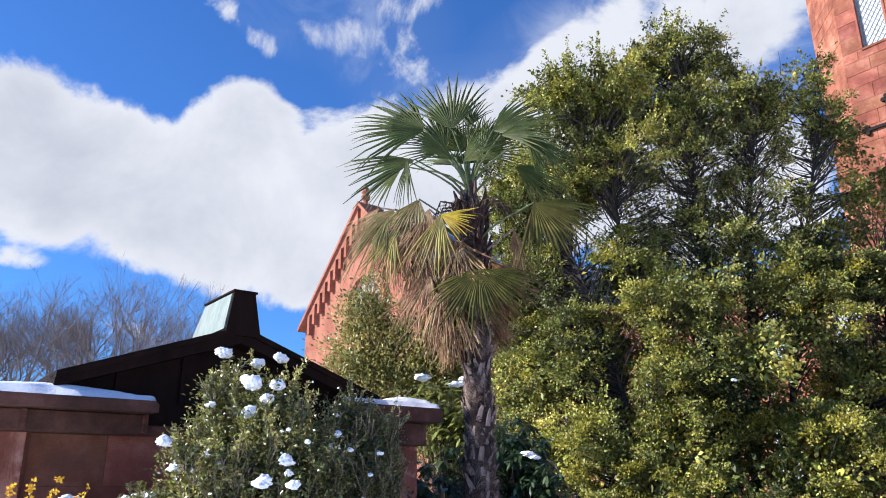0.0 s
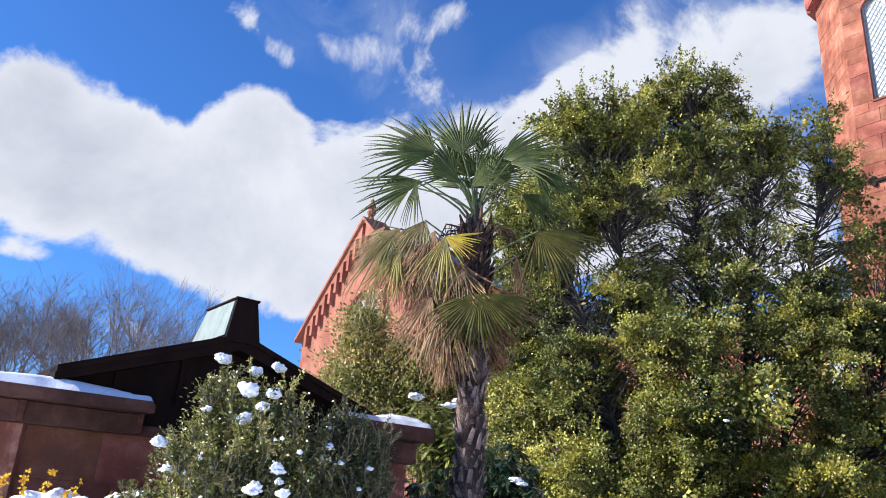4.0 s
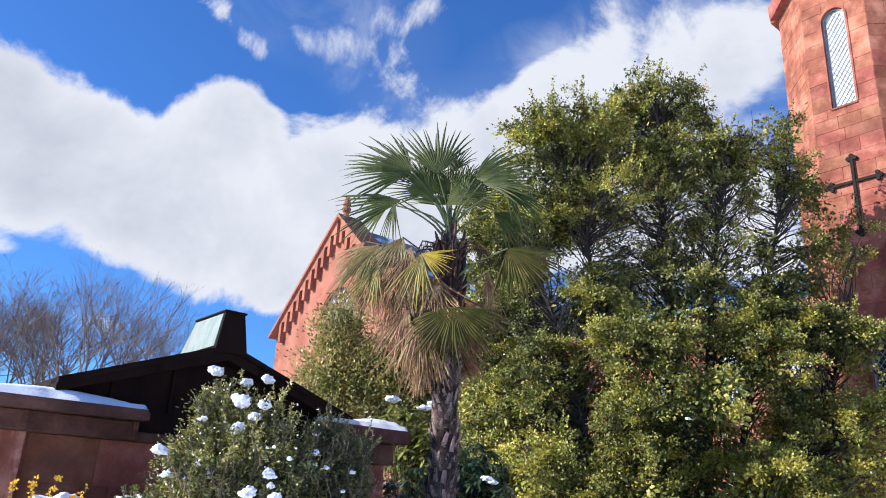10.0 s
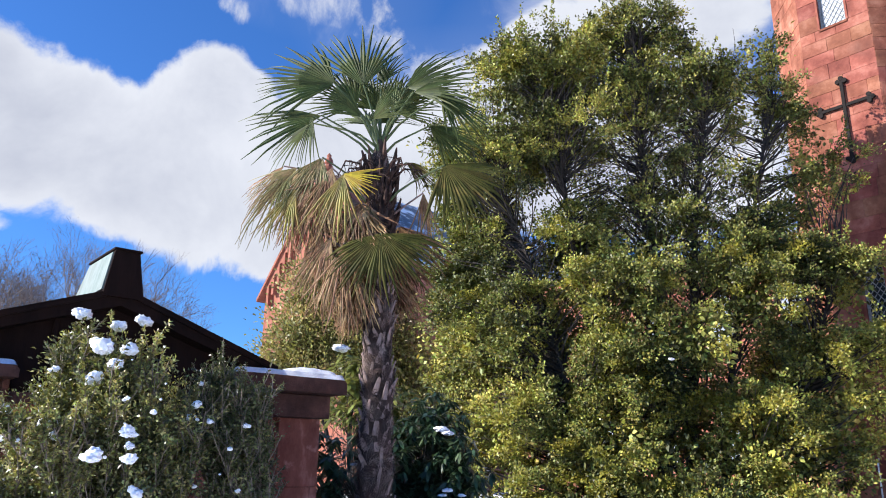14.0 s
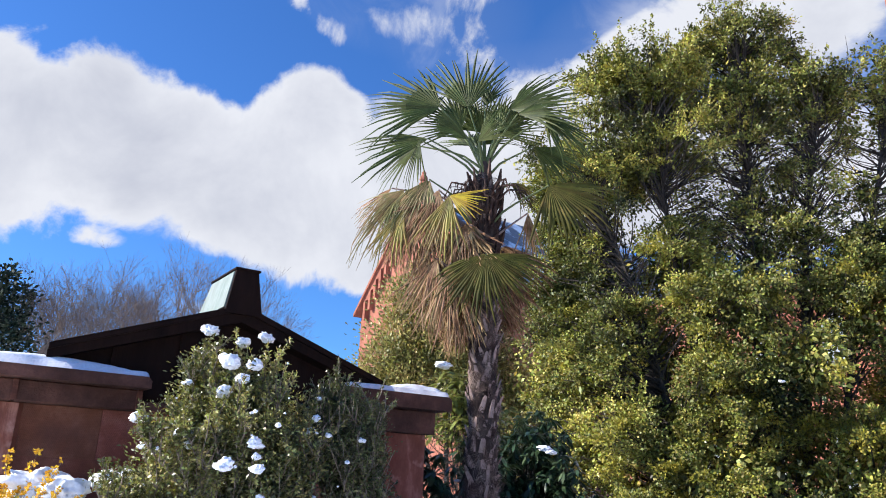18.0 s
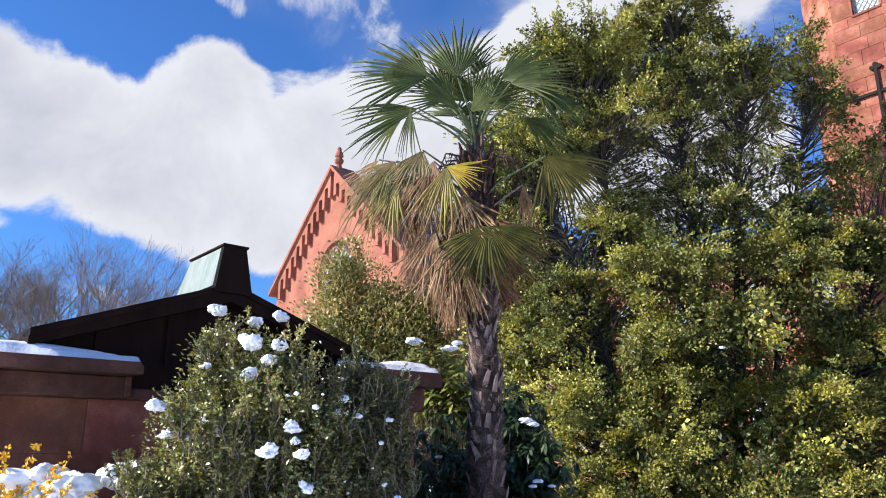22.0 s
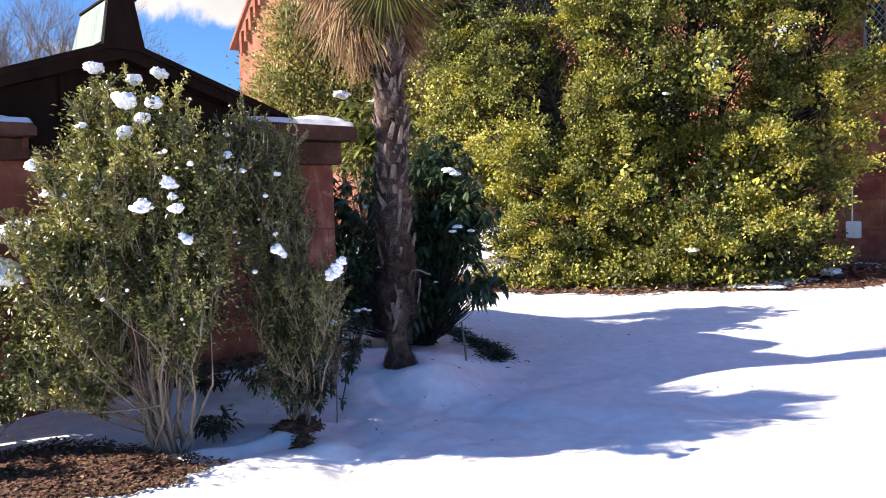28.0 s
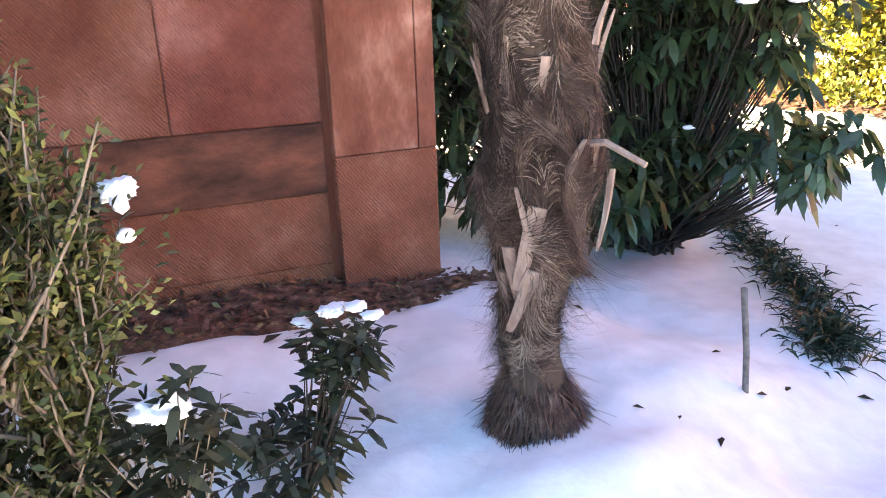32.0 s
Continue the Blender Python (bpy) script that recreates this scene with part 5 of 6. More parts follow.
shrub("low_shrub", "low spreading shrub weighed down by a thick load of snow", (-2.6, 5.0, 0.0),
      [(-2.6, 4.95, 1.1, 0.65, 0.4, 0.38, 1.0), (-2.5, 4.95, 0.4, 0.6, 0.4, 0.35, 0.6)], 40, 20, 30, 0.05, M_osman, M_stem, 0.009)


def snow_lump(x, y, z, r, flat=0.9, label="clump of snow caught in the shrub leaves", seed=0.0):
    """A rough clod of snow: one ball roughened by noise, with bites taken out where leaves stick through."""
    bm = bmesh.new()
    o = Vector((x * 9 + seed, y * 7, z * 5))
    rr = random.Random(int(abs(x * 7919 + y * 104729 + z * 1299709 + seed)) + 1)
    balls = [(Vector((0, 0, 0)), 0.72)] + [(Vector((rr.gauss(0, 0.34), rr.gauss(0, 0.34), rr.gauss(0, 0.3) * flat)), rr.uniform(0.35, 0.62)) for _ in range(5 if r > 0.03 else 2)]
    bmesh.ops.create_icosphere(bm, subdivisions=4 if r > 0.03 else 3, radius=1.0)
    for v in bm.verts:
        n = v.co.normalized()
        k = 0.3
        for c, q in balls:
            along = c.dot(n)
            gap2 = q * q - c.length_squared + along * along
            if gap2 > 0:
                k = max(k, along + math.sqrt(gap2))
        k *= 1 + 0.3 * noise.noise(n * 2.2 + o) + 0.25 * noise.noise(n * 4.5 + o * 1.7) + 0.14 * noise.noise(n * 10 + o)
        v.co = Vector((n.x * k * 1.1, n.y * k, n.z * flat * k * (0.75 if n.z < 0 else 1))) * r
    for f in bm.faces:
        f.smooth = True
    me = bpy.data.meshes.new("snow_clump")
    bm.to_mesh(me)
    bm.free()
    me.materials.append(M_snow)
    return thing("snow_clump", me, label, "snow", "snow clumps in the shrubs", m=pose(x, y, z, 0, 0, (x * 97) % 360))

# ---- snow in the shrubs ----
TOP = [(-1.56, 5.15, 2.53, 0.068), (-1.31, 5.15, 2.45, 0.066), (-1.13, 5.15, 2.48, 0.063), (-1.19, 4.78, 2.25, 0.085), (-1.02, 4.78, 2.24, 0.07), (-1.06, 4.7, 2.14, 0.055), (-1.17, 4.67, 2.05, 0.06), (-1.32, 4.6, 1.79, 0.072), (-1.28, 4.56, 1.72, 0.04)]
TOP += [(-1.58, 4.58, 1.71, 0.048), (-0.86, 4.55, 1.75, 0.058), (-0.83, 4.53, 1.67, 0.036), (-1.69, 4.62, 1.88, 0.066), (-0.73, 5.2, 2.08, 0.028), (-0.93, 4.9, 1.98, 0.03), (-0.43, 5.25, 1.82, 0.032), (-0.37, 5.15, 1.28, 0.028), (-0.74, 4.5, 1.42, 0.046), (-1.45, 4.75, 2.12, 0.034)]
for x, y, z, r in TOP:
    snow_lump(x, y, z, r * 0.9)
for x, y, z, r in ((-0.9, 4.29, 1.61, .056), (-0.75, 4.39, 1.6, .046), (-0.84, 5.0, 1.33, .035), (-0.3, 4.73, 1.34, .04), (-0.26, 4.73, 1.32, .025), (-0.49, 4.91, 1.2, .024), (-0.19, 5.8, 0.74, .045),  (-0.26, 5.85, 1.1, .035), (-0.27, 5.86, 1.02, .022), (-0.01, 4.97, 1.18, .045), (0.02, 4.94, 1.215, .045), (0.05, 4.92, 1.25, .035), (-0.04, 4.98, 1.14, .03), (0.0, 4.92, 1.16, .03),
                   (-0.67, 5.0, 1.93, 0.036), (-0.69, 5.0, 1.85, 0.036), (-0.57, 5.0, 1.83, 0.026), (-0.43, 5.0, 1.67, 0.022)):
    snow_lump(x, y, z, r)
for x, y, z, r in ((-0.18, 6.2, 0.73, .026), (-0.09, 6.18, 0.775, .032), (-0.04, 6.2, 0.785, .03), (0.0, 6.19, 0.775, .024)):
    snow_lump(x, y, z, r, flat=0.5, label="patch of snow on the leaning young shrub")
random.seed(77)
for i in range(24):
    z = random.uniform(0.95, 2.25)
    snow_lump(random.uniform(-1.85, -0.7) * (1.0 if z < 1.8 else 0.9), random.uniform(4.32, 4.75), z, random.choice((0.008, 0.011, 0.014, 0.018, 0.025)), seed=i)
for i in range(8):
    snow_lump(random.uniform(-0.95, -0.3), random.uniform(4.98, 5.25), random.uniform(0.7, 1.95), random.uniform(0.008, 0.024), seed=i)
for x, z, r in ((-2.65, 1.34, .17), (-2.44, 1.47, .16), (-2.22, 1.42, .17), (-2.02, 1.47, .14), (-1.9, 1.42, .12), (-1.92, 1.54, .065), (-2.5, 1.3, .19), (-2.85, 1.24, .16), (-2.3, 1.26, .19), (-2.1, 1.24, .17)):
    snow_lump(x, 4.85 + 0.1 * math.sin(x * 9), z, r, flat=0.75, label="thick pillow of snow weighing down the low shrub")
for x, y, z, r in ((0.53, 8.85, 1.97, .09), (0.6, 8.8, 1.93, .07), (0.62, 8.55, 1.35, .06), (0.56, 8.57, 1.3, .05), (0.75, 8.6, 1.3, .05), (-0.45, 9.0, 1.6, .05), (-0.3, 8.95, 0.9, .04), (-0.5, 9.0, 0.5, .05), (0.35, 8.6, 0.75, .03)):
    snow_lump(x, y, z, r, flat=0.5, label="patch of snow on the rhododendron leaves")
for x, y, z, r in ((-0.84, 9.75, 3.0, .13), (-0.4, 9.75, 2.9, .1), (-0.3, 9.75, 2.97, .07)):
    snow_lump(x, y, z, r, flat=0.5, label="patch of snow on the yellow-green shrub")
for x, y, z, r in ((4.2, 14.5, 3.5, .07), (4.9, 15.1, 4.33, .08), (4.4, 13.6, 0.7, .12), (7.3, 15.0, 0.12, .2)):
    snow_lump(x, y, z, r, flat=0.5, label="small patch of snow on the evergreen branches")

# ---- palm ----
palm = empty("windmill_palm", "tall windmill palm with shaggy trunk, fan leaves and dry skirt", "palm")
PBX, PBY = 0.15, 6.84


def trunk_axis(z):
    """Centre of the trunk at a height."""
    u = (z - 0.2) / 3.6
    return Vector((PBX - 0.03 * min(1, u * 1.6) + 0.015 * math.sin(4 * u) - 0.02 * math.exp(-((z - 0.5) / 0.15) ** 2), PBY - 0.03 * u, z))


def trunk_r(z):
    return float(np.interp(z, [0.1, 0.2, 0.27, 0.34, 0.42, 0.56, 0.68, 0.8, 0.95, 1.15, 1.4, 2.0, 2.7, 3.8, 4.2, 4.5], [0.135, 0.135, 0.118, 0.09, 0.073, 0.075, 0.094, 0.128, 0.152, 0.15, 0.14, 0.135, 0.125, 0.125, 0.1, 0.03]))


def shag(a, z):
    """Uneven thickness of the fibre coat."""
    return 1 + 0.3 * noise.noise((math.cos(a) * 1.5, math.sin(a) * 1.5, z * 4.0)) + 0.16 * noise.noise((math.cos(a) * 3.5 + 9, math.sin(a) * 3.5, z * 9)) if z > 0.42 else 1.0


tv, tf = [], []
NZ, NS = 120, 36
for j in range(NZ + 1):
    z = 0.05 + 4.43 * j / NZ
    c, r = trunk_axis(z), trunk_r(z)
    for i in range(NS):
        a = 2 * math.pi * i / NS
        k = shag(a, z) - 0.08 if z > 0.5 else 0.92 + 0.16 * noise.noise((math.cos(a) * 2, math.sin(a) * 2, z * 7))
        tv.append((c.x + r * k * math.cos(a), c.y + r * k * math.sin(a), z))
for j in range(NZ):
    for i in range(NS):
        a, b = j * NS + i, j * NS + (i + 1) % NS
        tf.append((a, b, b + NS, a + NS))
part("trunk", mesh_of("palm_trunk", tv, tf, M_palmbark, True), palm, "brown palm trunk")

# shaggy fibre: locks of thin ribbons that follow one whirling flow round the trunk
NT, PER, SEG = 1150, 40, 6
NF = NT * PER
tz = np.where(rng.random(NT) < 0.55, rng.uniform(0.38, 1.6, NT), rng.uniform(1.5, 4.3, NT))
ta = rng.uniform(0, 2 * math.pi, NT)
turn_ = rng.normal(size=NT) * 0.5
curl = np.where(rng.random(NT) < 0.4, rng.uniform(0.2, 0.5, NT), rng.uniform(0.0, 0.12, NT))
tln = rng.uniform(0.08, 0.21, NT)


def flow(a, z):
    """Heading of the fibre at a place on the trunk, 0 level, -90 degrees down."""
    return -0.7 + 1.3 * np.sin(2 * a + 5.2 * z) + 1.1 * np.sin(3 * a - 8.5 * z + 1) + 0.7 * np.sin(5 * a + 13 * z + 2)


fz = np.clip(np.repeat(tz, PER) + rng.normal(size=NF) * 0.022, 0.36, 4.35)
fa = np.repeat(ta, PER) + rng.normal(size=NF) * 0.11
cx = np.array([trunk_axis(z)[:] for z in fz])
r0 = np.array([trunk_r(z) * shag(a, z) for z, a in zip(fz, fa)])
upv = np.array([0, 0, 1.0])
lenf = np.repeat(tln, PER) * rng.uniform(0.5, 1.25, NF)
lift = np.repeat(curl, PER) * rng.uniform(0.3, 1.3, NF)
dev = np.repeat(turn_, PER) + rng.normal(size=NF) * 0.22
ang, z, r = fa.copy(), fz.copy(), r0 * (0.97 + 0.05 * rng.random(NF))
rows = []
for s in range(SEG):
    rows.append(np.stack([cx[:, 0] + r * np.cos(ang), cx[:, 1] + r * np.sin(ang), np.maximum(z, 0.3 + 0.05 * np.sin(fa * 5) + 0.03 * np.sin(fa * 13))], 1))
    h = flow(ang, z) + dev
    ang = ang + np.cos(h) * lenf / SEG / r0
    z = z + np.sin(h) * lenf / SEG - 0.06 * lenf * lift * s
    r = r + lift * lenf * 0.075 * (s + 1) + rng.normal(size=NF) * 0.0012
wd = rng.uniform(0.0006, 0.0017, NF)[:, None]
strips = []
for s in range(SEG - 1):
    p, q = rows[s], rows[s + 1]
    rad_ = unit((p - cx) * np.array([1, 1, 0]))
    sidev = unit(np.cross(q - p, rad_) + 1e-6)
    k1, k2 = 1 - 0.18 * s, 0.82 - 0.18 * s
    strips.append(np.stack([p - sidev * wd * k1, p + sidev * wd * k1, q + sidev * wd * k2, q - sidev * wd * k2], 1))
tone_of = np.repeat(rng.choice(3, NT, p=(0.42, 0.38, 0.2)), PER)
for q, (fm, fl_) in enumerate(((M_fibre_dark, "dark brown fibre"), (M_fibre, "shaggy brown fibre"), (M_fibre_pale, "pale bleached fibre"))):
    tagged(part("fibre", quads_mesh("fibre", np.concatenate([s[tone_of == q] for s in strips]), fm), palm, fl_), kind="stuff")
# fringe of roots round the foot
NR = 4200
ra = rng.uniform(0, 2 * math.pi, NR)
rz = 0.15 + 0.2 * rng.random(NR) ** 1.4 + 0.02 * np.sin(5 * ra)
c0 = np.array([trunk_axis(z)[:] for z in rz])
rr0 = np.array([trunk_r(z) for z in rz])
out_ = np.stack([np.cos(ra), np.sin(ra), np.zeros(NR)], 1)
tang = np.stack([-np.sin(ra), np.cos(ra), np.zeros(NR)], 1)
pa = c0 + out_ * (rr0 * (0.92 + 0.2 * rng.random(NR) + 0.06 * np.sin(3 * ra + 1) + 0.05 * np.sin(7 * ra)))[:, None]
pb = pa + out_ * (rng.uniform(-0.005, 0.05, (NR, 1)) + 0.035 * (rng.random((NR, 1)) < 0.08)) - upv * rng.uniform(0.015, 0.09, (NR, 1)) + tang * rng.normal(size=(NR, 1)) * 0.022
wr = rng.uniform(0.001, 0.003, (NR, 1))
tagged(part("root_fringe", quads_mesh("root_fringe", np.stack([pa - tang * wr, pa + tang * wr, pb + tang * wr * 0.4, pb - tang * wr * 0.4], 1), M_fibre), palm, "bristling brown fringe of roots"), kind="stuff")

# stubs of old petioles
stub = Mesh()
sec = [(0.0, 0.024, 0.009), (0.05, 0.023, 0.008), (0.1, 0.019, 0.007), (0.145, 0.015, 0.005), (0.16, 0.01, 0.003)]
for z, w, t in sec:
    o = 0.1 * z + 1.0 * z * z
    stub.v += [(-w, -t + o, z), (0, -t * 1.4 + o, z), (w, -t + o, z), (w * 0.8, t + o, z), (-w * 0.8, t + o, z)]
for j in range(len(sec) - 1):
    for i in range(5):
        a, b = j * 5 + i, j * 5 + (i + 1) % 5
        stub.f.append((a, b, b + 5, a + 5))
stub.f += [(4, 3, 2, 1, 0), (20, 21, 22, 23, 24)]
stub_me = stub.done("petiole_stub", M_stub)
random.seed(3)
for i in range(280):
    z = 0.6 + 2.7 * (i / 280) + random.uniform(-0.03, 0.03)
    a = i * 2.39996 + random.uniform(-0.25, 0.25)
    c, r = trunk_axis(z), trunk_r(z) * shag(a, z)
    low_down = z < 1.45
    if low_down and random.random() < 0.5:
        continue
    s = random.uniform(0.6, 1.15) * (1.25 if low_down else 0.85)
    sink = 0.004 if low_down else -0.01
    lean = random.uniform(-6, 5) + (180 if low_down and random.random() < 0.6 else 0)
    wide, deep, tall = (random.uniform(0.4, 0.75), 0.6, random.uniform(0.5, 1.1)) if low_down else (random.uniform(0.9, 1.4), 0.8, random.uniform(0.5, 1.0))
    ob = part("petiole_stub", stub_me, palm)
    ob.matrix_world = pose(c.x + (r + sink) * math.cos(a), c.y + (r + sink) * math.sin(a), z, lean, random.uniform(-24, 24), math.degrees(a) - 90) @ Matrix.Diagonal((s * wide, s * deep, s * tall, 1))
# one long dry petiole that sticks out sideways
part("petiole_stub", Mesh().tube([trunk_axis(1.02) + Vector((0.1, -0.05, 0)), trunk_axis(1.02) + Vector((0.2, -0.1, 0.02)), trunk_axis(1.02) + Vector((0.3, -0.14, -0.02))], [0.011, 0.009, 0.008], 5).done("petiole_stub", M_stub), palm)


def fan(R, n=34, arc=150, droop=0.12, split=0.5, narrow=1.0, crumple=0.0, seed=0):
    """A pleated fan blade: axis +y, normal +z, hinge at the origin."""
    rr = random.Random(seed)
    vs, fs = [], []
    half = radians(arc)
    step = 2 * half / n
    for k in range(n):
        phi = -half + (k + 0.5) * step
        L = R * (0.78 + 0.22 * math.cos(phi * 0.55)) * rr.uniform(0.82, 1.08)
        sag = droop * rr.uniform(0.6, 1.5) * (0.6 + 0.5 * abs(math.sin(phi)))
        yaw = phi + rr.gauss(0, 0.02 + 0.25 * crumple)
        tw = rr.gauss(0, 0.25 * crumple)
        i0 = len(vs)
        for r, wf in ((0.03, 1.0), (split * 0.55, 1.02), (split, 0.92), (0.78, 0.5), (1.0, 0.06)):
            q = phi + (yaw - phi) * max(0, (r - split) / (1 - split)) if r > split else phi
            c, s = math.cos(q), math.sin(q)
            w = max(0.0025, min(r, split * 1.05) * L * step * 0.5 * wf * narrow)
            zz = -sag * L * max(0, r - 0.35) ** 2 * 2.2 + crumple * 0.12 * L * rr.gauss(0, 1) * r * r
            px, py = s * r * L, c * r * L
            ridge = w * 0.55
            vs += [(px - c * w, py + s * w, zz - ridge * 0.5 - tw * w), (px, py, zz + ridge * 0.5), (px + c * w, py - s * w, zz - ridge * 0.5 + tw * w)]
        for j in range(4):
            for h in (0, 1):
                a = i0 + j * 3 + h
                fs.append((a, a + 1, a + 4, a + 3))
    return vs, fs


def frond(hinge, axis, normal, R, mat, label, name="frond", root=None, seed=0, **kw):
    """A fan leaf with its petiole from the trunk's heart to the hinge."""
    a = Vector(axis).normalized()
    nrm = Vector(normal)
    s = a.cross(nrm).normalized()
    nrm = s.cross(a)
    m = Matrix((s, a, nrm)).transposed().to_4x4()
    m.translation = hinge
    vs, fs = fan(R, seed=seed, **kw)
    ob = part(name, mesh_of(name, [m @ Vector(v) for v in vs], fs, mat), palm, label)
    h = Vector(hinge)
    rt = Vector(root) if root is not None else trunk_axis(max(3.1, min(4.42, h.z - 0.35)))
    mid = rt.lerp(h, 0.5) + Vector((0, 0, 0.08)) * (h - rt).length
    pet = Mesh().tube([rt, rt.lerp(mid, 0.6) + Vector((0, 0, 0.03)), mid, h.lerp(mid, 0.4), h], [0.016, 0.011, 0.009, 0.008, 0.007], 6)
    part("petiole", pet.done("petiole", M_petiole if mat in (M_palm,) else M_stub if mat is M_palmdry else M_petiole), ob)
    return ob


def W(px, py, off=0.0):
    """Place in the crown's upright plane, by hundredths of a metre from its centre."""
    return Vector((0.09 + px * 0.01, 6.78 + off, 4.25 + py * 0.01))


GREEN, YEL, OLD, DRY = "green fan leaf", "yellow fan leaf", "half-dry drooping fan leaf", "dry brown hanging fan leaf"
# leaves of the palm: hinge x, z (cm), off y, axis, normal, R, half arc, kind
FR_CROWN = [
    (-41, 76, -0.1, (-0.96, -0.05, 0.28), (0.15, -0.9, 0.35), 0.73, 60, 0),
    (-14, 74, -0.1, (-0.13, 0.0, 0.99), (0.05, -0.98, 0.12), 0.61, 52, 0),
    (-0, 80, 0.0, (0.30, 0.1, 0.96), (-0.1, -0.95, 0.2), 0.38, 38, 0),
    (26, 70, -0.1, (0.92, -0.1, 0.39), (-0.1, -0.85, 0.5), 0.66, 58, 0),
    (59, 58, -0.15, (0.67, -0.2, -0.74), (0.3, -0.8, 0.5), 0.56, 38, 0),
    (-49, 39, -0.2, (-0.98, -0.15, -0.20), (0.05, -0.9, 0.4), 0.75, 32, 0),
    (-55, 34, -0.3, (-0.08, -0.2, -1.00), (-0.2, -0.95, 0.2), 0.50, 17, 0),
    (-30, 82, 0.3, (-0.07, 0.2, 1.00), (0, -0.95, 0.25), 0.50, 85, 0),
]
FR_BEHIND = [
    (12, 77, 0.3, (0.49, 0.2, 0.87), (-0.1, -0.92, 0.3), 0.44, 75, 0),
    (-2, 34, -0.2, (0.78, -0.3, 0.62), (0, -0.9, 0.4), 0.39, 45, 0),
    (-13, 37, -0.2, (-0.81, -0.3, 0.59), (0.1, -0.9, 0.4), 0.35, 38, 0),
    (37, 84, 0.25, (1.00, 0.3, -0.03), (0.1, -0.6, 0.75), 0.60, 50, 0),
    (-59, 93, 0.3, (-0.76, 0.35, 0.65), (0.1, -0.7, 0.65), 0.68, 55, 0),
    (-68, 49, 0.15, (-0.81, 0.2, -0.58), (-0.1, -0.8, 0.55), 0.59, 34, 0),
    (-22, 65, 0.55, (0.22, 0.8, 0.97), (0, -0.5, 0.85), 0.56, 80, 0),
]
FR_OLD = [
    (-22, -27, -0.42, (0.91, -0.15, -0.42), (0.05, -0.97, 0.15), 0.29, 36, 1),
    (-22, -26, -0.4, (-0.20, -0.12, -0.98), (-0.05, -0.97, 0.15), 0.54, 30, 5),
    (-69, -11, -0.2, (-0.75, -0.2, -0.66), (-0.3, -0.85, 0.4), 0.50, 44, 2),
    (-76, -11, -0.15, (-0.54, -0.1, -0.84), (-0.4, -0.85, 0.3), 0.71, 30, 2),
    (-66, -35, -0.3, (-0.34, -0.15, -0.94), (-0.2, -0.95, 0.15), 0.50, 30, 5),
    (-89, 1, 0.05, (-0.78, 0.1, -0.62), (-0.4, -0.75, 0.45), 0.47, 34, 3),
    (-52, -26, -0.3, (-0.12, -0.1, -0.99), (-0.1, -0.97, 0.15), 0.62, 28, 3),
]
FR_LOW = [
    (-40, -32, -0.36, (-0.08, -0.1, -1.00), (0, -0.97, 0.1), 0.52, 22, 3),
    (-71, 1, 0.2, (-0.55, 0.15, -0.84), (-0.5, -0.7, 0.3), 0.58, 36, 3),
    (12, -81, -0.42, (0.11, -0.15, -0.99), (0.0, -0.97, 0.15), 0.63, 84, 4),
    (63, -12, -0.2, (0.74, -0.2, -0.64), (0.25, -0.85, 0.4), 0.78, 62, 4),
    (43, -32, -0.05, (0.08, 0, -1.00), (0.3, -0.9, 0.2), 0.49, 20, 3),
    (23, 10, 0.25, (0.87, 0.4, -0.50), (0.2, -0.6, 0.7), 0.43, 60, 4),
]
FR_SKIRT = [
    (-33, -81, -0.32, (-0.24, -0.1, -0.97), (-0.15, -0.97, 0.1), 0.57, 30, 3),
    (-20, -87, -0.36, (-0.03, -0.1, -1.00), (0, -0.97, 0.1), 0.68, 26, 3),
    (-42, -75, -0.2, (-0.35, -0.05, -0.94), (-0.4, -0.9, 0.1), 0.48, 28, 3),
    (-12, -93, -0.3, (0.07, -0.1, -1.00), (0.1, -0.97, 0.1), 0.58, 20, 3),
    (-51, -57, -0.1, (-0.09, 0.0, -1.00), (-0.6, -0.7, 0.1), 0.56, 30, 3),
    (-31, -97, -0.2, (-0.07, 0.0, -1.00), (-0.2, -0.95, 0.1), 0.50, 24, 3),
]
FR_MORE = [
    (-22, 55, -0.05, (-0.75, -0.1, 0.62), (0.1, -0.95, 0.25), 0.46, 70, 0),
    (14, 52, 0.05, (0.72, -0.05, 0.66), (-0.05, -0.95, 0.25), 0.46, 70, 0),
    (-4, 58, 0.1, (0.0, 0.0, 1.0), (0.0, -0.97, 0.2), 0.46, 80, 0),
    (34, 60, -0.2, (0.95, -0.2, 0.05), (0.1, -0.85, 0.5), 0.62, 42, 0),
    (46, 40, 0.1, (0.85, 0.1, -0.5), (0.2, -0.8, 0.5), 0.6, 46, 0),
    (-60, -4, 0.0, (-0.7, -0.1, -0.7), (-0.35, -0.85, 0.4), 0.6, 46, 3),
    (-58, -22, -0.2, (-0.4, -0.15, -0.9), (-0.3, -0.9, 0.25), 0.55, 40, 3),
    (-44, -6, -0.3, (-0.35, -0.2, -0.9), (-0.1, -0.95, 0.2), 0.55, 42, 2),
    (-34, -18, -0.34, (-0.2, -0.15, -0.95), (0.0, -0.97, 0.15), 0.5, 34, 3),
    (-62, -34, -0.05, (-0.25, -0.05, -0.97), (-0.5, -0.8, 0.15), 0.52, 36, 3),
]
FR = FR_CROWN + FR_BEHIND + FR_OLD + FR_LOW + FR_SKIRT + FR_MORE
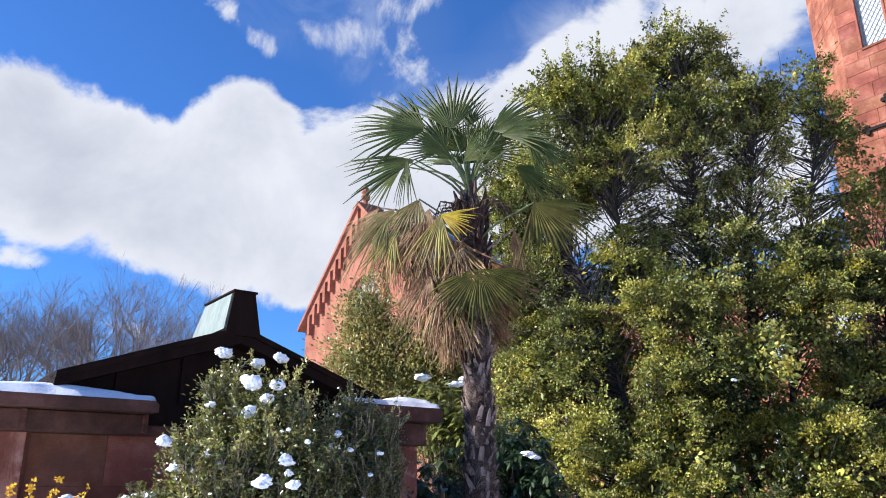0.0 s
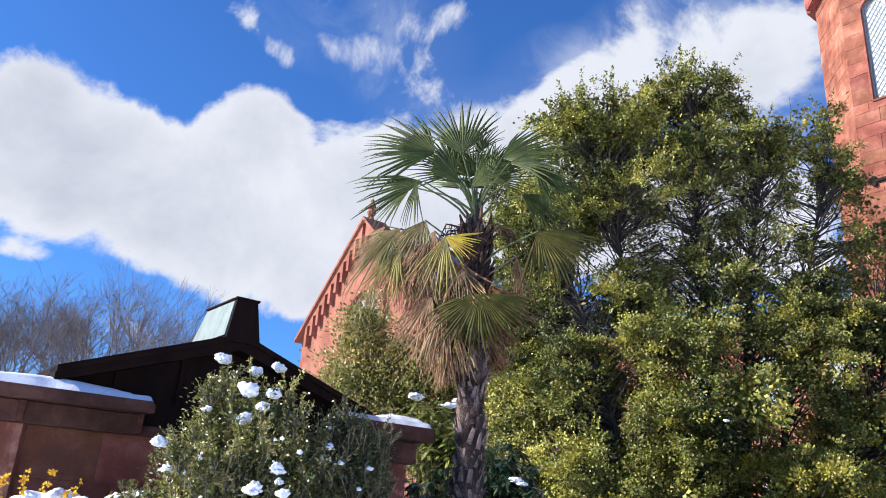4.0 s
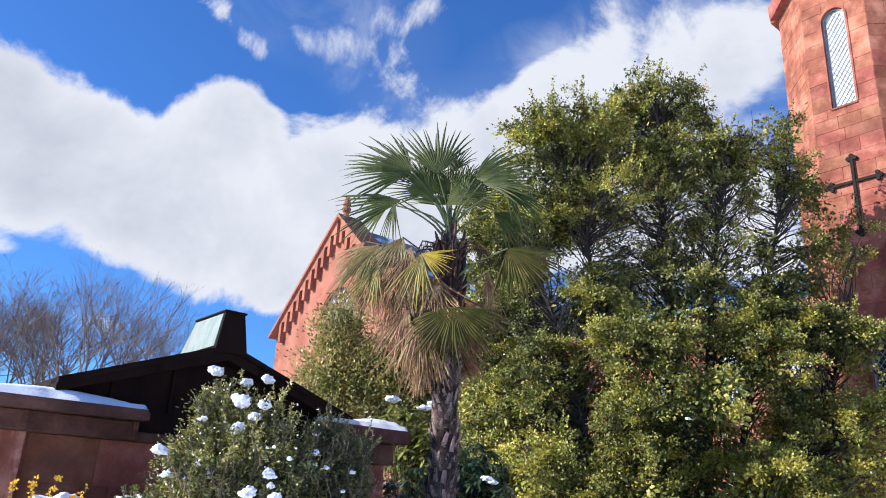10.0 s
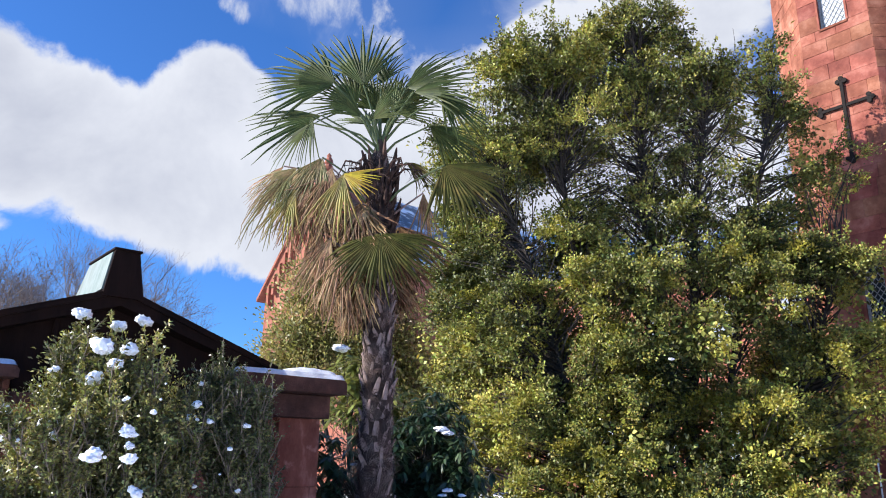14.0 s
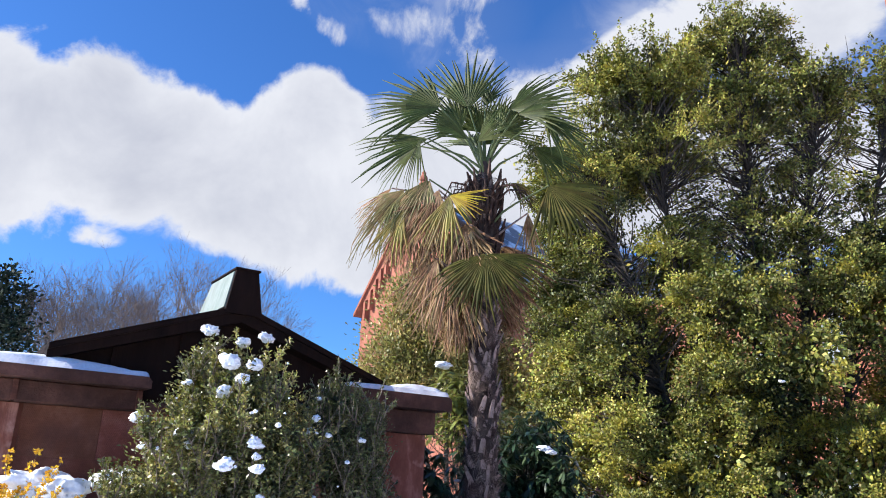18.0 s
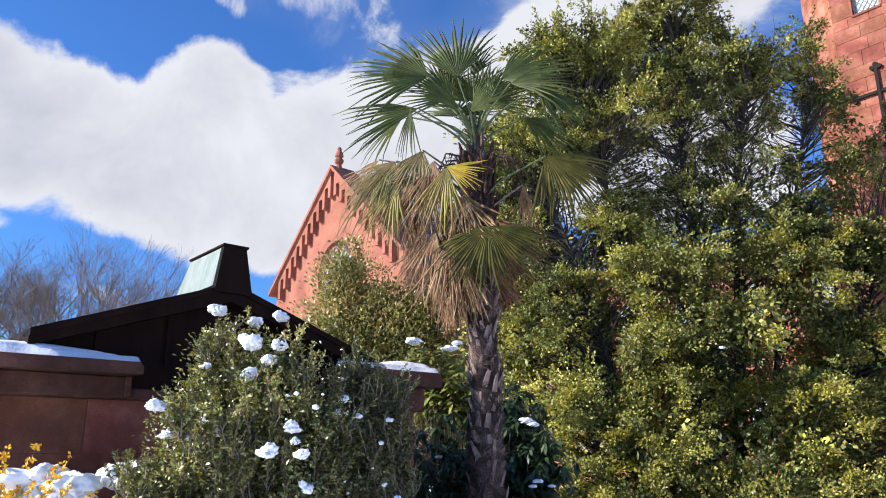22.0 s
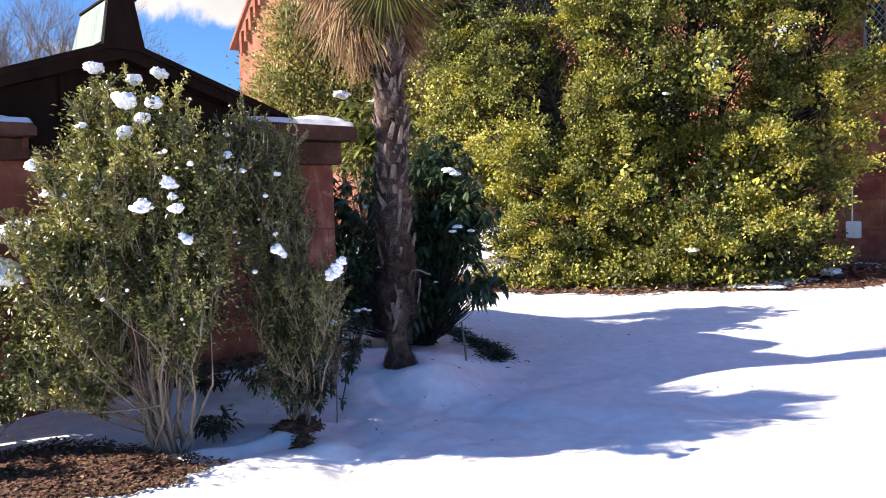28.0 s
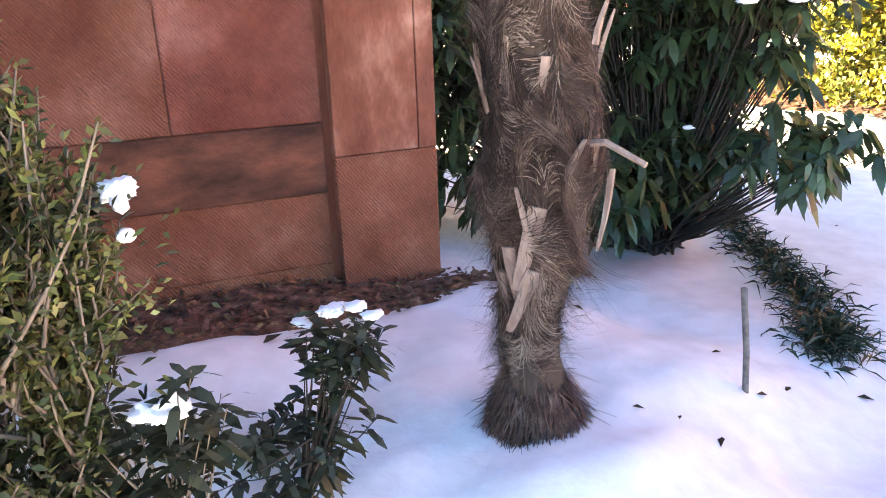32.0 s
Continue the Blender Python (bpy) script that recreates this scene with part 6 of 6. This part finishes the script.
for i, (hx, hz, off, ax, nr, R, arc, kind) in enumerate(FR):
    mat, lab = ((M_palm, GREEN), (M_palmyel, YEL), (M_palmold, OLD), (M_palmdry, DRY), (M_palmfan, OLD), (M_palmgold, OLD))[kind]
    frond(W(hx, hz, off), ax, nr, R * (1.06, 1.15, 1.12, 1.1, 0.94, 1.12)[kind], mat, lab, name="dry_frond" if kind == 3 else "frond", seed=i, droop=(0.2, 0.1, 0.3, 0.2, 0.22, 0.15)[kind], arc=arc, n=max(9, int(arc * (0.33, 0.34, 0.5, 0.9, 0.42, 0.45)[kind])), split=(0.45, 0.5, 0.4, 0.3, 0.6, 0.45)[kind], crumple=(0.06, 0.05, 0.25, 0.4, 0.05, 0.15)[kind], narrow=(1.12, 1.1, 1.3, 2.2, 1.05, 1.2)[kind])
# boots of old leaf bases below the crown
for i in range(70):
    a = i * 2.39996
    z = 3.35 + 0.85 * i / 70 + random.uniform(-0.03, 0.03)
    c, r = trunk_axis(z), 0.12 + 0.05 * random.random()
    d = Vector((math.cos(a), math.sin(a), 0))
    p = Vector((c.x, c.y, z)) + d * r * 0.6
    q = p + d * random.uniform(0.05, 0.12) + Vector((0, 0, random.uniform(0.12, 0.3)))
    me = Mesh().tube([p, p.lerp(q, 0.5) + d * 0.02, q], [0.03, 0.022, 0.008], 5)
    part("leaf_boot", me.done("leaf_boot", M_boot), palm)
# dry flower stalks that arch out of the crown
for i in range(9):
    a = math.radians(150 + 26 * i)
    c = trunk_axis(4.05)
    d = Vector((math.cos(a), math.sin(a), 0))
    L = random.uniform(0.25, 0.42)
    pts = [c + d * 0.08, c + d * (0.08 + L * 0.4) + Vector((0, 0, 0.14)), c + d * (0.08 + L * 0.8) + Vector((0, 0, 0.12)), c + d * (0.08 + L) + Vector((0, 0, -0.05))]
    me = Mesh().tube(pts, [0.012, 0.01, 0.008, 0.004], 5)
    for k in range(14):
        b = pts[2].lerp(pts[3], random.random()) if k % 2 else pts[1].lerp(pts[2], random.random())
        e = b + Vector((random.gauss(0, 0.06), random.gauss(0, 0.06), -random.uniform(0.02, 0.12)))
        me.tube([b, b.lerp(e, 0.5) + Vector((0, 0, 0.015)), e], [0.004, 0.003, 0.001], 4, caps=False)
    part("flower_stalk", me.done("flower_stalk", M_boot), palm, "dry brown flower stalk")
random.seed(9)
for i in range(84):
    a = i * 2.39996 + 0.4
    z = random.uniform(3.2, 3.9)
    if math.cos(a - 2.75) < -0.05:
        continue
    o = random.uniform(0.15, 0.36) * (0.6 + (z - 3.2) * 0.7)
    c = trunk_axis(3.6)
    h = (c.x + o * math.cos(a), c.y + o * math.sin(a), z)
    ax = (math.cos(a) * 0.28 + random.gauss(0, 0.1), math.sin(a) * 0.28 + random.gauss(0, 0.1), -1)
    frond(h, ax, (math.cos(a), math.sin(a), 0.25), random.uniform(0.45, 0.7), M_palmdry, DRY, name="dry_frond", root=(c.x + 0.1 * math.cos(a), c.y + 0.1 * math.sin(a), min(z + 0.05, 3.75)), seed=100 + i, n=30, arc=random.uniform(28, 55), droop=0.1, split=0.38, crumple=0.4, narrow=2.3)

# ---- rhododendron beside the palm ----
def rosette_shrub(name, label, base, tips, leaf, mat, stem_r=0.008, per=11, droop=0.35, category="shrub", stem_mat=None, fork=False):
    """Forked stems that end in whorls of long drooping leaves."""
    ob = empty(name, label, category)
    sm = Mesh()
    base = Vector(base)
    pos, way = [], []
    if fork:
        crown_at = sum((Vector(t) for t in tips), Vector()) / len(tips)
        bow = base.lerp(crown_at, 0.5) + Vector((random.gauss(0, 0.03), random.gauss(0, 0.03), 0))
        sm.tube([base - Vector((0, 0, 0.05)), bow, crown_at], [stem_r * 1.5, stem_r * 1.2, stem_r * 0.8], 6, caps=False)
    for t in tips:
        t = Vector(t)
        mid = base.lerp(t, 0.5) + Vector((random.gauss(0, 0.06), random.gauss(0, 0.06), random.uniform(-0.15, 0.1)))
        a = base + Vector((random.gauss(0, 0.05), random.gauss(0, 0.05), -0.05))
        if fork:
            a = base.lerp(crown_at, random.uniform(0.35, 0.9))
            mid = a.lerp(t, 0.5) + Vector((0, 0, -0.02))
        pts = [a * (1 - u) ** 2 + mid * 2 * u * (1 - u) + t * u * u for u in (0, 0.3, 0.6, 0.8, 1)]
        sm.tube(pts, [stem_r, stem_r * 0.8, stem_r * 0.5, stem_r * 0.35, stem_r * 0.25], 5, caps=False)
        d = (pts[-1] - pts[-2]).normalized()
        for k in range(per):
            w = 2 * math.pi * k / per + random.random()
            s = d.orthogonal().normalized()
            r = Matrix.Rotation(w, 3, d) @ s
            pos.append(t - d * random.uniform(0, 0.06))
            way.append((r * 1.0 + d * random.uniform(0.0, 0.7) + Vector((0, 0, -random.uniform(0, 2 * droop)))).normalized())
    pos, way = np.array([list(p) for p in pos]), np.array([list(w) for w in way])
    k = len(pos)
    tagged(part("stemwork", sm.done(name + "_stems", stem_mat or M_bark), ob), kind="stuff")
    L = (leaf * rng.uniform(0.7, 1.2, k)).reshape(-1, 1)
    side = unit(np.cross(way, np.array([0, 0, 1.0]) + rng.normal(size=(k, 3)) * 0.25))
    nor = np.cross(side, way)
    wdt = L * 0.15
    a0, tip = pos, pos + way * L - np.array([0, 0, 1.0]) * L * 0.25
    m1, m2 = pos + way * L * 0.3 + nor * L * 0.04, pos + way * L * 0.68 + nor * L * 0.01 - np.array([0, 0, 1.0]) * L * 0.1
    quads = np.concatenate([np.stack([a0, m1 - side * wdt * 0.8, m1 + nor * 0.0, m1 + side * wdt * 0.8], 1)[:, [0, 1, 2, 3]],
                            np.stack([m1 - side * wdt * 0.8, m2 - side * wdt, m2 + side * wdt, m1 + side * wdt * 0.8], 1),
                            np.stack([m2 - side * wdt, tip - side * 0.001, tip + side * 0.001, m2 + side * wdt], 1)])
    part("foliage", quads_mesh(name + "_leaves", quads, mat), ob)
    return ob


random.seed(31)
ax0, ay0 = pav(0.55, 0.9)
ax1, ay1 = pav(0.55, 1.9)
tips, _ = crown_points([(0.3, 9.4, 1.5, 0.55, 0.5, 0.75, 1.1), (0.35, 9.7, 2.0, 0.5, 0.5, 0.5, 0.7), (0.42, 9.3, 1.2, 0.4, 0.45, 0.4, 0.5), (-0.2, 9.2, 1.2, 0.5, 0.5, 1.0, 1.0), (0.85, 8.5, 0.75, 0.3, 0.4, 0.2, 0.14), (0.72, 9.1, 1.5, 0.38, 0.4, 0.6, 0.4), (0.25, 9.2, 0.55, 0.35, 0.3, 0.35, 0.6), (-0.05, 8.8, 0.45, 0.35, 0.35, 0.35, 0.3), (ax0, ay0, 1.0, 0.4, 0.4, 1.0, 0.9), (ax1, ay1, 1.2, 0.45, 0.5, 1.1, 0.9)], 1350, 0.85)
rosette_shrub("rhododendron", "dark rhododendron with long drooping leaves behind the palm", (0.15, 9.2, 0.0), [t for t in tips if t[2] > 0.2], 0.14, M_rhodo, per=10, droop=0.7)
tips, _ = crown_points([(-0.65, 10.1, 2.55, 0.55, 0.4, 0.5, 1.0), (-0.3, 10.2, 2.3, 0.4, 0.4, 0.6, 0.6)], 150, 0.9)
rosette_shrub("yellow_green_shrub", "yellow-green leafy shrub with snow behind the pavilion", (-0.5, 10.2, 0.0), tips, 0.16, M_bambo, per=9, droop=0.45)

# far trees
def bare_tree(x, y, h, seed):
    rr = random.Random(seed)
    ob = empty("bare_tree", "leafless winter tree in the far distance", "tree", "bare trees in the distance")
    mh = Mesh()

    def grow(p, d, L, r, depth):
        q = p + d * L
        if depth > 2:
            mh.tube([p, p.lerp(q, 0.5) + Vector((rr.gauss(0, 1), rr.gauss(0, 1), 0)) * L * 0.04, q], [r, r * 0.85, r * 0.65], 5, caps=False)
        else:
            mh.tube([p, q], [r, r * 0.65], 3, caps=False)
        if depth == 0:
            return
        for _ in range(rr.choice((2, 3, 3))):
            nd = (d + Vector((rr.gauss(0, 0.45), rr.gauss(0, 0.45), rr.gauss(0.12, 0.2)))).normalized()
            grow(q, nd, L * rr.uniform(0.62, 0.85), r * 0.6, depth - 1)
    grow(Vector((x, y, 0)), Vector((0, 0, 1)), h * 0.31, h * 0.013, 7)
    part("trunk", mh.done("bare_tree", M_twig), ob)
    return ob


k = 0
for x, y, h in ((-52, 60, 17), (-47, 62, 18.5), (-43, 58, 17), (-40, 63, 18), (-36, 60, 19), (-33, 66, 15), (-56, 66, 19), (-62, 60, 18), (-29, 70, 13), (-38, 72, 19), (-46, 74, 20), (-68, 64, 19), (-50, 70, 19), (-43, 68, 18), (-34, 60, 16.5), (-58, 72, 20), (-31, 64, 14), (-45, 65, 17.5), (-54, 64, 18), (-35, 70, 17.5)):
    k += 1
    bare_tree(x, y, h, k)
et = empty("far_evergreen_tree", "dark dense evergreen tree in the far distance", "tree")
ce, oe = crown_points([(-46.6, 51, 12, 4.0, 3.0, 4.9, 1.0), (-49, 51, 6, 4.5, 3.5, 5, 1.0)], 420, 0.5)
part("crown", quads_mesh("ever_crown", foliage(ce, oe, 26, 0.5, 0.45, 0.28), M_ever), et)
part("trunk", Mesh().tube([(-48, 51, -0.2), (-48, 51, 5), (-47.2, 51, 11)], [0.4, 0.3, 0.1], 8).done("ever_trunk", M_bark), et)

# stake
stake = Mesh().tube([(0.72, 7.36, -0.05), (0.7, 7.31, 0.28), (0.675, 7.26, 0.51)], [0.01, 0.01, 0.01], 8)
thing("garden_stake", stake.done("garden_stake", M_stick, True), "thin grey stake standing in the snow", "stake")

# ---- beds, litter and small plants ----
def litter_bed(name, cx, cy, rx, ry, label, turn=0.0, chips=1500, size=0.03, rise=0.02, seed=1):
    """Bare bed of bark mulch with a ragged edge that the snow has melted from."""
    n, m = 72, 10
    vs, fs = [], []
    ct, st_ = math.cos(turn), math.sin(turn)

    def place(a, k):
        e = 1 + 0.28 * noise.noise((math.cos(a) * 1.7 + seed, math.sin(a) * 1.7, seed)) + 0.14 * noise.noise((math.cos(a) * 6 + seed, math.sin(a) * 6, 3.0))
        x, y = rx * k * e * math.cos(a), ry * k * e * math.sin(a)
        return cx + x * ct - y * st_, cy + x * st_ + y * ct
    for j in range(m + 1):
        for i in range(n):
            k = j / m
            x, y = place(2 * math.pi * i / n, k)
            z = float(ground_z(x, y)) + rise * min(1, (1 - k) * 4) - (0.015 if j == m else 0) + 0.012 * noise.noise((x * 9, y * 9, 0)) * (k < 1)
            vs.append((x, y, z))
    for j in range(m):
        for i in range(n):
            a, b = j * n + i, j * n + (i + 1) % n
            fs.append((a, b, b + n, a + n))
    ob = empty(name, label, "mulch bed")
    part("soil", mesh_of(name, vs, fs, M_mulch, True), ob)
    rr = np.random.default_rng(seed)
    a, k = rr.uniform(0, 2 * math.pi, chips), np.sqrt(rr.random(chips)) * 1.05
    P = np.array([place(q, w) for q, w in zip(a, k)])
    Z = ground_z(P[:, 0], P[:, 1]) + rise + rr.uniform(0, 0.012, chips)
    base_ = np.column_stack([P, Z])
    way = unit(np.column_stack([rr.normal(size=(chips, 2)), rr.normal(size=chips) * 0.25]))
    side = unit(np.cross(way, unit(np.column_stack([rr.normal(size=(chips, 2)) * 0.4, np.ones(chips)]))))
    L, Wd = size * rr.uniform(0.5, 1.6, (chips, 1)), size * rr.uniform(0.2, 0.45, (chips, 1))
    q = np.stack([base_ - side * Wd, base_ + way * L - side * Wd * 0.6, base_ + way * L + side * Wd * 0.6, base_ + side * Wd], 1)
    tagged(part("bark_chip_scatter", quads_mesh(name + "_chips", q, M_mulch), ob), kind="stuff")


litter_bed("mulch_bed", -1.85, 4.72, 1.0, 0.48, "dark bark mulch bed bare of snow beneath the shrub", turn=0.1, chips=6000, size=0.026, seed=2)
litter_bed("mulch_bed", -0.42, 5.5, 0.2, 0.1, "small melted patch of dark mulch by the slender shrub", turn=0.3, chips=300, size=0.025, seed=3)
litter_bed("mulch_bed", -0.33, 5.28, 0.08, 0.14, "small melted patch of dark mulch by the slender shrub", turn=0.3, chips=200, size=0.025, seed=4)
fx, fy = pav(-1.0, -0.0)
litter_bed("mulch_bed", fx, fy, 1.35, 0.2, "strip of bare soil along the foot of the wall", turn=PAV_A, chips=1500, size=0.03, seed=5)
litter_bed("leaf_litter_bed", 4.6, 16.4, 5.2, 3.0, "brown leaf litter under the evergreen tree edged by snow", turn=0.05, chips=9000, size=0.08, rise=0.05, seed=6)

# trailing twigs and low growth along the tree's edge
low_c = np.column_stack([rng.uniform(0.6, 6.6, 170), rng.uniform(13.7, 14.8, 170), rng.uniform(0.05, 0.35, 170)])
low_c[:, 1] += 0.12 * (low_c[:, 0] - 4.5) ** 2 * 0.6
tagged(thing("ground_cover", quads_mesh("ground_cover", foliage(low_c, np.tile([0, 0, 1.0], (170, 1)), 40, 0.16, 0.09, 0.05), M_holly), "low green ground cover along the edge of the tree bed", "ground cover"), kind="stuff")

# strappy dark border beside the rhododendron
NB = 2600
u = rng.random(NB)
bx = np.interp(u, [0, 0.3, 0.6, 1.0], [0.98, 1.0, 0.8, 0.45]) + rng.normal(size=NB) * 0.07
by = np.interp(u, [0, 0.3, 0.6, 1.0], [7.95, 8.3, 9.0, 9.9]) + rng.normal(size=NB) * 0.07
bb = np.column_stack([bx, by, ground_z(bx, by)])
bw = unit(np.column_stack([rng.normal(size=(NB, 2)), rng.uniform(0.15, 0.9, NB)]))
tagged(thing("border_grass", quads_mesh("border_grass", leaves(bb, bw, rng.uniform(0.06, 0.15, NB), rng.uniform(0.006, 0.014, NB), droop=0.3), M_grass), "dark strappy border grass poking out of the snow", "border grass"), kind="stuff")

# seedlings in the snow
random.seed(41)


def seedling(x, y, h, spread, n, label, leaf=0.075):
    z = float(ground_z(x, y))
    tips = [(x + random.gauss(0, spread), y + random.gauss(0, spread), z + h * random.uniform(0.45, 1.0)) for _ in range(n)]
    rosette_shrub("seedling_shrub", label, (x, y, z), tips, leaf, M_seed, stem_r=0.005, per=9, droop=0.1, stem_mat=M_stem, fork=True)
    return tips


for i in range(11):
    x, y = random.uniform(0.9, 7.0), random.uniform(13.75, 15.3)
    snow_lump(x, y, float(ground_z(x, y)) + 0.055, random.uniform(0.12, 0.42), flat=0.09, label="flat patch of melting snow on the leaf litter", seed=i)
SL = "young shrub with whorled leaves standing in the snow"
for x, y, h, s, n in ((-0.86, 6.2, 0.28, 0.11, 34), (-1.3, 6.1, 0.25, 0.14, 30), (-0.99, 5.42, 0.24, 0.09, 24), (-0.56, 6.5, 0.13, 0.09, 14)):
    seedling(x, y, h, s, n, SL)
zb = float(ground_z(-0.36, 5.5))
tips, _ = crown_points([(-0.34, 5.42, zb + 0.5, 0.2, 0.2, 0.2, 1.0), (-0.22, 5.45, zb + 0.3, 0.2, 0.2, 0.16, 0.8), (-0.45, 5.5, zb + 0.28, 0.2, 0.2, 0.16, 0.6), (-0.42, 5.78, zb + 0.42, 0.18, 0.12, 0.14, 0.6)], 105, 0.85)
rosette_shrub("seedling_shrub", "dark young shrub with whorled leaves beside the slender shrub", (-0.36, 5.5, zb), tips, 0.065, M_seed, stem_r=0.005, per=9, droop=0.1, stem_mat=M_stem, fork=True)
tips, _ = crown_points([(-0.16, 5.82, 0.7, 0.14, 0.1, 0.12, 1.0), (-0.3, 5.74, 0.62, 0.16, 0.1, 0.14, 1.0), (-0.12, 5.8, 0.45, 0.16, 0.12, 0.12, 0.8)], 46, 0.85)
rosette_shrub("seedling_shrub", "dark young whorl-leaved shrub holding a clump of snow", (-0.2, 5.78, float(ground_z(-0.2, 5.78))), tips, 0.06, M_seed, stem_r=0.004, per=8, droop=0.1, stem_mat=M_stem, fork=True)
tips, _ = crown_points([(-0.06, 6.19, 0.7, 0.13, 0.1, 0.09, 1.2), (-0.1, 6.16, 0.54, 0.12, 0.1, 0.12, 0.8), (-0.15, 6.2, 0.4, 0.11, 0.08, 0.08, 0.4), (-0.2, 6.02, 0.42, 0.12, 0.08, 0.06, 0.5)], 52, 0.85)
rosette_shrub("leaning_shrub", "dark whorled young shrub leaning out over the snow", (-0.24, 6.08, 0.03), tips, 0.06, M_seed, stem_r=0.004, per=9, droop=0.1, stem_mat=M_bark, fork=True)

# fallen leaves
lf = Mesh()
lf.add([(0, -0.03, 0.0), (0.014, -0.005, 0.008), (0, 0.035, 0.002), (-0.014, -0.005, 0.01), (0, 0, 0.0)], [(0, 1, 4), (1, 2, 4), (2, 3, 4), (3, 0, 4)])
leaf_me = lf.done("fallen_leaf", M_litter)
random.seed(12)
spots = [(-0.89, 7.01, 2.2), (-0.6, 7.63, 1.2), (0.05, 7.77, 1.6), (0.6, 7.55, 1.0), (0.76, 7.37, 1.2), (0.84, 7.51, 1.1), (0.66, 7.0, 1.2), (1.889, 8.478, 1.2), (0.927, 6.588, 1.1), (1.05, 7.85, 1.8), (1.1, 7.7, 1.5)]
spots += [(random.uniform(0.4, 4.2), random.uniform(5.3, 11.5), random.uniform(0.5, 1.1)) for _ in range(46)] + [(random.uniform(-0.3, 0.9), random.uniform(5.2, 6.4), random.uniform(0.4, 0.9)) for _ in range(12)]
for x, y, s in spots:
    s *= 0.62
    ob = thing("fallen_leaf", leaf_me, "small dark curled leaf lying on the snow", "leaf", "fallen leaves on the snow", m=pose(x, y, float(ground_z(x, y)) + 0.004, random.uniform(-15, 15), random.uniform(-15, 15), random.uniform(0, 360)) @ Matrix.Diagonal((s, s, s, 1)))

# yellow blossom on arching twigs
yb = empty("winter_jasmine", "arching twigs with small yellow blossoms above the snowy shrub", "flowering shrub")
tw = Mesh()
fl = []
for i in range(16):
    a = Vector((-2.75 + random.uniform(-0.1, 0.2), 4.85, 0.2))
    t = Vector((random.uniform(-2.95, -1.95), random.uniform(4.55, 4.8), random.uniform(1.36, 1.7)))
    if t.x > -2.3:
        t.z -= 0.1
    mid = a.lerp(t, 0.6) + Vector((0, 0, 0.25))
    pts = [a * (1 - u) ** 2 + mid * 2 * u * (1 - u) + t * u * u for u in (0, 0.25, 0.5, 0.75, 1)]
    tw.tube(pts, [0.005, 0.004, 0.003, 0.0025, 0.0015], 4, caps=False)
    for k in range(22):
        u = random.uniform(0.72, 1.0)
        q = a * (1 - u) ** 2 + mid * 2 * u * (1 - u) + t * u * u
        fl.append(list(q + Vector((random.gauss(0, 0.012), random.gauss(0, 0.012), random.gauss(0, 0.012)))))
fl = np.array(fl)
part("twig", tw.done("jasmine_twig", M_stem), yb)
part("blossom", quads_mesh("blossom", np.concatenate([leaves(fl, unit(rng.normal(size=fl.shape)), np.full(len(fl), 0.026), np.full(len(fl), 0.018)) for _ in range(3)]), M_yellow), yb, "small yellow blossoms")
